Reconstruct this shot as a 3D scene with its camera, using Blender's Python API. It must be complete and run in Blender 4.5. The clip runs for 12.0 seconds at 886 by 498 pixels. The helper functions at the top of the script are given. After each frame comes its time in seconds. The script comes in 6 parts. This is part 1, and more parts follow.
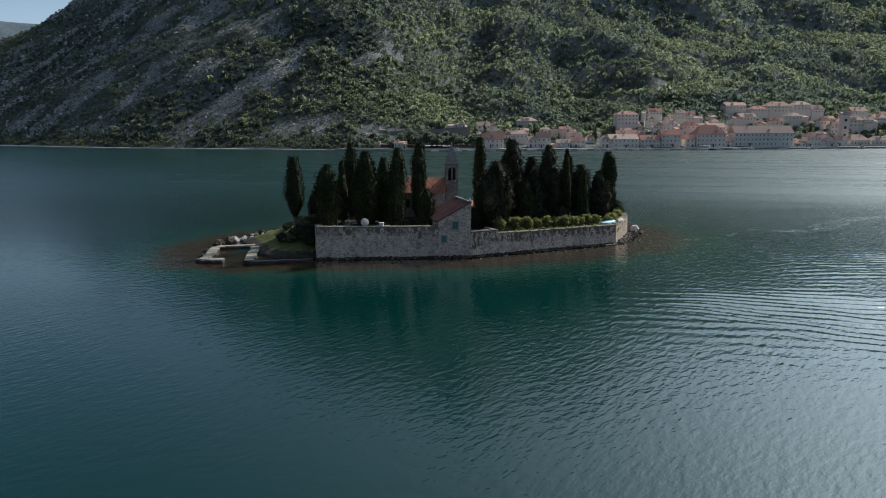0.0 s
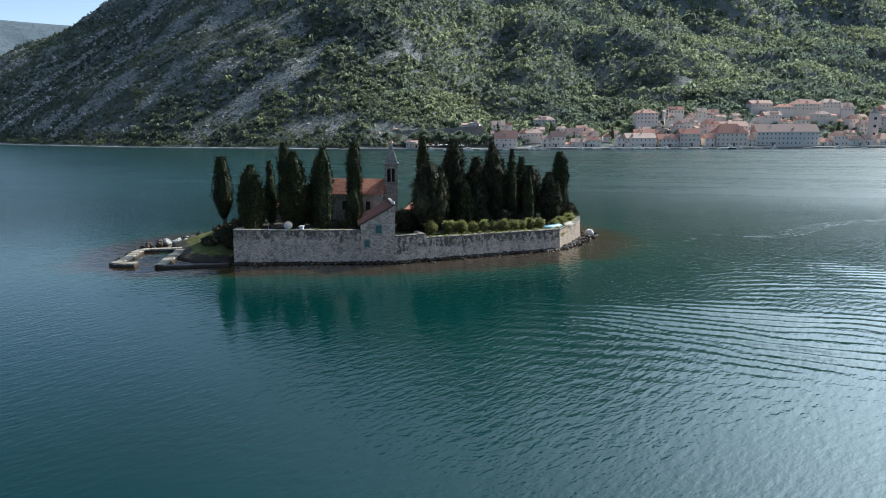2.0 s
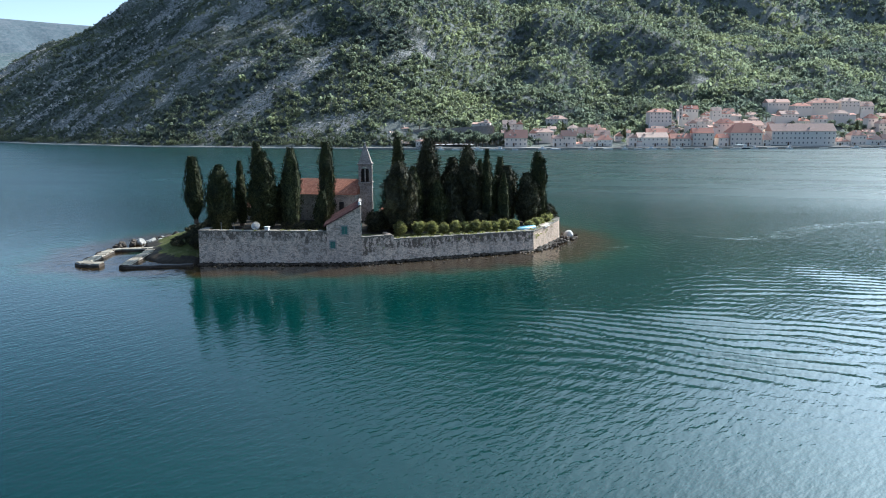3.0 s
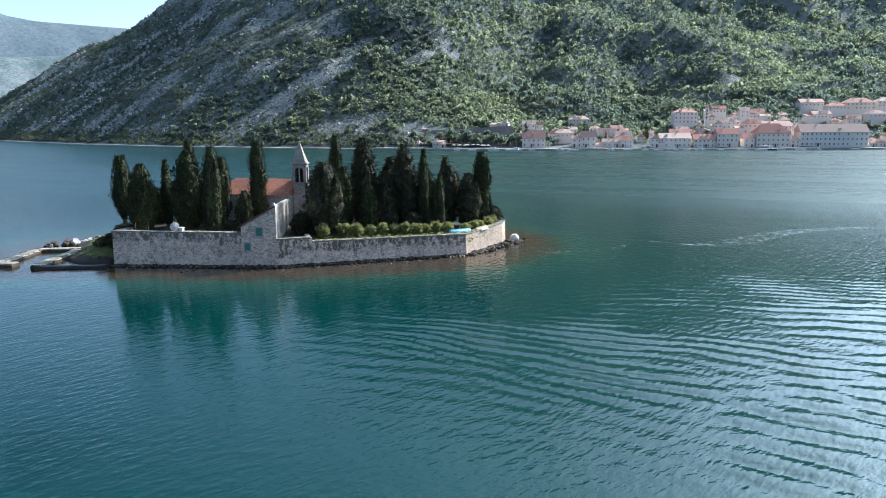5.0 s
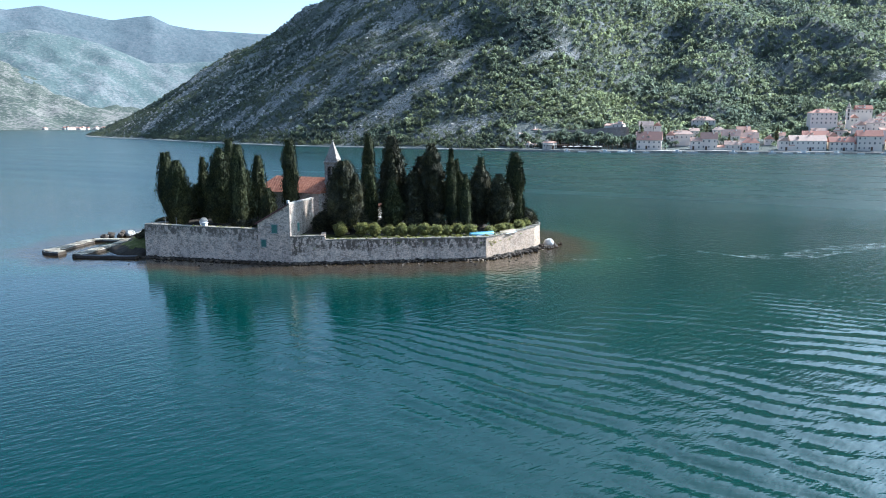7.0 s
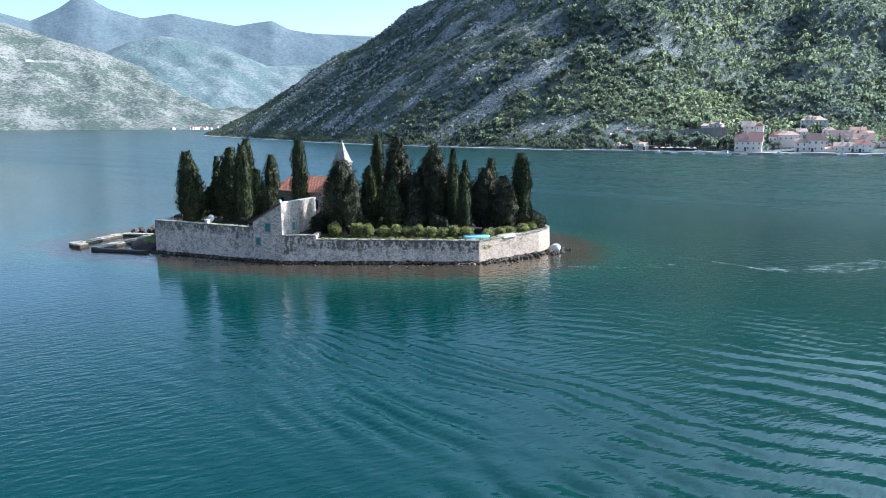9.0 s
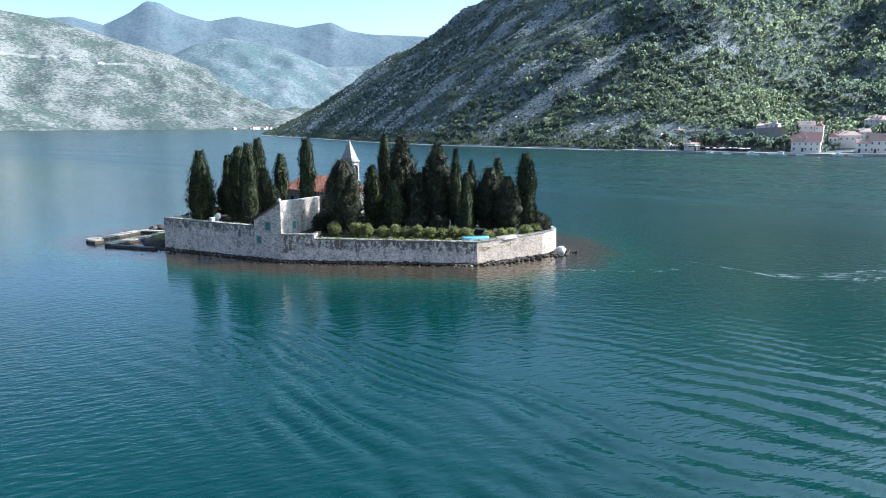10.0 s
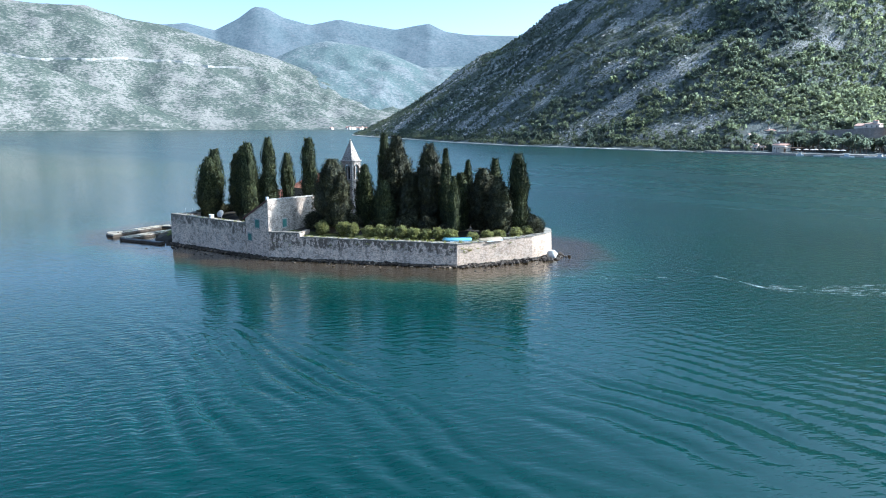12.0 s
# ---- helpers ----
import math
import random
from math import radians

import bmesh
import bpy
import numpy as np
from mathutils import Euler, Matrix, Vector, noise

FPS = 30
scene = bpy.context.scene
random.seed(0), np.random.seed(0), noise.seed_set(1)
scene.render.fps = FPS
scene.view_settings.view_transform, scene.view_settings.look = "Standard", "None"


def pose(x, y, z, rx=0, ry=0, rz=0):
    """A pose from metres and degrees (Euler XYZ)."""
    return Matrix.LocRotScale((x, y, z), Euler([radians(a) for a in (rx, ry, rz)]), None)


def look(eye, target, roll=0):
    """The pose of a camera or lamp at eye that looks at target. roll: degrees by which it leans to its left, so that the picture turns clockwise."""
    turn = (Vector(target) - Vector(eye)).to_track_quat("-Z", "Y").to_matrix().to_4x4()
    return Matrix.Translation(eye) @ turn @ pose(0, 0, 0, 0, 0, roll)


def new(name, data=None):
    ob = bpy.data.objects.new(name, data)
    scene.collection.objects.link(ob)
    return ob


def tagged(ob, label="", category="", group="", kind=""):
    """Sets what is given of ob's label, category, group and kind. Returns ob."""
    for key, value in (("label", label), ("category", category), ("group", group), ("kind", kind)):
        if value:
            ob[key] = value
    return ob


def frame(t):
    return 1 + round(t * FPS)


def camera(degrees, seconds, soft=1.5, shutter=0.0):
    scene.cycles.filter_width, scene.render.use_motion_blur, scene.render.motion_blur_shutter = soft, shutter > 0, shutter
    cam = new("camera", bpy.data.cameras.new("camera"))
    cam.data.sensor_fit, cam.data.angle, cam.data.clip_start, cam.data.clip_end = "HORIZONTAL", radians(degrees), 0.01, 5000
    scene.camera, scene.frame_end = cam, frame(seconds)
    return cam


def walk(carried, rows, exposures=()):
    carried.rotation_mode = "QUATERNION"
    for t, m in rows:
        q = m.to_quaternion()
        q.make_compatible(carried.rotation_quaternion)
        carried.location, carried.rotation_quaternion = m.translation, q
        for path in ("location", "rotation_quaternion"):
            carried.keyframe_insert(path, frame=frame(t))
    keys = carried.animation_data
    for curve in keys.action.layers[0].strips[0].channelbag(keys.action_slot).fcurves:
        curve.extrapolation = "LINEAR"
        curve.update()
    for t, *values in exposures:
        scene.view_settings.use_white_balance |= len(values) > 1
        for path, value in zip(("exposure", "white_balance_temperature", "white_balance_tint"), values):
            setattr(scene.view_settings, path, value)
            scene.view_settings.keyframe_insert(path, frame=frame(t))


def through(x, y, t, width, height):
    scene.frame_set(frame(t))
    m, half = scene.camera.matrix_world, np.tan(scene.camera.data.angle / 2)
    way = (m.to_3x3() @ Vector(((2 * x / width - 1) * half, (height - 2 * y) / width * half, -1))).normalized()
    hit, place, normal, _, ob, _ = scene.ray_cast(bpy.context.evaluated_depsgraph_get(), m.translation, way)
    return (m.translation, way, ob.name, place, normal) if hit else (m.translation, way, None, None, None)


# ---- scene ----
cam = camera(64.0, 12.0, soft=1.0)
PATH = [
    (0, (1.193, -2.187, 17.838), (0.885, -0.242, 17.487), -0.1),
    (0.5, (4.822, -0.231, 17.797), (4.489, 1.709, 17.446), -0.1),
    (1, (8.204, 1.669, 17.747), (7.848, 3.605, 17.395), -0.1),
    (1.5, (11.333, 3.438, 17.705), (10.955, 5.37, 17.352), -0.1),
    (2, (14.343, 5.087, 17.736), (13.942, 7.014, 17.383), -0.2),
    (2.5, (17.388, 6.531, 17.754), (16.964, 8.453, 17.4), -0.2),
    (3, (20.57, 7.904, 17.766), (20.115, 9.819, 17.411), -0.2),
    (3.2, (21.891, 8.54, 17.758), (21.439, 10.455, 17.402), 0.0),
    (4.8, (32.556, 14.821, 17.359), (32.004, 16.711, 17.007), -0.1),
    (5, (33.821, 15.53, 17.35), (33.26, 17.417, 16.998), -0.2),
    (5.5, (36.89, 17.287, 17.34), (36.27, 19.155, 16.988), -0.2),
    (6, (39.962, 19.173, 17.302), (39.248, 21.007, 16.951), -0.1),
    (6.5, (43.029, 21.094, 17.149), (42.212, 22.886, 16.8), -0.1),
    (7, (45.999, 23.242, 17.027), (45.103, 24.996, 16.679), -0.1),
    (7.2, (47.164, 24.136, 17.005), (46.242, 25.877, 16.66), -0.2),
    (8.8, (56.136, 31.349, 17.019), (55.011, 32.966, 16.672), -0.2),
    (9, (57.218, 32.331, 17.008), (56.068, 33.929, 16.661), -0.1),
    (9.5, (59.798, 34.97, 16.958), (58.585, 36.521, 16.61), -0.0),
    (10, (62.149, 37.648, 16.919), (60.875, 39.15, 16.572), -0.1),
    (10.5, (64.479, 40.354, 16.887), (63.154, 41.812, 16.54), -0.1),
    (11, (66.793, 43.03, 16.868), (65.422, 44.445, 16.521), -0.1),
    (11.5, (69.021, 45.648, 16.845), (67.602, 47.015, 16.499), -0.2),
    (12, (71.133, 48.163, 16.8), (69.669, 49.481, 16.454), -0.1),
]
EXPOSURES = [(0, -0.46, 6100, 9), (1.0, -0.17, 6000, 9), (2.0, 0.21, 5850, 8), (3.0, 0.57, 5700, 8), (5.0, 0.79, 5550, 8), (8.0, 0.95, 5380, 8), (12, 0.99, 5280, 7)]
walk(cam, [(t, look(eye, target, roll)) for t, eye, target, roll in PATH], EXPOSURES)

# ---- light ----
SUN_AZ = Vector((0.56, 0.828, 0)).normalized()
SUN_EL = radians(35.5)
sun_dir = Vector((SUN_AZ.x * math.cos(SUN_EL), SUN_AZ.y * math.cos(SUN_EL), math.sin(SUN_EL)))
world = bpy.data.worlds.new("sky")
scene.world = world
world.use_nodes = True
wn = world.node_tree.nodes
sky = wn.new("ShaderNodeTexSky")
sky.sky_type = "NISHITA"
sky.sun_disc = False
sky.sun_elevation = SUN_EL
sky.sun_rotation = math.atan2(SUN_AZ.x, SUN_AZ.y)
sky.air_density, sky.dust_density, sky.ozone_density = 0.75, 0.8, 1.0
wn["Background"].inputs["Strength"].default_value = 0.101
# humid air: the sky pales towards the horizon and round the sun
wl = world.node_tree.links
way = wn.new("ShaderNodeTexCoord").outputs["Generated"]


def sky_math(op, a, b):
    m = wn.new("ShaderNodeMath")
    m.operation = op
    for i, v in enumerate((a, b)):
        if isinstance(v, (int, float)):
            m.inputs[i].default_value = v
        else:
            wl.new(v, m.inputs[i])
    return m.outputs[0]


xyz = wn.new("ShaderNodeSeparateXYZ")
wl.new(way, xyz.inputs[0])
low = sky_math("POWER", sky_math("SUBTRACT", 1.0, sky_math("MAXIMUM", xyz.outputs[2], 0.0)), 6.0)
dot = wn.new("ShaderNodeVectorMath")
dot.operation = "DOT_PRODUCT"
wl.new(way, dot.inputs[0])
dot.inputs[1].default_value = sun_dir
ring = sky_math("POWER", sky_math("MAXIMUM", dot.outputs["Value"], 0.0), 22.0)
HAZE, AUREOLE, GLOW = 6.5, 42.0, 12.5
wide = sky_math("POWER", sky_math("MAXIMUM", dot.outputs["Value"], 0.0), 4.0)
air = sky_math("ADD", sky_math("MULTIPLY", sky_math("MULTIPLY", low, HAZE), sky_math("ADD", 0.72, sky_math("MULTIPLY", sky_math("MAXIMUM", dot.outputs["Value"], 0.0), 0.35))), sky_math("ADD", sky_math("MULTIPLY", ring, AUREOLE), sky_math("MULTIPLY", wide, GLOW)))
tint = wn.new("ShaderNodeVectorMath")
tint.operation = "SCALE"
tint.inputs[0].default_value = (0.81, 1.0, 1.05)
wl.new(air, tint.inputs["Scale"])
both = wn.new("ShaderNodeVectorMath")
both.operation = "ADD"
wl.new(sky.outputs[0], both.inputs[0])
wl.new(tint.outputs[0], both.inputs[1])
wl.new(both.outputs[0], wn["Background"].inputs["Color"])
sun = new("sun", bpy.data.lights.new("sun", "SUN"))
sun.data.energy, sun.data.angle, sun.data.color = 4.6, radians(0.53), (1.0, 0.91, 0.78)
sun.matrix_world = look(sun_dir * 100, (0, 0, 0))


# ---- materials ----
class Nodes:
    """A short way to wire up one node material."""

    def __init__(self, name, rough=0.8, metal=0.0, spec=0.3):
        self.m = bpy.data.materials.new(name)
        self.m.use_nodes = True
        self.t = self.m.node_tree
        self.b = self.t.nodes["Principled BSDF"]
        self.b.inputs["Roughness"].default_value = rough
        self.b.inputs["Metallic"].default_value = metal
        self.b.inputs["Specular IOR Level"].default_value = spec
        self.co = self.t.nodes.new("ShaderNodeTexCoord").outputs["Object"]

    def node(self, kind, **values):
        n = self.t.nodes.new(kind)
        for k, v in values.items():
            n.inputs[k.replace("_", " ")].default_value = v
        return n

    def link(self, a, b):
        self.t.links.new(a, b)

    def noise(self, scale, detail=4, rough=0.6, vec=None):
        n = self.node("ShaderNodeTexNoise", Scale=scale, Detail=detail, Roughness=rough)
        self.link(vec or self.co, n.inputs["Vector"])
        return n.outputs["Fac"]

    def cells(self, scale, feature="F1", vec=None, out="Distance"):
        n = self.node("ShaderNodeTexVoronoi", Scale=scale)
        n.feature = feature
        self.link(vec or self.co, n.inputs["Vector"])
        return n.outputs[out]

    def stretch(self, x, y, z):
        n = self.node("ShaderNodeMapping", Scale=(x, y, z))
        self.link(self.co, n.inputs["Vector"])
        return n.outputs[0]

    def ramp(self, fac, *stops):
        n = self.node("ShaderNodeValToRGB")
        e = n.color_ramp.elements
        while len(e) < len(stops):
            e.new(0.5)
        for el, (pos, col) in zip(e, stops):
            el.position = pos
            el.color = (*col, 1) if len(col) == 3 else col
        self.link(fac, n.inputs[0])
        return n.outputs[0]

    def mix(self, fac, a, b, mode="MIX"):
        n = self.t.nodes.new("ShaderNodeMix")
        n.data_type, n.blend_type = "RGBA", mode
        for v, i in ((fac, 0), (a, 6), (b, 7)):
            if isinstance(v, (int, float)):
                n.inputs[i].default_value = v
            elif isinstance(v, tuple):
                n.inputs[i].default_value = (*v, 1)
            else:
                self.link(v, n.inputs[i])
        return n.outputs[2]

    def math(self, op, a, b=0.0, c=0.0):
        n = self.t.nodes.new("ShaderNodeMath")
        n.operation = op
        for v, i in ((a, 0), (b, 1), (c, 2)):
            if isinstance(v, (int, float)):
                n.inputs[i].default_value = v
            else:
                self.link(v, n.inputs[i])
        return n.outputs[0]

    def bump(self, height, strength=0.5, distance=0.05, normal=None):
        n = self.node("ShaderNodeBump", Strength=strength, Distance=distance)
        self.link(height, n.inputs["Height"])
        if normal:
            self.link(normal, n.inputs["Normal"])
        self.link(n.outputs[0], self.b.inputs["Normal"])
        return n.outputs[0]

    def colour(self, c):
        if isinstance(c, tuple):
            self.b.inputs["Base Color"].default_value = (*c, 1)
        else:
            self.link(c, self.b.inputs["Base Color"])
        return self.m

    def random(self):
        return self.t.nodes.new("ShaderNodeObjectInfo").outputs["Random"]

    def island(self):
        return self.t.nodes.new("ShaderNodeNewGeometry").outputs["Random Per Island"]

    def height(self):
        n = self.t.nodes.new("ShaderNodeSeparateXYZ")
        self.link(self.co, n.inputs[0])
        return n.outputs


def stone_material(name, dark, mid, pale, scale=5.5, weather=0.5, joint=0.6, lichen=None):
    """Rubble stone: small stones in rough courses told apart by cells, pale mortar, dark weathering in ragged patches and runs."""
    n = Nodes(name, 0.9, 0, 0.2)
    v = n.stretch(1, 1, 1.75)
    cell = n.cells(scale, vec=v, out="Color")
    edge = n.cells(scale, "DISTANCE_TO_EDGE", v)
    tone = n.ramp(cell, (0.25, dark), (0.42, mid), (0.60, pale))
    mortar = n.ramp(edge, (0.03, (1, 1, 1)), (0.10, (0, 0, 0)))
    base = n.mix(n.math("MULTIPLY", mortar, joint), tone, tuple(0.55 * a for a in mid))
    lime = n.ramp(n.noise(1.1, 8, 0.75), (0.46, (0, 0, 0)), (0.62, (1, 1, 1)))
    base = n.mix(n.math("MULTIPLY", lime, 0.6), base, tuple(min(1.0, 1.06 * a) for a in pale))
    big = n.ramp(n.noise(0.35, 5, 0.65), (0.36, (0.82, 0.82, 0.83)), (0.62, (1.10, 1.08, 1.06)))
    base = n.mix(1.0, base, big, "MULTIPLY")
    patch = n.ramp(n.noise(1.3, 5, 0.66), (0.54, (0, 0, 0)), (0.62, (1, 1, 1)))
    speck = n.ramp(n.noise(7.5, 3, 0.7), (0.58, (0, 0, 0)), (0.64, (1, 1, 1)))
    streak = n.ramp(n.noise(1.1, 6, 0.75, n.stretch(1.5, 1.5, 0.35)), (0.55, (0, 0, 0)), (0.66, (1, 1, 1)))
    blot = n.math("MAXIMUM", n.math("MAXIMUM", n.math("MULTIPLY", patch, 0.55), n.math("MULTIPLY", streak, 0.4)), n.math("MULTIPLY", speck, 0.36))
    if lichen:
        z = n.height()[2]
        band = n.ramp(n.math("ADD", n.math("DIVIDE", n.math("SUBTRACT", z, lichen[0]), lichen[1] - lichen[0]), n.math("SUBTRACT", n.math("MULTIPLY", n.noise(0.30, 6, 0.8), 2.6), 1.3)), (0.36, (0, 0, 0)), (0.56, (1, 1, 1)))
        ragged = n.ramp(n.noise(2.0, 5, 0.68, n.stretch(1, 1, 0.6)), (0.45, (0, 0, 0)), (0.52, (1, 1, 1)))
        blot = n.math("MAXIMUM", blot, n.math("MULTIPLY", band, n.math("MULTIPLY", ragged, 0.92)))
    base = n.mix(n.math("MULTIPLY", blot, weather), base, tuple(0.17 * a for a in mid))
    n.bump(n.math("ADD", n.math("MINIMUM", edge, 0.12), n.math("MULTIPLY", n.noise(14), 0.06)), 0.6, 0.12)
    return n.colour(base)


M = {}
M["rubble"] = stone_material("rubble stone", (0.53, 0.395, 0.305), (0.83, 0.64, 0.505), (0.96, 0.79, 0.645), 5.4, 0.95, 0.6, (1.9, 4.6))
M["lichen_rubble"] = stone_material("lichen-dark rubble stone", (0.53, 0.395, 0.305), (0.83, 0.64, 0.505), (0.96, 0.79, 0.645), 5.4, 1.0, 0.6, (0.8, 2.6))
M["house_stone"] = stone_material("squared house stone", (0.48, 0.365, 0.285), (0.76, 0.59, 0.47), (0.92, 0.745, 0.61), 4.2, 0.7)
M["pale_stone"] = stone_material("sun-bleached stone", (0.46, 0.335, 0.25), (0.60, 0.455, 0.345), (0.70, 0.55, 0.43), 4.4, 0.35, 0.5)
M["tower_stone"] = stone_material("weathered tower stone", (0.25, 0.215, 0.185), (0.36, 0.315, 0.275), (0.48, 0.425, 0.375), 5.5, 0.4)
M["cut_stone"] = stone_material("cut limestone", (0.30, 0.27, 0.235), (0.43, 0.40, 0.355), (0.56, 0.52, 0.47), 4.0, 0.28)

n = Nodes("coping", 0.9, 0, 0.2)
tint_ = n.ramp(n.random(), (0.0, (0.7, 0.7, 0.7)), (1.0, (1.25, 1.22, 1.15)))
M["coping"] = n.colour(n.mix(1.0, tint_, n.ramp(n.noise(2.2, 6, 0.7), (0.3, (0.15, 0.135, 0.11)), (0.55, (0.30, 0.275, 0.24)), (0.8, (0.46, 0.43, 0.385))), "MULTIPLY"))
n.bump(n.noise(9), 0.4, 0.05)


def tile_material(name, a, b, c, pitch=0.22):
    n = Nodes(name, 0.85, 0, 0.2)
    w = n.node("ShaderNodeTexWave", Scale=1 / pitch / 3.1, Distortion=0.6, Detail=1.0)
    n.link(n.t.nodes.new("ShaderNodeTexCoord").outputs["UV"], w.inputs["Vector"])
    spots = n.ramp(n.noise(2.6, 7, 0.75), (0.3, a), (0.5, b), (0.72, c))
    grime = n.ramp(n.noise(0.6, 5, 0.7), (0.4, (0, 0, 0)), (0.75, (1, 1, 1)))
    n.bump(w.outputs["Fac"], 0.6, 0.08)
    return n.colour(n.mix(n.math("MULTIPLY", grime, 0.4), spots, tuple(0.4 * v for v in a)))


M["tiles"] = tile_material("clay roof tiles", (0.19, 0.08, 0.055), (0.42, 0.165, 0.10), (0.60, 0.34, 0.24))
M["old_tiles"] = tile_material("weathered roof tiles", (0.10, 0.055, 0.05), (0.20, 0.095, 0.082), (0.32, 0.17, 0.14))


def plain(name, col, rough=0.8, scale=3.0, vary=0.25, metal=0.0, spec=0.3, bump=0.3):
    n = Nodes(name, rough, metal, spec)
    lo = tuple(max(0, c * (1 - vary)) for c in col)
    hi = tuple(min(1, c * (1 + vary)) for c in col)
    n.bump(n.noise(scale * 6), bump, 0.02)
    return n.colour(n.ramp(n.noise(scale, 6, 0.65), (0.3, lo), (0.7, hi)))


M["shutter"] = plain("green shutter paint", (0.10, 0.24, 0.20), 0.6, 4)
M["white"] = plain("white paint", (0.78, 0.78, 0.76), 0.6, 3, 0.08)
M["dark"] = plain("dark opening", (0.03, 0.03, 0.035), 0.5, 3)
# near-black that stands for the shade inside the belfry
M["belfry_shade"] = plain("dark belfry shade", (0.055, 0.048, 0.042), 0.8, 6, 0.3)
M["bark"] = plain("grey bark", (0.16, 0.12, 0.09), 0.95, 5, 0.4)
M["blue_hull"] = plain("sky blue hull", (0.17, 0.40, 0.50), 0.45, 2, 0.12, 0, 0.5)
M["heap_stone"] = plain("pale heap stone", (0.33, 0.27, 0.19), 0.6, 2, 0.2)
M["grey_metal"] = plain("grey metal", (0.45, 0.46, 0.47), 0.45, 6, 0.15, 0.6)
M["seaweed"] = plain("wet dark rock", (0.035, 0.028, 0.022), 0.5, 1.5, 0.6, 0, 0.5, 0.8)
M["concrete"] = plain("old concrete", (0.36, 0.33, 0.29), 0.9, 1.3, 0.35, 0, 0.2, 0.6)
M["pale_rock"] = plain("pale limestone boulder", (0.42, 0.40, 0.365), 0.9, 1.6, 0.4, 0, 0.2, 0.9)
M["white_rock"] = plain("bleached limestone", (0.60, 0.57, 0.52), 0.9, 1.4, 0.3, 0, 0.2, 0.9)
M["dark_rock"] = plain("dark wet boulder", (0.065, 0.050, 0.038), 0.8, 1.6, 0.6, 0, 0.3, 0.9)


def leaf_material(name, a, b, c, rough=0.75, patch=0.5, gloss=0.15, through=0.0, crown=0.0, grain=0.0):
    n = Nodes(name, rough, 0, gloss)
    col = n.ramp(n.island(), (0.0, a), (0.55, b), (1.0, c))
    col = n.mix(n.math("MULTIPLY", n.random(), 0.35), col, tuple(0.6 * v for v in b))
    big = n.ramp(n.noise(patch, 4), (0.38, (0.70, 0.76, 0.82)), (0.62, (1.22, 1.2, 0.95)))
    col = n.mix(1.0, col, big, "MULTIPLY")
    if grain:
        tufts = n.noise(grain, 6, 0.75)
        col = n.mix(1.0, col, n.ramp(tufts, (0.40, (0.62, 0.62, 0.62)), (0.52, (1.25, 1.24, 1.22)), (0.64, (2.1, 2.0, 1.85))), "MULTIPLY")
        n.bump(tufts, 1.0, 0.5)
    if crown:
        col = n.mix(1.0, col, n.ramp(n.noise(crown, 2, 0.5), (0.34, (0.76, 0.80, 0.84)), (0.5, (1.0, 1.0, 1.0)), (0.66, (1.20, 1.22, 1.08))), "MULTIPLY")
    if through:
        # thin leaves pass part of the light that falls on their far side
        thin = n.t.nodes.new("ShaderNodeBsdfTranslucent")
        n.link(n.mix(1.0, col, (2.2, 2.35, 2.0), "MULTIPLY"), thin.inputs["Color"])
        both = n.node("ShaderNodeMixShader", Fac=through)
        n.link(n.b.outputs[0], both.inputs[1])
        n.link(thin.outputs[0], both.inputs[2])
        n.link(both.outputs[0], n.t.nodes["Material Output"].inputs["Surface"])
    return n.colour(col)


M["cypress"] = leaf_material("cypress leaf", (0.038, 0.045, 0.023), (0.074, 0.082, 0.041), (0.150, 0.158, 0.080), grain=3.2)
M["pine"] = leaf_material("pine needle", (0.046, 0.045, 0.029), (0.088, 0.084, 0.054), (0.176, 0.165, 0.104), grain=2.6)
M["shrub"] = leaf_material("olive shrub leaf", (0.105, 0.105, 0.045), (0.205, 0.197, 0.090), (0.35, 0.32, 0.17), through=0.4)
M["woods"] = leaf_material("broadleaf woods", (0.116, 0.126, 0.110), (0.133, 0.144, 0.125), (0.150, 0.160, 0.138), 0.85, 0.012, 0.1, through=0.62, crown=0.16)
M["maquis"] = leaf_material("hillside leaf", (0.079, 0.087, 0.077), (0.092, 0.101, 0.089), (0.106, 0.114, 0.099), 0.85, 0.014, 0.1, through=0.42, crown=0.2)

n = Nodes("grass", 0.95, 0, 0.1)
M["grass"] = n.colour(n.ramp(n.noise(0.8, 8, 0.75), (0.3, (0.05, 0.06, 0.02)), (0.5, (0.12, 0.13, 0.042)), (0.7, (0.22, 0.20, 0.10))))
n.bump(n.noise(8), 0.7, 0.1)

n = Nodes("hillside soil and scree", 0.95, 0, 0.1)
scree = n.t.nodes.new("ShaderNodeAttribute")
scree.attribute_name = "scree"
edge = n.math("ADD", scree.outputs["Fac"], n.math("MULTIPLY", n.math("SUBTRACT", n.noise(0.07, 10, 0.8), 0.5), 1.5))
rocky = n.ramp(edge, (0.48, (0, 0, 0)), (0.60, (1, 1, 1)))
fine_rock = n.ramp(n.noise(0.16, 9, 0.8), (0.3, (0.25, 0.242, 0.235)), (0.5, (0.40, 0.387, 0.376)), (0.7, (0.54, 0.522, 0.51)))
fine_rock = n.mix(n.ramp(n.noise(0.9, 5, 0.75), (0.50, (0, 0, 0)), (0.55, (1, 1, 1))), fine_rock, (0.06, 0.085, 0.04))
bare_soil = n.ramp(n.noise(0.5, 9, 0.85), (0.38, (0.060, 0.075, 0.060)), (0.46, (0.088, 0.106, 0.084)), (0.54, (0.13, 0.145, 0.118)), (0.62, (0.30, 0.297, 0.28)))
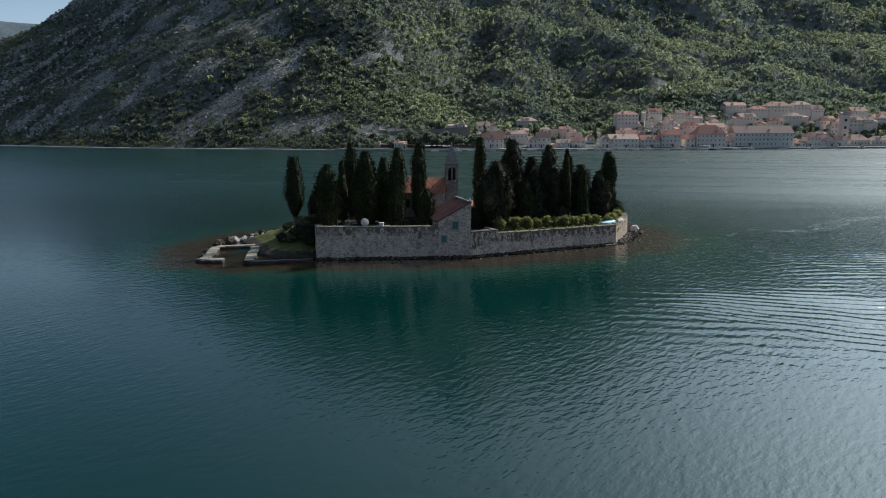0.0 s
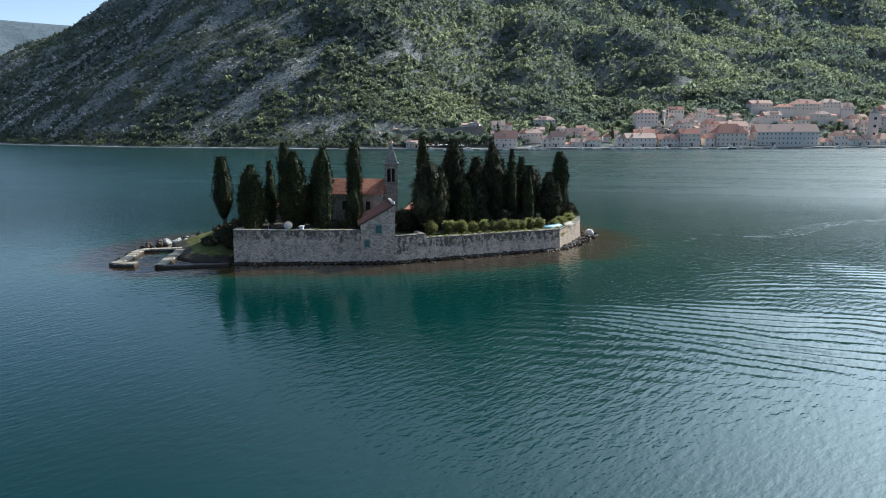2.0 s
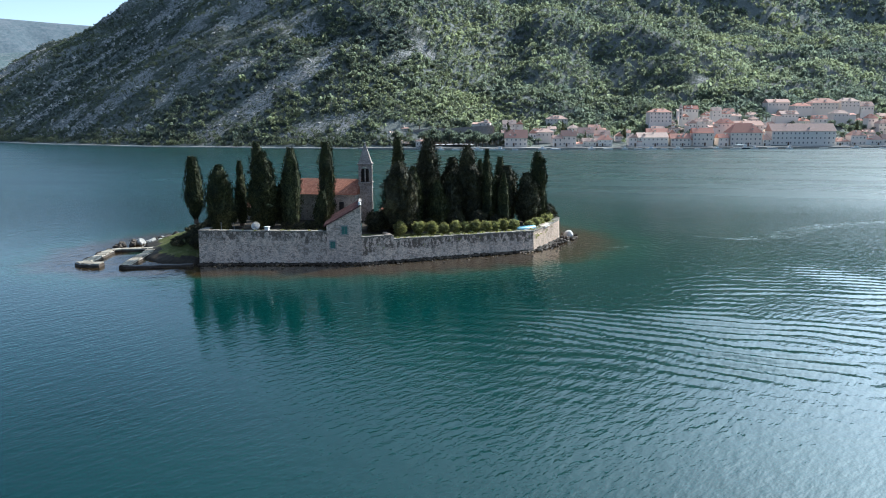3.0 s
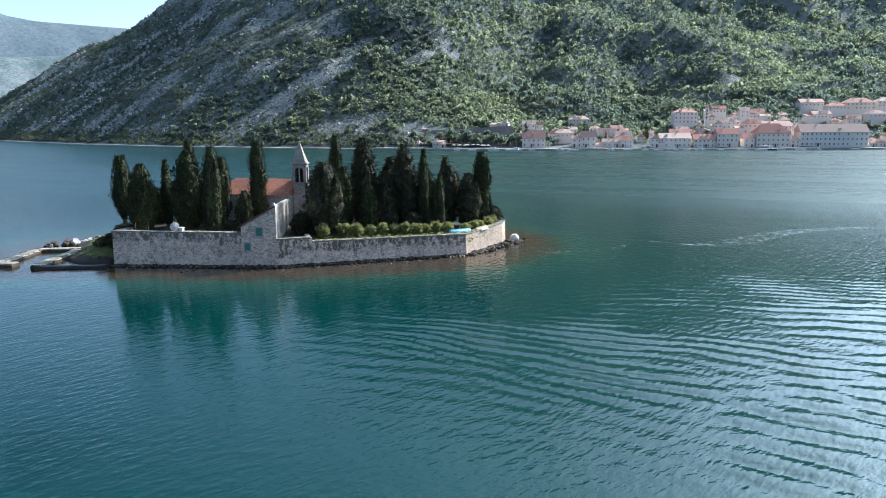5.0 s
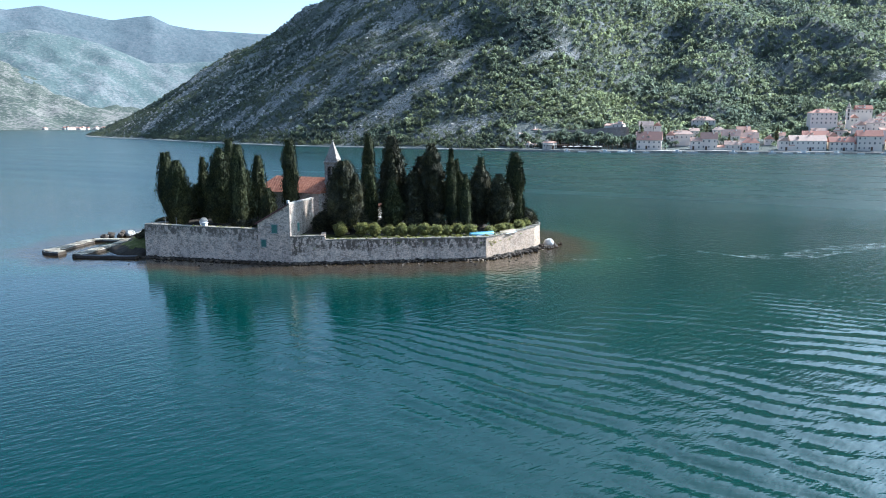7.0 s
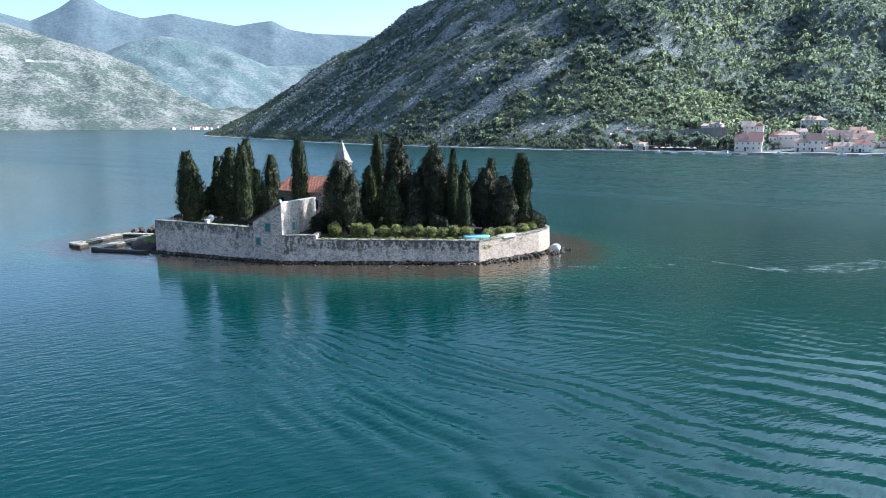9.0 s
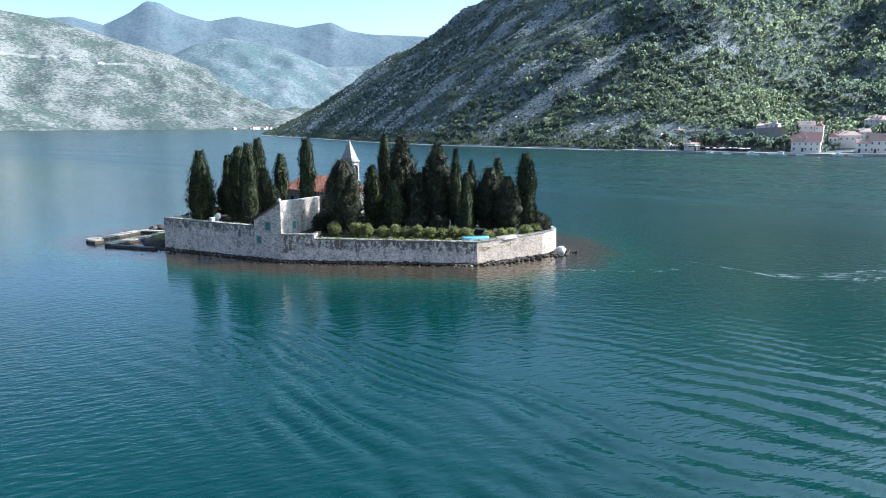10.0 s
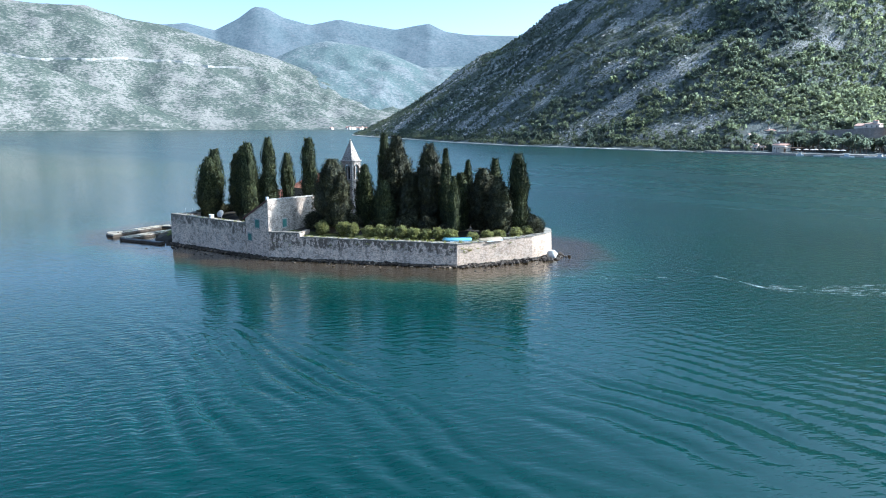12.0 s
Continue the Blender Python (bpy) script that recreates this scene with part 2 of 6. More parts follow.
# soil below the woods lightened to bluish grey, painting haze into the gaps
woods = n.ramp(n.noise(0.25, 8, 0.8), (0.35, (0.15, 0.168, 0.155)), (0.65, (0.25, 0.262, 0.24)))
green = n.mix(n.ramp(scree.outputs["Fac"], (0.1, (0, 0, 0)), (0.36, (1, 1, 1))), woods, bare_soil)
M["hill"] = n.colour(n.mix(rocky, green, fine_rock))
n.bump(n.noise(0.25, 9, 0.8), 1.0, 3.0)

# hazy distance beyond the strait: rock and scrub, with lit air painted as emission
def far_material(name, scrub, rock, air, haze_glow, scale):
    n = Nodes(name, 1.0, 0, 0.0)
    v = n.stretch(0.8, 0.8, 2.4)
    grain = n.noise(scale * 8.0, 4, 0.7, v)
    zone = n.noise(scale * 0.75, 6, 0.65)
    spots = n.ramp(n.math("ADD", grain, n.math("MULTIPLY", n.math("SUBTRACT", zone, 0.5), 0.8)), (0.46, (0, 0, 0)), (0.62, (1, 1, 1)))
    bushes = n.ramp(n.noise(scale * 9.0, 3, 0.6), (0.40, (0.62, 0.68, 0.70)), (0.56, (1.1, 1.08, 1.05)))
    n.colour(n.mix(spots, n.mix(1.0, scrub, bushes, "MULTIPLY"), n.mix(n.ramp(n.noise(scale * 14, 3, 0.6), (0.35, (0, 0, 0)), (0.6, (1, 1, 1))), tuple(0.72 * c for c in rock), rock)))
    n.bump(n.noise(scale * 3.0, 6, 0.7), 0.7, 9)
    # a few kilometres of haze, added as a faint bluish glow
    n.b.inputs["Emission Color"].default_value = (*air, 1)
    n.b.inputs["Emission Strength"].default_value = haze_glow
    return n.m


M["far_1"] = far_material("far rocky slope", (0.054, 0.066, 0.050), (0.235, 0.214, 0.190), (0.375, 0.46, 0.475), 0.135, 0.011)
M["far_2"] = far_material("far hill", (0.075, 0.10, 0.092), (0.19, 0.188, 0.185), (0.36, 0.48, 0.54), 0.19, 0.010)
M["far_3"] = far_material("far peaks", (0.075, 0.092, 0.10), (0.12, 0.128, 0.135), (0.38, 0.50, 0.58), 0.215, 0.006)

# water: clear green-blue sea, ripples of two sizes, brown bed showing through the shallows
n = Nodes("sea water", 0.05, 0, 0.5)
n.b.inputs["IOR"].default_value = 1.333
att = n.t.nodes.new("ShaderNodeAttribute")
att.attribute_name = "depth"
deep = n.ramp(n.noise(0.012, 4, 0.6), (0.3, (0.0015, 0.0215, 0.0205)), (0.7, (0.0024, 0.0375, 0.0320)))
bed = n.ramp(n.noise(0.8, 8, 0.75), (0.32, (0.012, 0.0075, 0.003)), (0.52, (0.036, 0.023, 0.010)), (0.72, (0.090, 0.063, 0.031)))
green_bed = n.mix(n.ramp(n.math("ADD", att.outputs["Fac"], n.math("MULTIPLY", n.math("SUBTRACT", n.noise(0.25, 5, 0.7), 0.5), 0.25)), (0.30, (0, 0, 0)), (0.60, (1, 1, 1))), bed, (0.009, 0.050, 0.034))
n.colour(n.mix(n.ramp(att.outputs["Fac"], (0.45, (0, 0, 0)), (1.0, (1, 1, 1))), green_bed, deep))


def ripples(scale, turn, along, detail=2, rough=0.5):
    """Short-crested wind ripples whose crests run at a given turn."""
    m = n.node("ShaderNodeMapping", Rotation=(0, 0, radians(turn)), Scale=(1, 1, 1))
    n.link(n.co, m.inputs["Vector"])
    k = n.node("ShaderNodeMapping", Scale=(1, along, 1))
    n.link(m.outputs[0], k.inputs["Vector"])
    return n.noise(scale, detail, rough, k.outputs[0])


calm = n.ramp(n.noise(0.016, 4, 0.55), (0.36, (0.5, 0.5, 0.5)), (0.60, (1, 1, 1)))
wind = n.math("ADD", n.math("MULTIPLY", ripples(1.9, 28, 0.40), 0.082), n.math("ADD", n.math("MULTIPLY", ripples(0.6, 16, 0.34, 1), 0.028), n.math("MULTIPLY", ripples(5.0, 38, 0.5), 0.021)))
east = n.ramp(n.math("ADD", 0.5, n.math("MULTIPLY", n.height()[0], 0.002)), (0.08, (0.75, 0.75, 0.75)), (0.36, (1, 1, 1)))
open_sea = n.math("MULTIPLY", n.math("MULTIPLY", east, n.ramp(n.math("MULTIPLY", n.height()[1], 0.001), (0.105, (0, 0, 0)), (0.19, (1, 1, 1)))), n.ramp(n.noise(0.05, 6, 0.65, n.stretch(0.16, 1.6, 1)), (0.35, (0.75, 0.75, 0.75)), (0.62, (1, 1, 1))))
n.t.links.new(n.math("ADD", 0.06, n.math("MULTIPLY", open_sea, 0.24)), n.b.inputs["Roughness"])
chop = n.math("MULTIPLY", open_sea, n.math("MULTIPLY", n.noise(0.35, 5, 0.6, n.stretch(0.25, 1.5, 1)), 0.05))
breeze = n.math("MULTIPLY", n.ramp(n.math("MULTIPLY", n.height()[1], 0.001), (0.070, (0, 0, 0)), (0.150, (1, 1, 1))), n.ramp(n.math("ADD", 0.5, n.math("MULTIPLY", n.height()[0], 0.002)), (0.10, (0.15, 0.15, 0.15)), (0.38, (1, 1, 1))))
sheltered = n.math("MULTIPLY", n.ramp(n.math("MULTIPLY", n.height()[1], 0.01), (0.56, (1, 1, 1)), (0.76, (0.68, 0.68, 0.68))), n.ramp(n.math("ADD", 0.5, n.math("MULTIPLY", n.height()[0], 0.01)), (0.25, (0.5, 0.5, 0.5)), (0.62, (1, 1, 1))))
n.bump(n.math("ADD", n.math("MULTIPLY", wind, n.math("ADD", n.math("MULTIPLY", calm, sheltered), breeze)), chop), 1.0, 1.0)
M["water"] = n.m

# white of the wake lines: glints on small waves put into a colour
n = Nodes("foam", 0.8, 0, 0.3)
M["foam"] = n.colour((0.75, 0.8, 0.8))


# ---- building blocks ----
def mesh_object(name, verts, faces, material, parent=None, smooth=False):
    me = bpy.data.meshes.new(name)
    me.from_pydata([tuple(map(float, v)) for v in verts] if not isinstance(verts, np.ndarray) else verts.tolist(), [], faces if isinstance(faces, list) else faces.tolist())
    me.materials.append(material)
    if smooth:
        me.polygons.foreach_set("use_smooth", [True] * len(me.polygons))
    me.update()
    ob = new(name, me)
    ob.parent = parent
    return ob


def part(name, bm, material, parent=None, label="", smooth=False):
    me = bpy.data.meshes.new(name)
    bm.normal_update()
    bm.to_mesh(me)
    bm.free()
    me.materials.append(material)
    if smooth:
        me.polygons.foreach_set("use_smooth", [True] * len(me.polygons))
    ob = new(name, me)
    ob.parent = parent
    if label:
        ob["label"] = label
    return ob


def empty(name, m, label, category, group="", kind=""):
    ob = new(name)
    ob.empty_display_size = 0.5
    ob.matrix_world = m
    return tagged(ob, label, category, group, kind)


def add_box(bm, x0, x1, y0, y1, z0, z1, bevel=0.0):
    g = bmesh.ops.create_cube(bm, size=1.0)["verts"]
    for v in g:
        v.co = Vector(((x0 + x1) / 2 + v.co.x * (x1 - x0), (y0 + y1) / 2 + v.co.y * (y1 - y0), (z0 + z1) / 2 + v.co.z * (z1 - z0)))
    if bevel:
        es = {e for v in g for e in v.link_edges}
        bmesh.ops.bevel(bm, geom=list(es), offset=bevel, segments=1, affect="EDGES")
    return bm


def box_bm(*a, bevel=0.0):
    return add_box(bmesh.new(), *a, bevel=bevel)


def prism(bm, outline, z0, z1):
    """An upright block over a plan outline; z1 may be one height per corner."""
    tops = z1 if isinstance(z1, (list, tuple)) else [z1] * len(outline)
    lo = [bm.verts.new((x, y, z0)) for x, y in outline]
    hi = [bm.verts.new((x, y, z)) for (x, y), z in zip(outline, tops)]
    k = len(outline)
    bm.faces.new(hi)
    bm.faces.new(lo[::-1])
    for i in range(k):
        bm.faces.new((lo[i], lo[(i + 1) % k], hi[(i + 1) % k], hi[i]))
    return bm


def fbm(x, y, scale, octaves=4, seed=0.0):
    return noise.fractal(Vector((x * scale + seed, y * scale - seed, seed * 1.7)), 0.9, 2.1, octaves)


def blob(seed, detail=2, amp=0.35, freq=1.3, squash=(1, 1, 1)):
    """A lumpy closed shape: verts and faces as arrays."""
    bm = bmesh.new()
    bmesh.ops.create_icosphere(bm, subdivisions=detail, radius=1.0)
    vs = np.array([v.co[:] for v in bm.verts])
    fs = np.array([[v.index for v in f.verts] for f in bm.faces])
    bm.free()
    k = np.array([1 + amp * noise.noise(Vector(v) * freq + Vector((seed * 3.1, seed, 0))) * 1.6 for v in vs])
    return vs * k[:, None] * np.array(squash), fs


def scatter(templates, places, sizes, turns, heights=None):
    """Copies of template shapes at many places in one pair of arrays."""
    V, F, o = [], [], 0
    for i, (p, s, a) in enumerate(zip(places, sizes, turns)):
        vs, fs = templates[i % len(templates)]
        c, sn = math.cos(a), math.sin(a)
        h = heights[i] if heights is not None else s
        w = np.column_stack(((vs[:, 0] * c - vs[:, 1] * sn) * s, (vs[:, 0] * sn + vs[:, 1] * c) * s, vs[:, 2] * h))
        V.append(w + p)
        F.append(fs + o)
        o += len(vs)
    return np.vstack(V), np.vstack(F)


# ---- land round the bay ----
SHORE = [(-980, 1600), (-1030, 1150), (-1005, 900), (-940, 750), (-850, 692), (-750, 645), (-580, 575), (-434, 508), (-320, 470),
         (-200, 456), (-120, 447), (-60, 449), (0, 470), (75, 483), (120, 498), (175, 515), (230, 532), (330, 575), (450, 650), (700, 800), (1300, 1000)]
SH = np.array(SHORE, float)


def inland(x, y):
    """Signed distance to the shoreline, positive on land."""
    p = np.stack([x, y], -1)
    best = np.full(x.shape, 1e9)
    sign = np.ones(x.shape)
    for a, b in zip(SH[:-1], SH[1:]):
        d = b - a
        t = np.clip(((p - a) @ d) / (d @ d), 0, 1)
        q = p - (a + t[..., None] * d)
        r = np.hypot(q[..., 0], q[..., 1])
        side = d[0] * q[..., 1] - d[1] * q[..., 0]
        near = r < best - 1e-6
        best = np.where(near, r, best)
        sign = np.where(near, np.where(side > 0, 1, -1), sign)
    return best * sign


def land_height(x, y):
    x, y = np.asarray(x, float), np.asarray(y, float)
    d = inland(x, y)
    s1 = np.interp(x, [-900, -600, -420, -300, -200, -140, -80, 0, 300], [0.56, 0.64, 0.74, 0.70, 0.60, 0.44, 0.24, 0.19, 0.19])
    s2 = np.interp(x, [-900, -600, -420, -200, -100, 0, 300], [0.48, 0.64, 0.78, 0.62, 0.42, 0.36, 0.36])
    s3 = np.interp(x, [-900, -300, 0, 300], [0.5, 0.7, 0.85, 0.7])
    e = np.maximum(d - 9, 0)
    reach = np.interp(x, [-300, -60], [160, 330])
    z = 1.3 * np.clip(d / 3, -4, 1) + s1 * np.minimum(e, 110) + s2 * np.clip(e - 110, 0, reach) + s3 * np.maximum(e - 110 - reach, 0)
    # the gully that runs down behind the first houses
    g = -60 - 0.22 * (y - 500)
    z = z - np.clip(e / 200, 0, 1) * 26 * np.exp(-((x - g) / 55) ** 2)
    return z, d


step = 9.0
gx, gy = np.meshgrid(np.arange(-1100, 760, step), np.arange(432, 1560, step), indexing="ij")
gz, gd = land_height(gx, gy)
rough = np.array([[fbm(x, y, 0.008, 5, 3.3) for y in gy[0]] for x in gx[:, 0]])
ridged = np.array([[abs(fbm(x, y, 0.02, 3, 7.1)) for y in gy[0]] for x in gx[:, 0]])
amp = np.clip(gd - 12, 0, 260)
gz = gz + rough * amp * 0.10 - ridged * amp * 0.045
nx, ny = gx.shape
ids = np.arange(nx * ny).reshape(nx, ny)
quads = np.stack([ids[:-1, :-1], ids[1:, :-1], ids[1:, 1:], ids[:-1, 1:]], -1).reshape(-1, 4)
streak = np.array([[fbm(0.85 * (0.55 * x + 0.835 * y), 1.7 * (0.55 * y - 0.835 * x), 0.018, 6, 0.7) for y in gy[0]] for x in gx[:, 0]])
zone = np.interp(gx, [-900, -620, -420, -300, -220, -160, -110, 0, 300], [0.38, 0.45, 0.47, 0.42, 0.33, 0.22, 0.12, 0.06, 0.06]) - 0.10 * np.clip((gd - 190) / 140, 0, 1) * np.clip((gx + 480) / 150, 0, 1)
scree_at = np.clip(zone + 0.62 * streak, 0, 1) * np.clip((gd - 6) / 8, 0, 1)
keep = (gd.ravel()[quads].max(1) > -12)
hill_v = np.column_stack([gx.ravel(), gy.ravel(), gz.ravel()])
hillside = mesh_object("ground_hillside", hill_v, quads[keep], M["hill"], smooth=True)
sa_ = hillside.data.attributes.new("scree", "FLOAT", "POINT")
sa_.data.foreach_set("value", scree_at.ravel().astype(np.float32))
tagged(hillside, "steep limestone hillside with scree and green scrub above the bay", "hillside", kind="structure")


def ground_at(x, y, gz=gz):
    i = min(max((x - gx[0, 0]) / step, 0), nx - 1.001)
    j = min(max((y - gy[0, 0]) / step, 0), ny - 1.001)
    a, b = int(i), int(j)
    u, v = i - a, j - b
    return (gz[a, b] * (1 - u) * (1 - v) + gz[a + 1, b] * u * (1 - v) + gz[a, b + 1] * (1 - u) * v + gz[a + 1, b + 1] * u * v)


def far_surface(a, t, near, crest_at, pa, ph, seed, bumps):
    r = radians(a)
    d = near + (crest_at - near) * t
    h = math.tan(radians(np.interp(a, pa, ph))) * crest_at + 16
    shape = (1 - (1 - t) ** 1.3) if t <= 1 else 1 - (t - 1) * 1.2
    x, y = 40 - d * math.sin(r), 28 + d * math.cos(r)
    w = math.sin(min(t, 1) * math.pi) ** 0.7
    z = h * shape + bumps * w * (fbm(x, y, 0.0016, 5, seed) - 0.7 * abs(fbm(x, y, 0.0045, 4, seed + 5)))
    return x, y, (-2 if t == 0 else max(z, -2))


def far_ridge(name, az0, az1, near, crest_at, profile, material, label, seed, bumps):
    """A mountain range seen across kilometres of water: rises from its shore to a crest whose height varies along it."""
    azs = np.arange(az0, az1 + 0.01, 0.3 if az1 < 130 else 1.0)
    ts = np.linspace(0, 1.25, 40)
    pa, ph = np.array(profile, float).T
    verts = [far_surface(a, t, near, crest_at, pa, ph, seed, bumps) for a in azs for t in ts]
    k = len(ts)
    faces = [(i * k + j, i * k + j + 1, (i + 1) * k + j + 1, (i + 1) * k + j) for i in range(len(azs) - 1) for j in range(k - 1)]
    return tagged(mesh_object(name, verts, faces, material, smooth=True), label, "mountain", kind="structure")


SLOPE = [(48, 0.6), (51, 1.6), (54, 2.7), (57, 3.8), (60.3, 5.0), (63, 5.7), (66, 6.6), (68.3, 7.2), (70.6, 7.45), (73.4, 8.1), (77, 8.2), (80, 8.4), (100, 9.5), (125, 9)]
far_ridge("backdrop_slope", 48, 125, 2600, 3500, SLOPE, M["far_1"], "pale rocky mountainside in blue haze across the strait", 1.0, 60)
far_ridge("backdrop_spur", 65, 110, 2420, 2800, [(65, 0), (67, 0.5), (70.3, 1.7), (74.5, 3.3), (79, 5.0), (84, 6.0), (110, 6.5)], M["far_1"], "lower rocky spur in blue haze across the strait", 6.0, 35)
# the pale cutting of a road across the far slope
pa, ph = np.array(SLOPE, float).T
rv, rf = [], []
for a in np.arange(62, 92, 0.25):
    want = 262 + 9 * math.sin(a * 0.55 + 1.0) + 3 * math.sin(a * 1.7)
    t = next((t for t in np.linspace(0.05, 1, 200) if far_surface(a, t, 2600, 3500, pa, ph, 1.0, 60)[2] > want), 1.0)
    lo, hi = far_surface(a, t - 0.006, 2600, 3500, pa, ph, 1.0, 60), far_surface(a, t + 0.012, 2600, 3500, pa, ph, 1.0, 60)
    rv += [(lo[0], lo[1], want - 5 - 3 * math.sin(a * 3.1)), (lo[0], lo[1], want + 5), (hi[0], hi[1], want + 6)]
for i in range(len(rv) // 3 - 1):
    rf += [(i * 3, i * 3 + 3, i * 3 + 4, i * 3 + 1), (i * 3 + 1, i * 3 + 4, i * 3 + 5, i * 3 + 2)]
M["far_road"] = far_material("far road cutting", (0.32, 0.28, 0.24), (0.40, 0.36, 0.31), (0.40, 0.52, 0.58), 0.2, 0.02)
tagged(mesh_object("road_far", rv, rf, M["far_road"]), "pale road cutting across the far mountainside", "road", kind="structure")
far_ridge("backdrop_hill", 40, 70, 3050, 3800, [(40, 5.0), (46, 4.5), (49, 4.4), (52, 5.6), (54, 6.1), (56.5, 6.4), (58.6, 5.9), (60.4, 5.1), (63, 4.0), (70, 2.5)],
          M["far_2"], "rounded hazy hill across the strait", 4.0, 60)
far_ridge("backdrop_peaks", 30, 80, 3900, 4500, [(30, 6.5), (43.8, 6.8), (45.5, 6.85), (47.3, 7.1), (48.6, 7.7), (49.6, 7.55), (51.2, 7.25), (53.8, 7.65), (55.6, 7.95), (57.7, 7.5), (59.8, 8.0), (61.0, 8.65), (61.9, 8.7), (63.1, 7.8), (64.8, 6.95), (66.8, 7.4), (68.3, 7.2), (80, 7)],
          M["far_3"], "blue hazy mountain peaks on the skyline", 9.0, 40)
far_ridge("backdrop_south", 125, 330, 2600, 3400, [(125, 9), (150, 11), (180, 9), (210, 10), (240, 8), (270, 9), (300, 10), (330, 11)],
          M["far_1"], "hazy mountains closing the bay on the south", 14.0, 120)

# ---- sea ----
def graded(lo, hi, start, stop, span, fine, medium):
    """Grid lines: fine from lo to hi, medium out to start and stop, then wider and wider to span."""
    line = list(np.arange(lo, hi, fine))
    a, b = np.arange(hi, stop, medium), np.arange(lo - medium, start, -medium)
    out, p, q = [], medium, stop
    while q < span:
        p = min(p * 1.18, 400)
        out.append(q)
        q += p
    back, p, q = [], medium, start
    while q > -span:
        p = min(p * 1.18, 400)
        back.append(q)
        q -= p
    return np.array(back[::-1] + list(b[::-1]) + line + list(a) + out)


ISLE = [(-31.5, 84.6), (-14, 88.0), (-8.5, 89.6), (2.5, 96), (11.2, 103.2), (13.6, 115.5), (12.6, 121), (8, 126), (-8, 129), (-24, 124), (-36, 114), (-47, 103), (-49.5, 93), (-45.5, 84), (-37, 82.5)]
IS = np.array(ISLE + ISLE[:1], float)


def shelf(x, y):
    """Distance from the island's foot, for the shallows."""
    p = np.stack([x, y], -1)
    best = np.full(x.shape, 1e9)
    for a, b in zip(IS[:-1], IS[1:]):
        d = b - a
        t = np.clip(((p - a) @ d) / (d @ d), 0, 1)
        q = p - (a + t[..., None] * d)
        best = np.minimum(best, np.hypot(q[..., 0], q[..., 1]))
    return best


wx, wy = np.meshgrid(graded(-4, 96, -62, 112, 4850, 0.38, 0.9), graded(34, 104, 14, 134, 4850, 0.34, 0.9), indexing="ij")
# boat wakes: feathered crests that fan out from the island's corner, and weaker rings that cross them
wob = 0.8 * np.sin(wx * 0.09 + 1) + 0.45 * np.sin(wx * 0.31 + wy * 0.17) + 0.3 * np.sin(wx * 0.53 - wy * 0.41)
fr, fa = np.hypot(wx + 13, wy - 75), np.degrees(np.arctan2(wy - 75, wx + 13))
fa = fa + 0.0016 * (fr - 30) ** 2 * (fr > 30)
fan = (0.75 * np.exp(-((fa + 11) / 13) ** 4) + 0.65 * np.exp(-((fa - 12) / 10) ** 2) * np.clip((fr - 40) / 20, 0, 1)) * np.clip((fr - 9) / 10, 0, 1) * np.clip((125 - fr) / 45, 0, 1)
patchy = np.zeros(wx.shape)
drift = np.zeros(wx.shape)
for a, b in np.argwhere(fan > 0.02):
    x, y = wx[a, b], wy[a, b]
    patchy[a, b] = fbm(x, y * 1.6, 0.085, 3, 4.0)
    drift[a, b] = fbm(x, y, 0.10, 3, 9.0)
gaps = np.clip(0.52 + 1.15 * patchy, 0, 1.25)
fan_amp = 0.0022 * np.clip((72 - wx) / 38, 0.62, 1) * np.minimum(fr, 52) * np.clip((fr - 8) / 30, 0.6, 1)
r1 = np.hypot(wx - 15, wy + 48)
env1 = np.exp(-((r1 - 112) / 12) ** 2) * np.clip((wx - 2) / 14, 0, 1) * np.clip((100 - wx) / 40, 0, 1)
k4 = -0.25 * wx + 0.97 * wy
env4 = np.exp(-((k4 - 50) / 9) ** 2) * np.clip((wx - 34) / 20, 0, 1) * np.clip((96 - wx) / 30, 0, 1)
phase = 2 * math.pi * (fa / 2.4 + 0.12 * wob + 0.55 * drift)
crest = np.sin(phase) + 0.4 * np.cos(2 * phase) - 0.12 * np.sin(3 * phase)
wz = fan_amp * fan * gaps * crest + 0.018 * env1 * np.sin(2 * math.pi * (r1 + wob * 0.45) / 2.3) + 0.05 * env4 * np.sin(2 * math.pi * (k4 + wob * 0.5) / 2.3)
# a later train of short waves running past the island's end
env5 = np.exp(-((wy - 91 - 0.1 * wx * 0.5) / 9) ** 2) * np.clip((wx - 30) / 14, 0, 1) * np.clip((85 - wx) / 30, 0, 1)
wz += 0.034 * env5 * np.sin(2 * math.pi * (wy - 0.06 * wx + 0.5 * wob) / 1.6) * (0.6 + 0.4 * np.sin(0.5 * wx + 0.3 * wy))
mx, my = wx.shape
ids = np.arange(mx * my).reshape(mx, my)
quads = np.stack([ids[:-1, :-1], ids[1:, :-1], ids[1:, 1:], ids[:-1, 1:]], -1).reshape(-1, 4)
water = mesh_object("water", np.column_stack([wx.ravel(), wy.ravel(), wz.ravel()]), quads, M["water"], smooth=True)
at = water.data.attributes.new("depth", "FLOAT", "POINT")
wig = 1.0 * np.sin(wx * 0.7) * np.sin(wy * 0.9 + 1)
at.data.foreach_set("value", np.clip((shelf(wx, wy) + wig) / (13 + 6 * np.exp(-((wx - 24) / 14) ** 2 - ((wy - 110) / 12) ** 2)), 0, 1).ravel().astype(np.float32))
tagged(water, "calm teal sea water with ripples and boat wakes", "water", kind="structure")


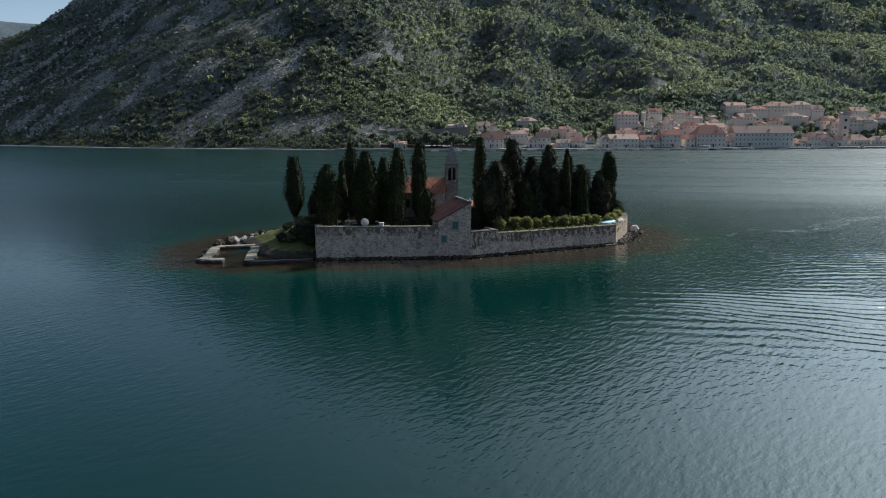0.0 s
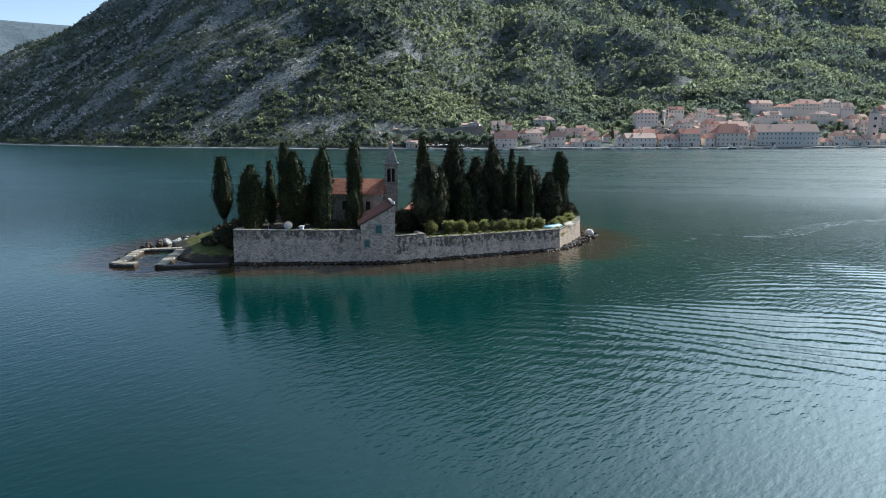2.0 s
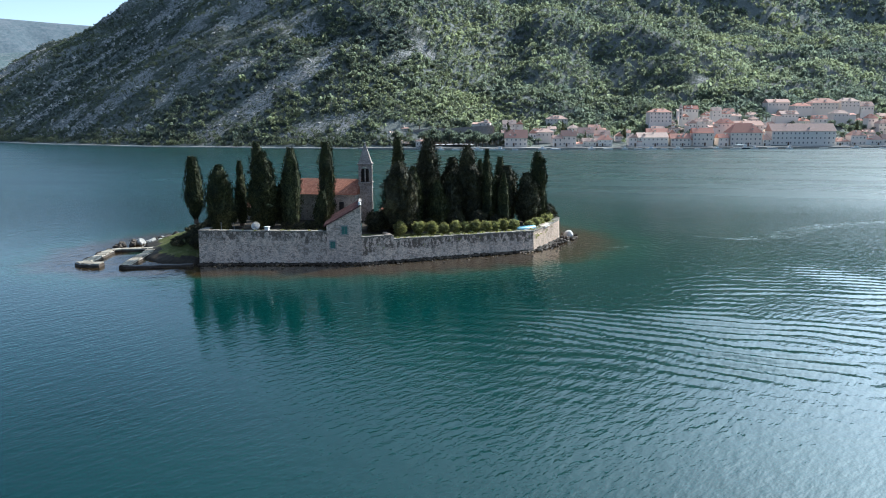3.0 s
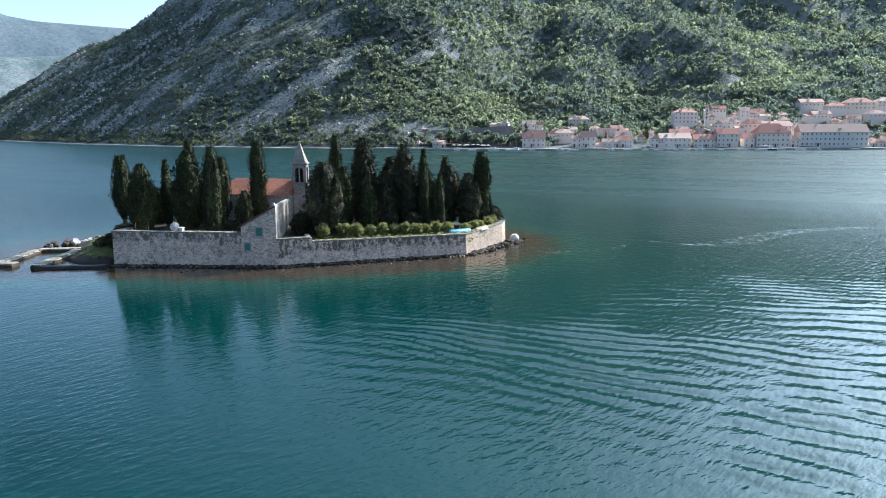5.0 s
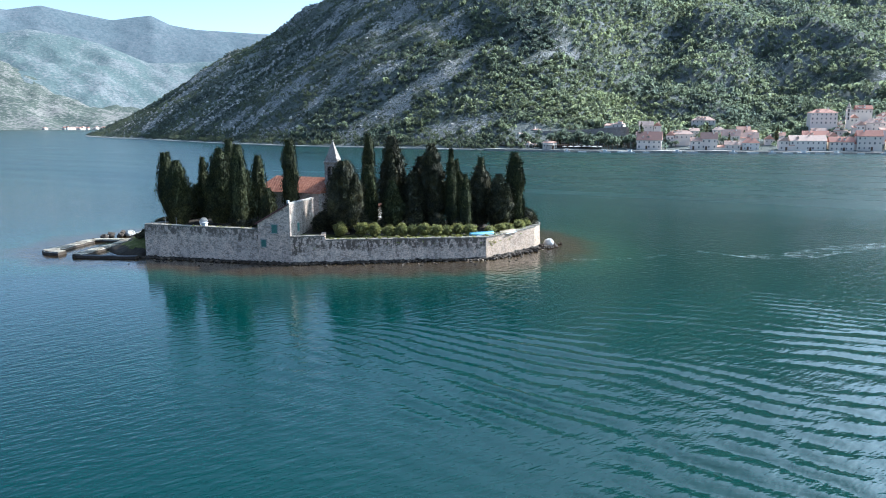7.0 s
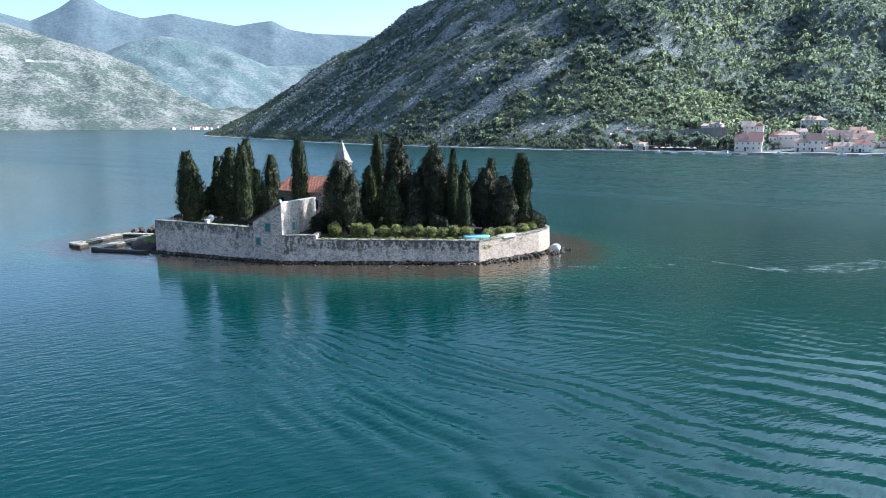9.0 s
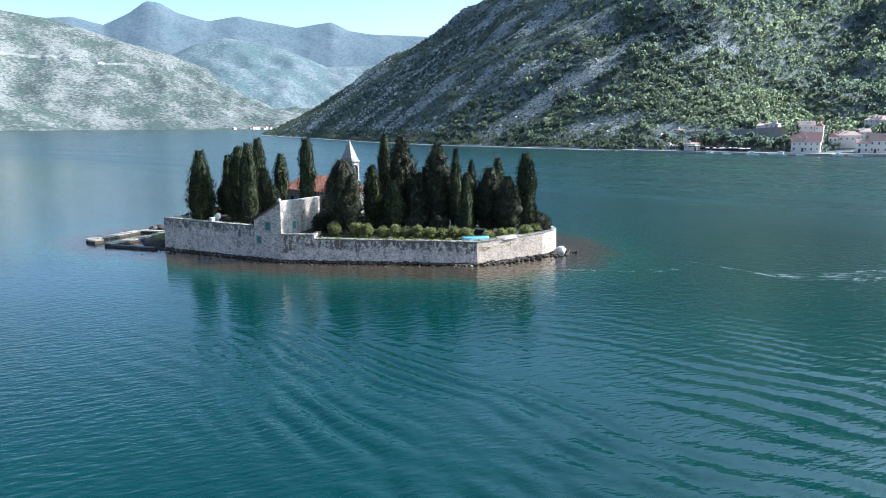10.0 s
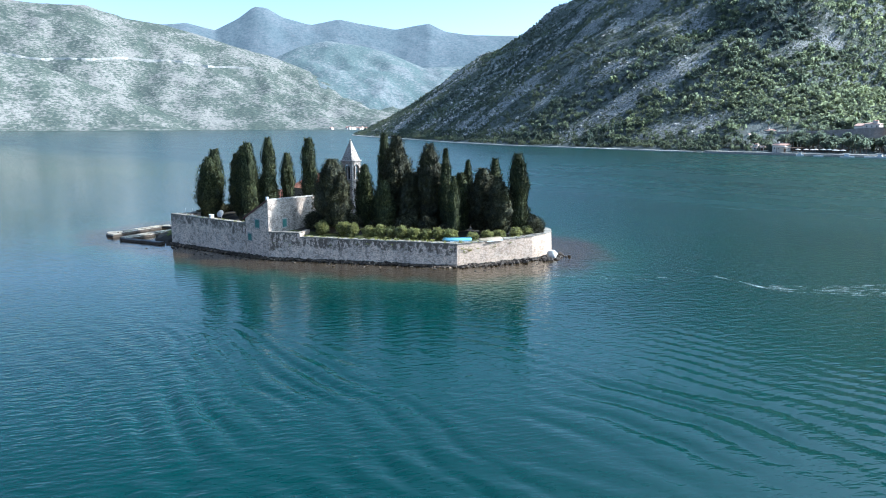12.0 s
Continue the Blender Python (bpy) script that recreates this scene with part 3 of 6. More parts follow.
# ---- the island ----
A = Vector((-29.8, 86.66, 0))
E1 = Vector((-14.05, 90.29, 0))
G = Vector((-9.81, 91.27, 0))
B = Vector((10.32, 105.15, 0))
STEP = G.lerp(B, 0.174)
EAST = [B, Vector((11.7, 110.4, 0)), Vector((12.94, 115.7, 0)), Vector((12.9, 118.2, 0)), Vector((12.0, 120.6, 0)), Vector((10.0, 122.8, 0)), Vector((6.5, 124.6, 0))]
LAND = [(-29.8, 86.9), (-9.8, 91.5), (10.3, 105.4), (12.8, 115.7), (12.0, 120.3), (9.5, 123.2), (-8, 127), (-24, 122), (-36, 112.5), (-43.4, 106), (-45.4, 101), (-45.2, 96.4), (-42.4, 93.4), (-39.9, 90.4), (-38.4, 87.4), (-34.0, 85.6), (-30.4, 86.2)]


def island_height(x, y):
    def seg(ax, ay, bx, by):
        dx, dy = bx - ax, by - ay
        t = min(max(((x - ax) * dx + (y - ay) * dy) / (dx * dx + dy * dy), 0), 1)
        return math.hypot(x - ax - t * dx, y - ay - t * dy)
    inside, k = False, len(LAND)
    wall_d, free_d = 1e9, 1e9
    for i in range(k):
        (ax, ay), (bx, by) = LAND[i], LAND[(i + 1) % k]
        if (ay > y) != (by > y) and x < (bx - ax) * (y - ay) / (by - ay) + ax:
            inside = not inside
        d = seg(ax, ay, bx, by)
        if i < 5:
            wall_d = min(wall_d, d)
        else:
            free_d = min(free_d, d)
    if not inside:
        return -0.9 - 0.12 * min(free_d, 6)
    if wall_d < 0.42:
        return -0.9
    top = float(np.interp(x, [-30, -15, -8, -2, 12], [3.5, 3.3, 2.9, 2.62, 2.5]))
    bank = 0.15 + 0.36 * free_d + 0.25 * fbm(x, y, 0.4, 3, 2.0)
    return min(top + 0.08 * fbm(x, y, 0.3, 3, 5.0), bank)


cell = 0.45
ax_, ay_ = np.arange(-52, 15, cell), np.arange(85, 129, cell)
iv = [(x, y, island_height(x, y)) for x in ax_ for y in ay_]
kx, ky = len(ax_), len(ay_)
iq = [(i * ky + j, (i + 1) * ky + j, (i + 1) * ky + j + 1, i * ky + j + 1) for i in range(kx - 1) for j in range(ky - 1)]
iq = [q for q in iq if max(iv[a][2] for a in q) > -0.95]
isle = mesh_object("ground_island", iv, iq, M["grass"], smooth=True)
tagged(isle, "grassy ground of the small walled island, litter darkened for shade under the trees", "ground", kind="structure")
# dark brown ground; shade below the trees is put into this colour
M["litter_shade"] = plain("leaf litter darkened for tree shade", (0.045, 0.036, 0.026), 0.95, 1.2, 0.5)
isle.data.materials.append(M["litter_shade"])
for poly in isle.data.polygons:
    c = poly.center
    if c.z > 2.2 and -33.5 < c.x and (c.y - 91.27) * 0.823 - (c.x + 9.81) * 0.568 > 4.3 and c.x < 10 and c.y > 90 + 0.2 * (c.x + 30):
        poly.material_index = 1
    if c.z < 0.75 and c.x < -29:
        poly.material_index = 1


def slab_mesh(seed, mat):
    """One roughly squared stone slab of unit size with worn edges."""
    rng = random.Random(seed)
    bm = box_bm(-0.5, 0.5, -0.5, 0.5, -0.5, 0.5, bevel=0.06)
    for v in bm.verts:
        v.co += Vector((rng.uniform(-0.03, 0.03), rng.uniform(-0.03, 0.03), rng.uniform(-0.06, 0.06)))
    me = bpy.data.meshes.new("slab")
    bm.to_mesh(me)
    bm.free()
    me.materials.append(mat)
    return me


SLAB = [slab_mesh(i, M["coping"]) for i in range(5)]


def wall_run(name, pts, tops, material, label, thick=0.85, base=-0.7, batter=0.12, coping=0.16, foot=0.30):
    """A masonry wall along a plan line, leaning in a little towards its top, uneven along its crown, with coping and a weed-dark foot."""
    line = []
    for p, q, a, b in zip(pts[:-1], pts[1:], tops[:-1], tops[1:]):
        m = max(1, int((q - p).length / 0.8))
        for i in range(m):
            line.append((p.lerp(q, i / m), a + (b - a) * i / m))
    line.append((pts[-1], tops[-1]))
    normals = []
    for i, (p, _) in enumerate(line):
        d = (line[min(i + 1, len(line) - 1)][0] - line[max(i - 1, 0)][0]).normalized()
        normals.append(Vector((d.y, -d.x, 0)))

    def strip(offset0, offset1, offset2, offset3, z0, zs, jit):
        bm = bmesh.new()
        rows = []
        for i, ((p, t), nrm) in enumerate(zip(line, normals)):
            top = zs(t) + jit * noise.noise(Vector((p.x, p.y, 0)) * 2.3)
            rows.append([bm.verts.new((p + nrm * o).to_tuple()[:2] + (z,)) for o, z in ((offset0, z0(t)), (offset1, top), (offset2, top), (offset3, z0(t)))])
        for r, s in zip(rows[:-1], rows[1:]):
            for a in range(4):
                b = (a + 1) % 4
                bm.faces.new((r[a], s[a], s[b], r[b]))
        bm.faces.new(rows[0])
        bm.faces.new(rows[-1][::-1])
        return bm

    w = part(name, strip(batter, 0, -thick, -thick, lambda t: base, lambda t: t, 0.05), material)
    tagged(w, label, "wall", kind="structure")
    if coping:
        rng = random.Random(len(name))
        run, total = 0.0, sum((q[0] - p[0]).length for p, q in zip(line[:-1], line[1:]))
        while run < total - 0.2:
            size = min(rng.uniform(0.45, 0.95), total - run)
            at, k = run + size / 2, 0
            while k < len(line) - 2 and at > (line[k + 1][0] - line[k][0]).length:
                at -= (line[k + 1][0] - line[k][0]).length
                k += 1
            (p, t0), (q, t1) = line[k], line[k + 1]
            along = (q - p).normalized()
            out = Vector((along.y, -along.x, 0))
            f = min(at / (q - p).length, 1)
            c = p.lerp(q, f) - out * (thick / 2)
            z = t0 + (t1 - t0) * f + coping / 2 + rng.uniform(-0.025, 0.03)
            stone = new("coping_stone", SLAB[rng.randrange(len(SLAB))])
            stone.parent = w
            stone.matrix_local = Matrix.Translation((c.x, c.y, z)) @ Matrix.Rotation(math.atan2(along.y, along.x) + rng.uniform(-0.02, 0.02), 4, "Z") @ Matrix.Diagonal((size - 0.03, thick + 0.08 + rng.uniform(-0.05, 0.05), coping + 0.06, 1))
            run += size
    if foot:
        part("footing", strip(batter + 0.16, batter + 0.07, -0.05, -0.05, lambda t: base, lambda t: foot - 0.12, 0.14), M["seaweed"], w, "weed-dark wet foot of the wall")
    return w


wall_run("wall_south_west", [A, E1], [4.22, 4.08], M["rubble"], "long grey rubble stone sea wall of the island", coping=0.1)
wall_run("wall_south_parapet", [G, STEP], [3.3, 3.3], M["lichen_rubble"], "raised rubble stone parapet beside the stone house", coping=0.12)
wall_run("wall_south_east", [STEP, B], [2.82, 2.68], M["lichen_rubble"], "low grey rubble stone sea wall with weathered streaks", coping=0.12)
wall_run("wall_east", EAST, [2.7, 2.75, 2.85, 2.9, 2.85, 2.75, 2.5], M["pale_stone"], "pale sunlit stone sea wall at the island's end", coping=0.1)
wall_run("wall_west", [Vector((-31.6, 91.2, 0)), A], [3.9, 4.22], M["rubble"], "side of the island's sea wall behind the bushes", coping=0.1)

# terrace behind the parapet
bm = bmesh.new()
side = (STEP - G).normalized()
inn = Vector((-side.y, side.x, 0))
p0, p1 = G + inn * 0.86 + side * 0.02, STEP + inn * 0.86
prism(bm, [(p.x, p.y) for p in (p0, p1, p1 + inn * 2.3, p0 + inn * 2.3)], 1.5, 3.05)
# floor colour kept dark to stand for the shade beside the house
terrace = part("terrace", bm, M["litter_shade"])
tagged(terrace, "small terrace beside the house, its floor darkened for shade", "terrace", kind="structure")
bm = bmesh.new()
q0, q1 = STEP + inn * 0.87, STEP + inn * 3.1
prism(bm, [(p.x, p.y) for p in (q0 - side * 0.55, q0, q1, q1 - side * 0.55)], 1.6, 3.42)
tagged(part("wall_terrace_end", bm, M["pale_stone"]), "pale low end wall of the terrace", "wall", kind="structure")


# ---- stone house ----
def slab(bm, corners, thick):
    """A thick sheet under four corners."""
    top = [bm.verts.new(c) for c in corners]
    low = [bm.verts.new((c[0], c[1], c[2] - thick)) for c in corners]
    bm.faces.new(top)
    bm.faces.new(low[::-1])
    for i in range(4):
        bm.faces.new((low[i], low[(i + 1) % 4], top[(i + 1) % 4], top[i]))
    return bm


def uv_slope(ob):
    """Lays tile rows down the slope of a roof."""
    me = ob.data
    uv = me.uv_layers.new(name="rows")
    for poly in me.polygons:
        nrm = poly.normal
        across = Vector((-nrm.y, nrm.x, 0))
        across = across.normalized() if across.length > 1e-3 else Vector((1, 0, 0))
        for li in poly.loop_indices:
            co = me.vertices[me.loops[li].vertex_index].co
            uv.data[li].uv = (co.dot(across), co.z)


hf = (G - E1).normalized()
hb = Vector((-0.335, 0.942, 0))
HL = 9.5
stone_house = empty("stone_house", Matrix.Translation(((E1 + G) / 2)), "grey stone lean-to roofed house built into the sea wall", "house")
inv = stone_house.matrix_world.inverted()
c = [E1, G, G + hb * HL, E1 + hb * HL]
bm = prism(bmesh.new(), [((inv @ p).x, (inv @ p).y) for p in c], -0.7, [4.95, 7.38, 7.1, 4.7])
house_wall = part("wall", bm, M["house_stone"], stone_house)
# east side: rough weathered masonry, with the tree's shade put into its darker colour
M["rough_shaded_stone"] = stone_material("rough weathered stone darkened for shade", (0.26, 0.21, 0.175), (0.40, 0.33, 0.28), (0.58, 0.485, 0.41), 4.8, 0.9)
house_wall.data.materials.append(M["rough_shaded_stone"])
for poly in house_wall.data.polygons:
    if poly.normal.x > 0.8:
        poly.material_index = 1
rc = [E1 - hf * 0.35 - hb * 0.18, G - hf * 0.02 - hb * 0.18, G - hf * 0.02 + hb * (HL + 0.2), E1 - hf * 0.35 + hb * (HL + 0.2)]
rz = [4.86, 7.5, 7.22, 4.6]
bm = slab(bmesh.new(), [(*(inv @ p).to_2d(), z) for p, z in zip(rc, rz)], 0.14)
roof = part("roof", bm, M["old_tiles"], stone_house, "weathered red clay tile roof")
uv_slope(roof)
# rounded tile rows running down the slope
bm = bmesh.new()
rows = 34
for i in range(rows):
    t = (i + 0.5) / rows
    a = (inv @ rc[1].lerp(rc[2], t)), rz[1] + (rz[2] - rz[1]) * t
    b = (inv @ rc[0].lerp(rc[3], t)), rz[0] + (rz[3] - rz[0]) * t
    wv = hb * 0.09
    vs = []
    for (p, z) in (a, b):
        for k, h in ((-1, 0.0), (-0.5, 0.06), (0.5, 0.06), (1, 0.0)):
            q = p + wv * k
            vs.append(bm.verts.new((q.x, q.y, z + h + 0.004)))
    for k in range(3):
        bm.faces.new((vs[k], vs[k + 1], vs[k + 5], vs[k + 4]))
uv_slope(tagged(part("tiling", bm, M["old_tiles"], roof), kind="stuff"))
# stone verge along the high side
bm = slab(bmesh.new(), [(*(inv @ p).to_2d(), z) for p, z in ((G + hf * 0.07 - hb * 0.1, 7.54), (G + hf * 0.07 + hb * HL, 7.27), (G - hf * 0.3 + hb * HL, 7.29), (G - hf * 0.3 - hb * 0.1, 7.56))], 0.2)
part("verge", bm, M["cut_stone"], stone_house, "pale stone verge")
bm = box_bm(-0.14, 0.14, -0.14, 0.14, 0, 0.35, bevel=0.03)
fin = part("finial", bm, M["white"], stone_house, "small white stone finial")
fin.location = inv @ Vector((*(G - hf * 0.15 + hb * 0.1).to_2d(), 7.5))


def shuttered(parent, place, along, w, h, z):
    """A window closed by two green louvred shutters, in a stone surround."""
    out = Vector((along.y, -along.x, 0))
    m = parent.matrix_world.inverted() @ Matrix(((along.x, -out.x, 0, place.x), (along.y, -out.y, 0, place.y), (0, 0, 1, z), (0, 0, 0, 1)))
    bm = bmesh.new()
    for a in ((-w / 2 - 0.14, w / 2 + 0.14, -0.03, 0.1, h / 2, h / 2 + 0.16), (-w / 2 - 0.18, w / 2 + 0.18, -0.07, 0.1, -h / 2 - 0.14, -h / 2),
              (-w / 2 - 0.14, -w / 2, -0.03, 0.1, -h / 2, h / 2), (w / 2, w / 2 + 0.14, -0.03, 0.1, -h / 2, h / 2)):
        add_box(bm, *a)
    win = part("window", bm, M["cut_stone"], parent, "stone-framed window closed by green shutters")
    win.matrix_local = m
    for s in (-1, 1):
        bm = box_bm(min(0.01 * s, s * w / 2), max(0.01 * s, s * w / 2), -0.06, -0.02, -h / 2, h / 2)
        for i in range(7):
            zz = -h / 2 + (i + 0.5) * h / 7
            add_box(bm, min(s * 0.05, s * (w / 2 - 0.05)), max(s * 0.05, s * (w / 2 - 0.05)), -0.08, -0.06, zz - 0.03, zz + 0.03)
        part("shutter", bm, M["shutter"], win, "green painted shutter")


shuttered(stone_house, E1.lerp(G, 0.52), hf, 0.7, 1.0, 4.3)
shuttered(stone_house, E1.lerp(G, 0.17), hf, 0.6, 0.85, 2.45)
shuttered(stone_house, G + hb * 3.05, hb, 0.7, 1.0, 4.2)

# ---- church and bell tower ----
church = empty("church", Matrix.Translation((-21.3, 108, 0)), "pale stone church with an orange clay tile roof", "church")
cx, cy = 5.7, 3.1
part("wall", prism(bmesh.new(), [(-cx, -cy), (cx, -cy), (cx, cy), (-cx, cy)], 2.0, 7.35), M["cut_stone"], church)
bm = bmesh.new()
r = [bm.verts.new(v) for v in ((-cx - 0.3, -cy - 0.35, 7.25), (cx + 0.2, -cy - 0.35, 7.25), (cx + 0.2, cy + 0.35, 7.25), (-cx - 0.3, cy + 0.35, 7.25), (-cx + 1.3, 0, 9.32), (cx + 0.2, 0, 9.32))]
for f in ((0, 1, 5, 4), (2, 3, 4, 5), (3, 0, 4), (1, 2, 5), (3, 2, 1, 0)):
    bm.faces.new([r[i] for i in f])
croof = part("roof", bm, M["tiles"], church, "orange clay tile roof")
uv_slope(croof)
bm = bmesh.new()
for i in range(46):
    x = -cx + 1.4 + i * (2 * cx - 1.3) / 46
    vs = []
    for yy, zz in ((-0.05, 9.3), (-cy - 0.4, 7.23)):
        for k, h in ((-0.11, 0.0), (-0.05, 0.04), (0.05, 0.04), (0.11, 0.0)):
            vs.append(bm.verts.new((x + k, yy, zz + h + 0.01)))
    for k in range(3):
        bm.faces.new((vs[k], vs[k + 4], vs[k + 5], vs[k + 1]))
uv_slope(tagged(part("tiling", bm, M["tiles"], croof), kind="stuff"))
part("cornice", box_bm(-cx - 0.12, cx + 0.12, -cy - 0.16, cy + 0.16, 7.0, 7.2), M["cut_stone"], church, "stone eaves cornice")
for x in (-3.6, 0, 3.6):
    bm = box_bm(x - 0.35, x + 0.35, -cy - 0.05, -cy + 0.1, 4.9, 6.2)
    w = part("window", bm, M["dark"], church, "dark narrow window")
# low wing with its own roof, west of the nave
wing = empty("church_wing", Matrix.Translation((-30.6, 106.4, 0)), "low stone annex with a red tiled roof among the cypresses", "house")
part("wall", prism(bmesh.new(), [(-2.6, -2.3), (2.6, -2.3), (2.6, 2.3), (-2.6, 2.3)], 2.0, 5.2), M["cut_stone"], wing)
bm = bmesh.new()
r = [bm.verts.new(v) for v in ((-2.9, -2.6, 5.1), (2.9, -2.6, 5.1), (2.9, 2.6, 5.1), (-2.9, 2.6, 5.1), (-2.9, 0, 6.4), (2.9, 0, 6.4))]
for f in ((0, 1, 5, 4), (2, 3, 4, 5), (3, 0, 4), (1, 2, 5), (3, 2, 1, 0)):
    bm.faces.new([r[i] for i in f])
uv_slope(part("roof", bm, M["tiles"], wing, "red clay tile roof"))
annex = empty("small_chapel", Matrix.Translation((-12.0, 112.2, 0)), "pale stone chapel half hidden behind the conifers", "chapel")
part("wall", prism(bmesh.new(), [(-1.2, -2.2), (1.2, -2.2), (1.2, 2.2), (-1.2, 2.2)], 2.0, 4.6), M["cut_stone"], annex)
uv_slope(part("roof", slab(bmesh.new(), [(-1.5, -2.5, 4.6), (1.5, -2.5, 4.6), (1.5, 2.5, 5.1), (-1.5, 2.5, 5.1)], 0.16), M["tiles"], annex, "clay tile roof"))

tower = empty("bell_tower", Matrix.Translation((-14.85, 107.6, 0)) @ pose(0, 0, 0, 0, 0, 15), "square pale stone bell tower with a pyramid spire", "bell tower")
h = 0.97
part("shaft", box_bm(-h, h, -h, h, 2.0, 8.75, bevel=0.03), M["tower_stone"], tower)
part("cornice", box_bm(-h - 0.12, h + 0.12, -h - 0.12, h + 0.12, 8.75, 8.95, bevel=0.04), M["tower_stone"], tower, "stone band under the bells")
for sx in (-1, 1):
    for sy in (-1, 1):
        part("pier", box_bm(min(sx * h, sx * 0.62), max(sx * h, sx * 0.62), min(sy * h, sy * 0.62), max(sy * h, sy * 0.62), 8.95, 10.75), M["tower_stone"], tower)
# arched heads over the four openings
for k in range(4):
    bm = bmesh.new()
    arch = [(-0.62 * math.cos(math.pi * i / 8), 10.55 + 0.6 * math.sin(math.pi * i / 8)) for i in range(9)]
    ring = []
    for (x, z) in arch:
        ring.append([bm.verts.new((x, -h, z)), bm.verts.new((x, -h, 11.5)), bm.verts.new((x, -0.62, 11.5)), bm.verts.new((x, -0.62, z))])
    for a, b in zip(ring[:-1], ring[1:]):
        for i in range(4):
            j = (i + 1) % 4
            bm.faces.new((a[i], b[i], b[j], a[j]))
    bmesh.ops.rotate(bm, verts=bm.verts, matrix=Matrix.Rotation(k * math.pi / 2, 3, "Z"))
    part("arch", bm, M["tower_stone"], tower)
    mull = box_bm(-0.09, 0.09, -h + 0.12, -h + 0.3, 8.95, 10.9)
    bmesh.ops.rotate(mull, verts=mull.verts, matrix=Matrix.Rotation(k * math.pi / 2, 3, "Z"))
    part("mullion", mull, M["tower_stone"], tower)
    # added dark slats fill each opening in place of the shade within
    for i in range(9):
        slat = box_bm(-0.61, 0.61, -0.10, 0.10, -0.02, 0.02)
        bmesh.ops.rotate(slat, verts=slat.verts, matrix=Matrix.Rotation(0.7, 3, "X"))
        bmesh.ops.translate(slat, verts=slat.verts, vec=(0, -0.5, 9.08 + 0.215 * i))
        bmesh.ops.rotate(slat, verts=slat.verts, matrix=Matrix.Rotation(k * math.pi / 2, 3, "Z"))
        part("slat", slat, M["belfry_shade"], tower, "dark slat added for the shade inside the belfry")
for sx in (-1, 1):
    for sy in (-1, 1):
        part("block", box_bm(min(sx * h, sx * 0.62), max(sx * h, sx * 0.62), min(sy * h, sy * 0.62), max(sy * h, sy * 0.62), 10.752, 11.5), M["tower_stone"], tower)
part("eaves", box_bm(-h - 0.14, h + 0.14, -h - 0.14, h + 0.14, 11.5, 11.76, bevel=0.05), M["tower_stone"], tower, "projecting stone cornice")
bm = bmesh.new()
b4 = [bm.verts.new((sx * (h - 0.02), sy * (h - 0.02), 11.76)) for sx, sy in ((-1, -1), (1, -1), (1, 1), (-1, 1))]
tip = [bm.verts.new((sx * 0.07, sy * 0.07, 14.55)) for sx, sy in ((-1, -1), (1, -1), (1, 1), (-1, 1))]
for i in range(4):
    bm.faces.new((b4[i], b4[(i + 1) % 4], tip[(i + 1) % 4], tip[i]))
bm.faces.new(tip)
bm.faces.new(b4[::-1])
part("spire", bm, M["tower_stone"], tower, "pale pyramid spire")
bm = bmesh.new()
bmesh.ops.create_uvsphere(bm, u_segments=10, v_segments=6, radius=0.13)
fin = part("finial", bm, M["tower_stone"], tower, smooth=True)
fin.location = (0, 0, 14.62)
bm = bmesh.new()
for z, r in ((0, 0.36), (0.12, 0.33), (0.35, 0.22), (0.5, 0.18), (0.58, 0.05)):
    ring = [bm.verts.new((r * math.cos(a * math.pi / 6), r * math.sin(a * math.pi / 6), z)) for a in range(12)]
    if z:
        for a in range(12):
            bm.faces.new((last[a], last[(a + 1) % 12], ring[(a + 1) % 12], ring[a]))
    last = ring
bell = part("bell", bm, M["dark"], tower, "dark bronze bell", smooth=True)
bell.location = (0, 0, 9.9)


# ---- trees ----
def sprig(seed, lean):
    """One small spray of scale leaves: three pointed blades that stand up and lean out of the crown along x."""
    rng = random.Random(seed)
    vs, fs = [], []
    for i in range(3):
        a = rng.uniform(-0.9, 0.9)
        d = Vector((math.cos(a) * lean, math.sin(a) * lean, 1)).normalized() * rng.uniform(0.8, 1.3)
        w = Vector((-math.sin(a), math.cos(a), rng.uniform(-0.4, 0.4))) * rng.uniform(0.28, 0.42)
        k = len(vs)
        for p in (-d * 0.55, w - d * 0.05, d * 0.75, -w + d * 0.1):
            vs.append(p[:])
        fs += [(k, k + 1, k + 2), (k, k + 2, k + 3)]
    return np.array(vs), np.array(fs)


UPRIGHT = [sprig(i, 0.55) for i in range(11)]
SPREAD = [sprig(i + 30, 1.5) for i in range(11)]


def crown_profile(kind, t):
    """Radius along the height of a crown, 0 at its foot and 1 at its top."""
    if kind == "column":
        return min(1, (t / 0.16) ** 0.6) * (1 - max(0, (t - 0.5) / 0.5) ** 2.2 * 0.62) if t < 1 else 0
    if kind == "drop":
        return min(1, 0.28 + 0.9 * t / 0.28) * (1 - max(0, (t - 0.3) / 0.7) ** 1.35 * 0.66)
    if kind == "thin":
        return min(1, 0.45 + t / 0.35) * (1 - max(0, (t - 0.45) / 0.55) ** 1.6 * 0.75)
    if kind == "cone":
        return min(1, 0.55 + 2.2 * t) * (1 - max(0, (t - 0.2) / 0.8) ** 1.15 * 0.85)
    if kind == "spindle":
        return min(1, 0.14 + 0.95 * (t / 0.34) ** 0.9) * (1 - max(0, (t - 0.36) / 0.64) ** 1.5 * 0.58)
    return min(1, 0.55 + 1.5 * t) * (1 - max(0, (t - 0.45) / 0.55) ** 2.0 * 0.78)


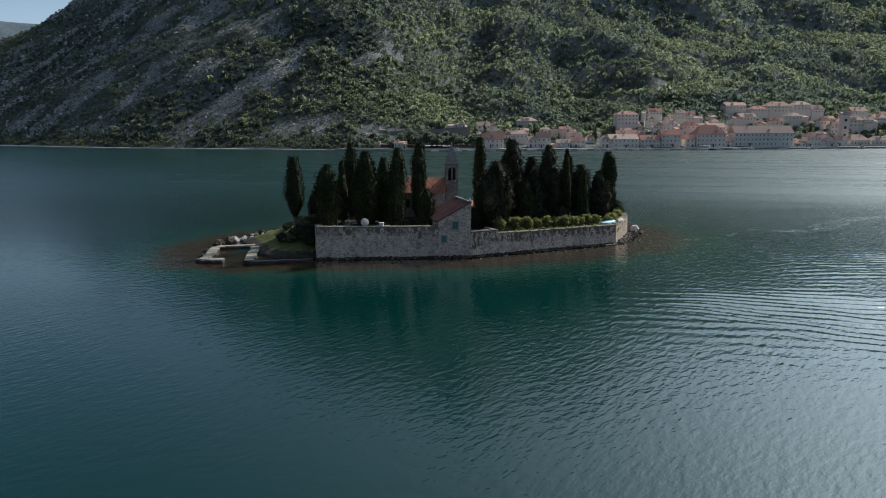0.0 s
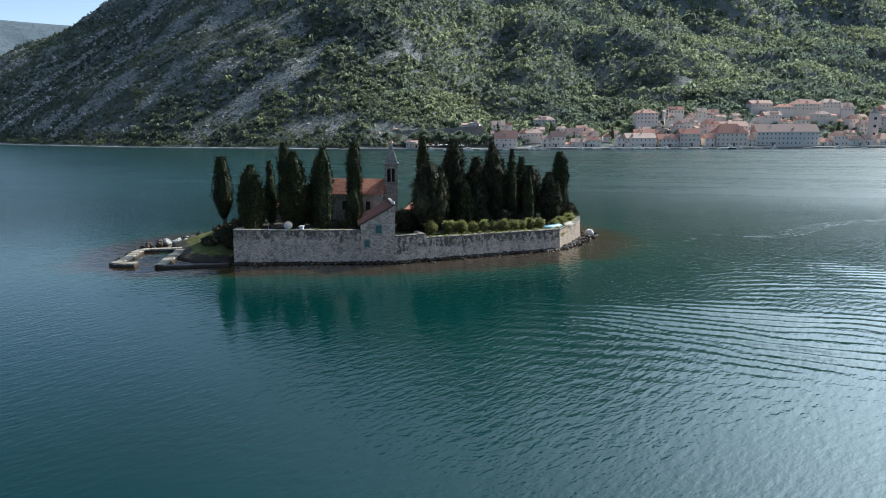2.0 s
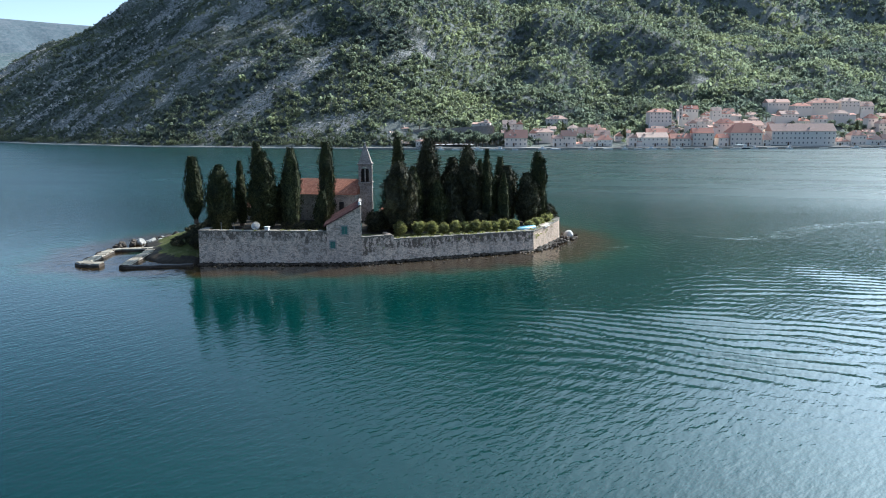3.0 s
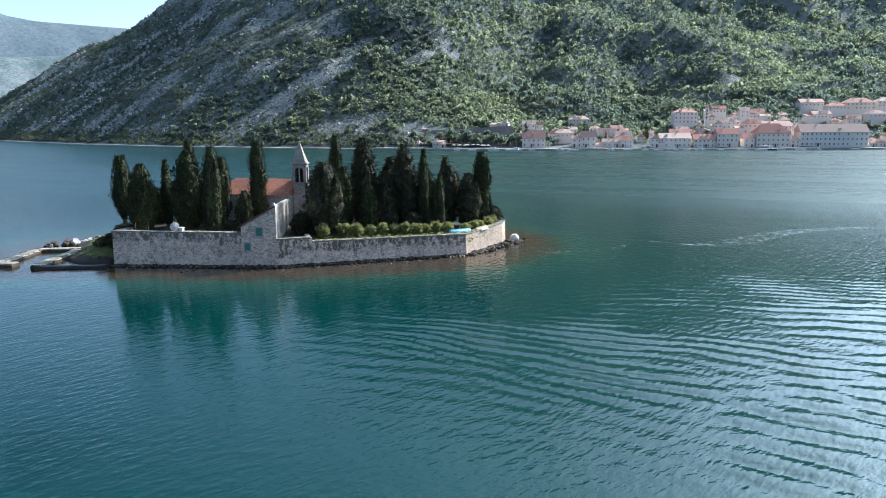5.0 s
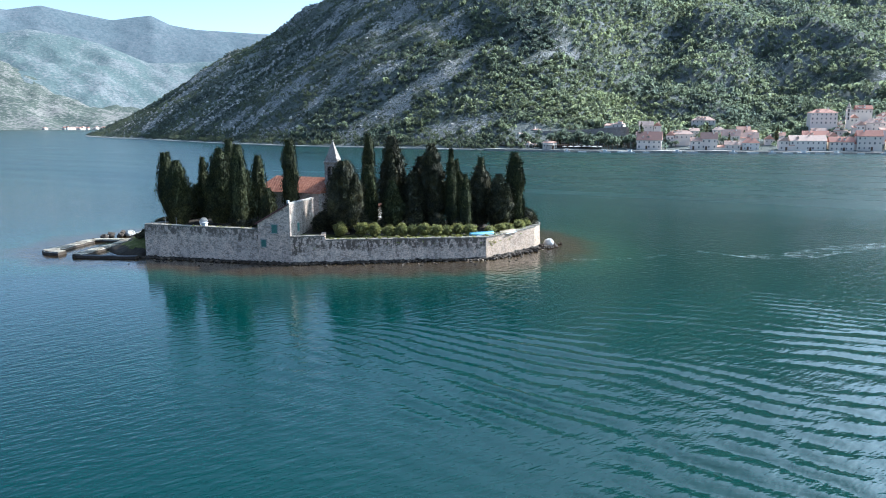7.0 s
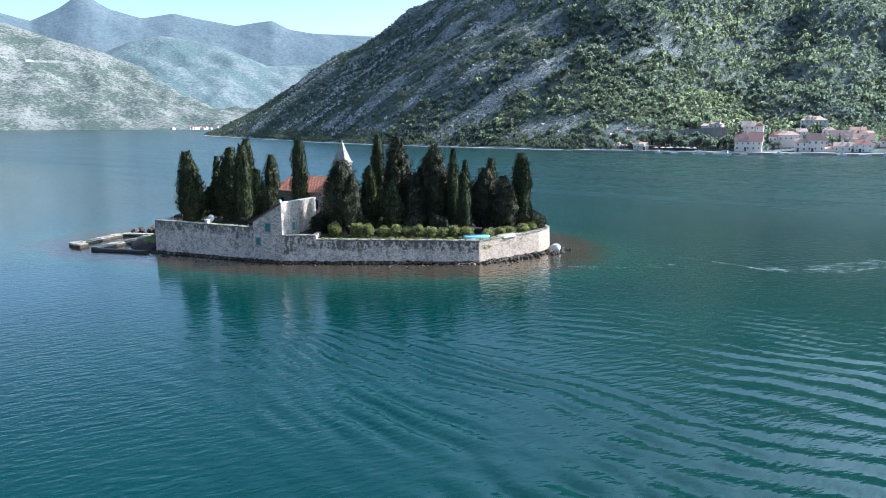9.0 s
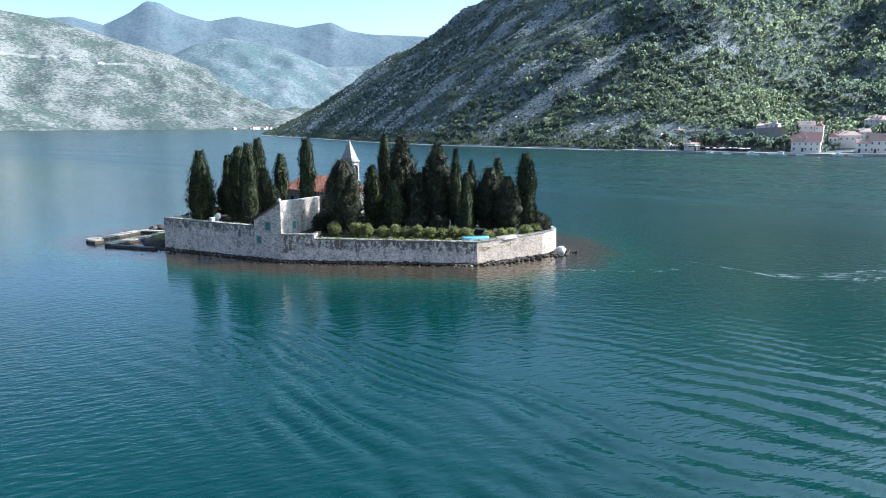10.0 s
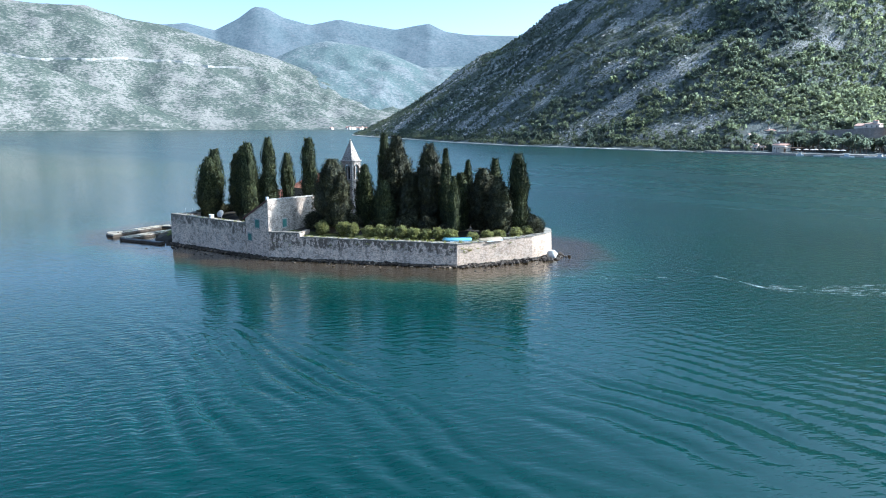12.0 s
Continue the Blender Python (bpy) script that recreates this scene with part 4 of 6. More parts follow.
def conifer(x, y, top, r, kind, seed, z0, clear=0.6, label="", mat="cypress", lump=0.3):
    """A cypress or pine: trunk with limbs, and a crown of many sprigs over an uneven dark core."""
    rng = random.Random(seed)
    h = top - z0
    tree = empty("cypress_tree" if mat == "cypress" else "conifer_tree", Matrix.Translation((x, y, z0)), label, "tree", "trees on the island")
    bm = bmesh.new()
    last = None
    sides = 8
    for i in range(7):
        t = i / 6
        rr = (0.05 + 0.12 * r + 0.012 * h) * (1 - 0.8 * t) * (1.35 if i == 0 else 1)
        ring = [bm.verts.new((rr * math.cos(2 * math.pi * a / sides) + 0.08 * math.sin(t * 5 + seed), rr * math.sin(2 * math.pi * a / sides), -0.3 + t * h * 0.8)) for a in range(sides)]
        if last:
            for a in range(sides):
                bm.faces.new((last[a], last[(a + 1) % sides], ring[(a + 1) % sides], ring[a]))
        last = ring
    for i in range(9):
        t = clear / h + 0.05 + 0.6 * i / 9
        a = rng.uniform(0, 6.28)
        p = Vector((0, 0, t * h))
        q = p + Vector((math.cos(a) * r * 0.6, math.sin(a) * r * 0.6, 0.5))
        s = 0.05
        v = [bm.verts.new(p + Vector(d) * s) for d in ((1, 0, 0), (0, 1, 0), (-1, 0, 0), (0, -1, 0))]
        e = bm.verts.new(q)
        for k in range(4):
            bm.faces.new((v[k], v[(k + 1) % 4], e))
    part("trunk", bm, M["bark"], tree, "grey-brown trunk")
    # leaders: broad trees carry several tops
    tops = [(0, 0, 1.0, 1.0)]
    if kind == "broad":
        for _ in range(5):
            a, d = rng.uniform(0, 6.28), rng.uniform(0.3, 0.55) * r
            tops.append((math.cos(a) * d, math.sin(a) * d, rng.uniform(0.62, 0.9), rng.uniform(0.5, 0.68)))
    elif kind in ("column", "drop") and r > 1.3 and lump > 0.1:
        for _ in range(3):
            a, d = rng.uniform(0, 6.28), rng.uniform(0.25, 0.42) * r
            tops.append((math.cos(a) * d, math.sin(a) * d, rng.uniform(0.7, 0.93), rng.uniform(0.5, 0.66)))
    V, F, o = [], [], 0
    sd = seed * 1.37
    loose = kind in ("broad", "cone")

    def skin(an, t, hh, rad):
        """Radius of the lobed crown surface at a turn and a height."""
        c, s_ = math.cos(an), math.sin(an)
        big = 1 + lump * 0.9 * noise.noise(Vector((c * 1.2 + sd, s_ * 1.2, t * hh * 0.55)))
        lobe = noise.noise(Vector((c * rad * 1.6 + sd, s_ * rad * 1.6, t * hh * (1.15 if loose else 0.7))))
        return crown_profile(kind, min(t, 0.99)) * rad * big * (1 + (0.30 if loose else 0.22) * lobe)

    for (ox, oy, hs, rs) in tops:
        hh = (h - clear) * hs
        rad = r * rs * (0.86 if len(tops) > 1 and hs == 1.0 else 1.0)
        lev, sd2 = 30, 18
        core = []
        for i in range(lev + 1):
            t = i / lev
            for a in range(sd2):
                an = 2 * math.pi * a / sd2
                rr = max(0.03, skin(an, t, hh, rad) * 0.77)
                core.append((ox * (0.6 + 0.4 * t) + rr * math.cos(an), oy * (0.6 + 0.4 * t) + rr * math.sin(an), clear + t * hh * 0.985))
        fs = []
        for i in range(lev):
            for a in range(sd2):
                b = (a + 1) % sd2
                fs += [(i * sd2 + a, i * sd2 + b, (i + 1) * sd2 + b), (i * sd2 + a, (i + 1) * sd2 + b, (i + 1) * sd2 + a)]
        V.append(np.array(core))
        F.append(np.array(fs) + o)
        o += len(core)
        count = int(hh * rad * 84)
        places, sizes, turns, highs = [], [], [], []
        for _ in range(count):
            t = rng.random() ** 0.92
            an = rng.uniform(0, 6.283)
            rr = skin(an, t, hh, rad) * rng.uniform(0.84, 1.0)
            places.append((ox * (0.6 + 0.4 * t) + rr * math.cos(an), oy * (0.6 + 0.4 * t) + rr * math.sin(an), clear + t * hh))
            s = rng.uniform(0.12, 0.24) * (0.8 if t > 0.85 else 1)
            sizes.append(s)
            highs.append(s * rng.uniform(0.9, 1.5))
            turns.append(an + rng.uniform(-0.6, 0.6))
        # sprays that stand out of the crown and give it its ragged edge
        for _ in range(int(hh * rad * (2.6 if loose else 0.8))):
            t = rng.uniform(0.04, 0.97)
            an = rng.uniform(0, 6.283)
            rr = skin(an, t, hh, rad) * rng.uniform(0.92, 1.04)
            c0 = (ox * (0.6 + 0.4 * t) + rr * math.cos(an), oy * (0.6 + 0.4 * t) + rr * math.sin(an), clear + t * hh)
            q = rng.uniform(0.2, 0.45) if loose else rng.uniform(0.12, 0.26)
            for _ in range(16):
                places.append((c0[0] + rng.gauss(0, q * 0.6), c0[1] + rng.gauss(0, q * 0.6), c0[2] + rng.gauss(0.05, q * (0.4 if loose else 0.9))))
                s = rng.uniform(0.10, 0.2)
                sizes.append(s)
                highs.append(s * rng.uniform(0.8, 1.5))
                turns.append(an + rng.uniform(-1.0, 1.0))
        v, f = scatter(SPREAD if mat == "pine" else UPRIGHT, np.array(places), sizes, turns, highs)
        V.append(v)
        F.append(f + o)
        o += len(v)
    crown = mesh_object("crown", np.vstack(V), np.vstack(F), M[mat], tree)
    return tree


TALL = "tall slender dark green cypress on the island"
BROAD = "broad dark conifer with several tops on the island"
THIN = "thin young cypress between larger trees"
conifer(-36.4, 96.6, 13.1, 1.62, "spindle", 1, 2.0, 2.2, "dark cypress standing alone with a bare trunk above the grass bank", lump=0.08)
conifer(-30.1, 92.8, 12.2, 2.25, "broad", 2, 3.3, 0.3, BROAD, lump=0.4)
conifer(-29.2, 96.6, 12.6, 0.95, "thin", 3, 3.4, 0.5, THIN)
conifer(-29.5, 102.2, 15.0, 1.35, "column", 4, 3.4, 0.4, TALL)
conifer(-25.6, 96.2, 13.9, 2.28, "broad", 5, 3.4, 0.2, BROAD)
conifer(-20.4, 94.2, 14.5, 1.5, "column", 6, 3.3, 0.2, "thick columnar cypress close behind the sea wall", lump=0.35)
conifer(-24.5, 102.6, 12.7, 1.15, "column", 7, 3.3, 0.3, TALL)
conifer(-16.6, 95.4, 8.8, 1.44, "broad", 8, 3.2, 0.1, "short bushy conifer beside the stone house")
conifer(-19.2, 103.2, 15.0, 1.3, "column", 9, 3.2, 0.3, TALL)
conifer(-7.2, 99.3, 12.5, 2.75, "broad", 10, 2.8, 0.9, "big dark conifer shading the stone house", "pine", 0.4)
conifer(-6.6, 104.1, 11.6, 1.6, "broad", 11, 2.8, 0.4, BROAD, "cypress", 0.4)
conifer(-10.7, 110.6, 15.6, 1.35, "column", 12, 2.8, 0.3, TALL)
conifer(-5.6, 108.7, 15.4, 2.52, "broad", 13, 2.7, 0.5, BROAD, "pine", 0.45)
conifer(-2.6, 111.5, 12.6, 2.28, "broad", 14, 2.7, 0.4, BROAD, "pine", 0.45)
conifer(0.1, 109.8, 14.4, 2.34, "broad", 15, 2.6, 0.4, BROAD, "pine", 0.45)
conifer(2.9, 110.1, 13.8, 0.95, "thin", 16, 2.6, 0.3, THIN)
conifer(3.5, 118.7, 12.3, 1.1, "column", 17, 2.6, 0.3, TALL)
conifer(0.7, 116.2, 12.0, 0.95, "thin", 18, 2.6, 0.3, THIN)
conifer(5.6, 109.0, 10.4, 1.0, "thin", 19, 2.6, 0.2, THIN)
conifer(5.2, 114.6, 11.2, 2.4, "broad", 20, 2.6, 0.4, BROAD, "pine", 0.4)
conifer(8.1, 114.4, 10.2, 2.16, "broad", 21, 2.5, 0.4, BROAD, "pine", 0.45)
conifer(9.6, 116.6, 13.2, 1.65, "column", 22, 2.5, 0.5, "thick cypress at the end of the island", "cypress", 0.35)
conifer(-23.2, 98.6, 10.8, 1.8, "broad", 23, 3.3, 0.2, BROAD)
conifer(-3.2, 104.6, 9.6, 1.6, "broad", 24, 2.7, 0.3, BROAD)
conifer(2.4, 113.2, 10.5, 2.04, "broad", 25, 2.6, 0.3, BROAD)
conifer(-2.0, 108.4, 10.6, 2.16, "broad", 27, 2.7, 0.2, BROAD, "pine", 0.4)
conifer(-9.0, 102.2, 8.6, 1.2, "broad", 28, 2.8, 0.1, BROAD, "pine", 0.4)
conifer(-33.2, 99.2, 8.4, 1.92, "broad", 26, 3.0, 0.1, BROAD)


def leaf_tuft(seed):
    """A loose spray of broad leaves: five blades."""
    rng = random.Random(seed)
    vs, fs = [], []
    for i in range(5):
        a = rng.uniform(0, 6.28)
        el = rng.uniform(-0.2, 1.2)
        d = Vector((math.cos(a) * math.cos(el), math.sin(a) * math.cos(el), math.sin(el)))
        s = d.orthogonal().normalized() * rng.uniform(0.18, 0.3)
        k = len(vs)
        for p in (Vector((0, 0, 0)), d * 0.6 + s, d * 1.15, d * 0.5 - s):
            vs.append(p[:])
        fs += [(k, k + 1, k + 2), (k, k + 2, k + 3)]
    return np.array(vs), np.array(fs)


SPRAYS = [leaf_tuft(i) for i in range(7)]


def bush(x, y, z, r, h, seed, mat="shrub", label="rounded olive-green garden shrub behind the sea wall", group="shrubs along the wall"):
    rng = random.Random(seed)
    root = empty("shrub", Matrix.Translation((x, y, z)), label, "shrub", group)
    bm = bmesh.new()
    for k in range(4):
        a = k * 1.6 + seed
        q = Vector((math.cos(a) * r * 0.4, math.sin(a) * r * 0.4, h * 0.55))
        v = [bm.verts.new((0.05 * dx, 0.05 * dy, -0.1)) for dx, dy in ((1, 0), (0, 1), (-1, 0), (0, -1))]
        e = [bm.verts.new(q + Vector((0.02 * dx, 0.02 * dy, 0))) for dx, dy in ((1, 0), (0, 1), (-1, 0), (0, -1))]
        for i in range(4):
            bm.faces.new((v[i], v[(i + 1) % 4], e[(i + 1) % 4], e[i]))
    part("stem", bm, M["bark"], root)
    vs, fs = blob(seed, 2, 0.3, 1.6)
    V = [vs * np.array((r * 0.75, r * 0.75, h * 0.40)) + (0, 0, h * 0.52)]
    F = [fs]
    places, sizes, turns = [], [], []
    for _ in range(int(330 * r * h)):
        d = Vector((rng.gauss(0, 1), rng.gauss(0, 1), rng.gauss(0, 0.9))).normalized()
        w = 1 + 0.4 * noise.noise(d * 1.7 + Vector((seed * 2.3, 0, 0)))
        k = rng.uniform(0.72, 1.0) * w
        places.append((d.x * r * k, d.y * r * k, h * 0.52 + d.z * h * 0.48 * k))
        sizes.append(rng.uniform(0.10, 0.20))
        turns.append(rng.uniform(0, 6.28))
    v, f = scatter(SPRAYS, np.array(places), sizes, turns)
    V.append(v)
    F.append(f + len(vs))
    mesh_object("crown", np.vstack(V), np.vstack(F), M[mat], root)
    return root


wn_ = (B - G).normalized()
wi_ = Vector((-wn_.y, wn_.x, 0))
wl_ = (B - G).length
rng = random.Random(5)
for i, s in enumerate((0.245, 0.36, 0.425, 0.505, 0.57, 0.63, 0.69, 0.755, 0.815, 0.875, 0.94)):
    p = G + wn_ * (s * wl_) + wi_ * rng.uniform(2.4, 3.2)
    bush(p.x, p.y, island_height(p.x, p.y) - 0.05, rng.uniform(0.75, 0.95), rng.uniform(1.5, 2.0), 40 + i)
for i, (s, off) in enumerate(((0.36, 7.0), (0.50, 7.4), (0.64, 7.0), (0.78, 6.6), (0.90, 6.2))):
    p = G + wn_ * (s * wl_) + wi_ * off
    bush(p.x, p.y, island_height(p.x, p.y) - 0.1, rng.uniform(1.0, 1.3), rng.uniform(1.8, 2.8), 140 + i, "pine", "dark evergreen bush in the shade under the trees", "bushes under the trees")
for i, (x, y) in enumerate(((9.4, 108.6), (10.0, 110.6), (10.2, 112.6), (11.2, 114.6), (11.3, 116.6), (10.9, 118.6), (9.2, 119.8))):
    bush(x, y, island_height(x, y) - 0.05, rng.uniform(0.75, 1.0), rng.uniform(1.2, 1.7), 60 + i)
for i, (x, y, r, h) in enumerate(((-31.8, 89.6, 1.1, 1.9), (-32.6, 91.6, 1.3, 2.3), (-33.9, 93.4, 1.2, 1.9), (-31.9, 93.2, 1.1, 2.0), (-34.6, 95.0, 0.9, 1.2), (-33.0, 97.2, 1.0, 1.4), (-33.4, 90.6, 1.1, 1.7), (-34.8, 92.2, 1.1, 1.6), (-35.8, 94.2, 1.0, 1.4), (-32.4, 95.2, 1.2, 2.0), (-36.0, 98.6, 0.8, 1.0), (-34.4, 98.2, 1.0, 1.5),
                                  (-36.4, 91.4, 0.9, 1.1), (-37.2, 93.0, 1.0, 1.3), (-37.8, 94.6, 0.8, 0.9), (-38.2, 97.6, 0.9, 1.1), (-35.0, 90.2, 0.9, 1.2), (-38.4, 99.4, 0.9, 1.0), (-36.6, 100.6, 1.0, 1.2), (-39.6, 101.2, 0.9, 0.9), (-37.4, 102.8, 1.0, 1.2))):
    k = 0.62 if x < -34 else 0.9
    bush(x, y, island_height(x, y) - 0.1, r * (0.8 if x < -34 else 1), h * k, 80 + i, "pine", "dark green bush on the bank beside the sea wall", "bushes on the bank")

for i in range(13):
    p = A.lerp(E1, 0.04 + 0.92 * i / 12) + Vector((-0.22, 0.97, 0)) * rng.uniform(3.2, 5.6)
    if math.hypot(p.x + 24.6, p.y - 91.8) < 3.2:
        continue
    bush(p.x, p.y, island_height(p.x, p.y) - 0.1, rng.uniform(0.8, 1.2), rng.uniform(1.0, 1.8), 200 + i, "pine", "dark evergreen undergrowth behind the high sea wall", "undergrowth behind the wall")

for i, (x, y, r, h) in enumerate(((-10.4, 98.2, 1.2, 2.4), (-9.6, 100.2, 1.3, 2.8), (-11.2, 100.6, 1.2, 2.6))):
    bush(x, y, island_height(x, y) - 0.1, r, h, 250 + i, "pine", "dark evergreen bush in the shade behind the stone house", "bushes under the trees")
bush(11.0, 118.0, island_height(11.0, 118.0) - 0.1, 1.5, 3.4, 240, "pine", "tall dark evergreen bush under the last cypress", "bushes under the trees")

# ---- small things on the walls ----
def dish():
    p = Vector((-24.6, 91.8, 0))
    d = empty("satellite_dish", Matrix.Translation((p.x, p.y, 3.2)) @ pose(0, 0, 0, 0, 0, 22), "white round satellite dish on a mast behind the wall", "satellite dish")
    bm = bmesh.new()
    last = None
    for k in range(7):
        r = 0.58 * k / 6
        z = 0.16 * (k / 6) ** 2
        if k == 0:
            c0 = bm.verts.new((0, 0, 0))
            continue
        ring = [bm.verts.new((r * math.cos(a * math.pi / 10), r * math.sin(a * math.pi / 10), z)) for a in range(20)]
        for a in range(20):
            b = (a + 1) % 20
            bm.faces.new((c0, ring[a], ring[b]) if last is None else (last[a], ring[a], ring[b], last[b]))
        last = ring
    bmesh.ops.solidify(bm, geom=bm.faces[:], thickness=0.03)
    s = part("reflector", bm, M["white"], d, smooth=True)
    s.matrix_local = pose(0, 0, 1.1, 62, 0, 0)
    part("mast", box_bm(-0.035, 0.035, 0.03, 0.1, -0.2, 1.1), M["grey_metal"], d, "grey steel mast")
    arm = part("feed_arm", box_bm(-0.02, 0.02, -0.02, 0.02, 0, 0.55), M["grey_metal"], d)
    arm.matrix_local = pose(0, 0, 0.72, 50, 0, 0)


dish()
p = A.lerp(E1, 0.53) + Vector((-0.1, 0.45, 0))
post = empty("chimney_post", Matrix.Translation((p.x, p.y, 4.1)), "short white masonry post on the sea wall", "post")
part("post", box_bm(-0.24, 0.24, -0.24, 0.24, -0.3, 0.55, bevel=0.03), M["white"], post)
part("cap", box_bm(-0.3, 0.3, -0.3, 0.3, 0.55, 0.65, bevel=0.02), M["white"], post)
for s in (0.27, 0.05, 0.17):
    p = A.lerp(E1, s) + Vector((-0.1, 0.5, 0))
    pole = empty("pole", Matrix.Translation((p.x, p.y, 4.1)), "thin grey metal pole on the sea wall", "pole", "poles on the wall")
    bm = bmesh.new()
    bmesh.ops.create_cone(bm, segments=8, radius1=0.03, radius2=0.02, depth=1.2 if s > 0.1 else 0.5, cap_ends=True)
    o_ = part("rod", bm, M["grey_metal"], pole)
    o_.location = (0, 0, 0.6 if s > 0.1 else 0.2)


def hull(name, m, length, beam, depth, material, label):
    """A small rowing boat lying keel up: rounded ribs from stem to transom with a gunwale."""
    root = empty(name, m, label, "boat")
    bm = bmesh.new()
    st = 14
    rows = []
    for i in range(st + 1):
        t = i / st
        w = beam / 2 * min(1, (t / 0.45) ** 0.6 + 0.03) * (1 - max(0, t - 0.6) * 0.55)
        d = depth * (0.75 + 0.25 * min(1, t / 0.3))
        rows.append([bm.verts.new(((t - 0.5) * length, w * math.cos(a * math.pi / 8), d * math.sin(a * math.pi / 8) ** 0.8)) for a in range(9)])
    for r, s in zip(rows[:-1], rows[1:]):
        for a in range(8):
            bm.faces.new((r[a], r[a + 1], s[a + 1], s[a]))
    bm.faces.new(rows[0][::-1])
    bm.faces.new(rows[-1])
    part("hull", bm, material, root, smooth=True)
    bm = bmesh.new()
    add_box(bm, -length * 0.48, length * 0.48, -0.03, 0.03, depth - 0.03, depth + 0.06)
    part("keel", bm, material, root)
    for sy in (-1, 1):
        bm = box_bm(-length * 0.25, length * 0.49, sy * beam * 0.49 - 0.03, sy * beam * 0.49 + 0.03, -0.05, 0.05)
        part("gunwale", bm, M["white"], root, "white gunwale")
    return root


bd = math.degrees(math.atan2(0.80, 0.6))
hull("rowing_boat", Matrix.Translation((9.1, 106.3, 2.9)) @ pose(0, 0, 0, 3, 0, bd), 3.5, 1.1, 0.32, M["blue_hull"], "sky blue rowing boat upturned on the wall corner")
# the second hull is a stand-in for a low pale stone heap
hull("pale_heap", Matrix.Translation((11.15, 109.9, 2.78)) @ pose(0, 0, 0, 0, 0, 78), 3.2, 1.2, 0.32, M["heap_stone"], "low pale stone heap beside the east wall, shaped as an upturned hull")

# ---- quays of the little harbour ----
n = Nodes("quay stone", 0.9, 0, 0.2)
tint_ = n.ramp(n.random(), (0.0, (0.6, 0.58, 0.55)), (1.0, (1.15, 1.12, 1.05)))
M["quay_stone"] = n.colour(n.mix(1.0, tint_, n.ramp(n.noise(1.8, 7, 0.75), (0.35, (0.20, 0.175, 0.14)), (0.5, (0.38, 0.345, 0.29)), (0.68, (0.55, 0.51, 0.44))), "MULTIPLY"))
n.bump(n.noise(7), 0.5, 0.05)
QUAY_SLAB = [slab_mesh(20 + i, M["quay_stone"]) for i in range(4)]


def quay(name, pts, w, top, label, mat="concrete", base=-0.8):
    bm = bmesh.new()
    rows = []
    pv = [Vector((*p, 0)) for p in pts]
    line = []
    for a, b in zip(pv[:-1], pv[1:]):
        m = max(1, int((b - a).length / 0.7))
        line += [a.lerp(b, i / m) for i in range(m)]
    line.append(pv[-1])
    for i, p in enumerate(line):
        d = (line[min(i + 1, len(line) - 1)] - line[max(i - 1, 0)]).normalized()
        nn = Vector((d.y, -d.x, 0))
        j = 0.1 * noise.noise(p * 0.8)
        t = top + 0.08 * noise.noise(p * 0.7 + Vector((9, 0, 0)))
        rows.append([bm.verts.new((p + nn * q).to_tuple()[:2] + (z,)) for q, z in ((w / 2 + 0.15 + j, base), (w / 2 + j, t - 0.08), (w / 2 - 0.1 + j, t), (-w / 2 + 0.1 + j, t), (-w / 2 + j, t - 0.08), (-w / 2 - 0.15 + j, base))])
    for r, s in zip(rows[:-1], rows[1:]):
        for a in range(6):
            b = (a + 1) % 6
            bm.faces.new((r[a], s[a], s[b], r[b]))
    bm.faces.new(rows[0])
    bm.faces.new(rows[-1][::-1])
    q = part(name, bm, M[mat])
    q.data.materials.append(M["dark_rock"])
    for poly in q.data.polygons:
        if poly.normal.z < 0.6:
            poly.material_index = 1
    if mat == "concrete":
        rng = random.Random(len(line))
        k = 0
        while k < len(line) - 1:
            a, b = line[k], line[min(k + rng.choice((1, 1, 2)), len(line) - 1)]
            d = b - a
            c = (a + b) / 2
            stone = new("paving_slab", QUAY_SLAB[rng.randrange(4)])
            stone.parent = q
            stone.matrix_local = Matrix.Translation((c.x, c.y, top + 0.02 + rng.uniform(-0.03, 0.03))) @ Matrix.Rotation(math.atan2(d.y, d.x), 4, "Z") @ Matrix.Diagonal((d.length - 0.04, w * rng.uniform(0.82, 1.0), 0.2, 1))
            k += max(1, line.index(b) - k)
    return tagged(q, label, "quay")


quay("stone_quay", [(-43.9, 83.4), (-44.9, 86.6), (-46.1, 90.0), (-46.4, 91.4), (-45.6, 92.3), (-43.8, 92.9), (-41.4, 93.9), (-39.6, 95.4)], 1.15, 0.36, "pale weathered stone quay round the little harbour")
quay("quay_head", [(-44.4, 83.0), (-43.4, 82.5), (-42.2, 82.4), (-41.1, 82.7)], 1.5, 0.4, "pale stone head of the outer quay")
quay("stone_quay", [(-37.5, 82.2), (-38.3, 84.6), (-39.4, 87.8), (-40.2, 90.4), (-41.0, 92.4)], 1.25, 0.38, "pale weathered stone inner quay")
quay("breakwater", [(-37.6, 82.3), (-29.9, 85.2)], 0.9, 0.34, "dark low weed-covered breakwater below the wall", "seaweed")

# ---- rocks ----
ROCKS = [blob(i, 2, 0.3, 1.3, (1, 0.85, 0.75)) for i in range(6)]


def boulder(x, y, z, r, mat, label, seed, group):
    vs, fs = ROCKS[seed % 6]
    rng = random.Random(seed)
    a = rng.uniform(0, 6.28)
    ca, sa = math.cos(a), math.sin(a)
    k = np.array([[ca, -sa, 0], [sa, ca, 0], [0, 0, 1]])
    ob = mesh_object("boulder", (vs * r * np.array((1, rng.uniform(0.7, 1), rng.uniform(0.75, 1.1)))) @ k.T, fs, M[mat])
    ob.location = (x, y, z)
    return tagged(ob, label, "boulder", group)


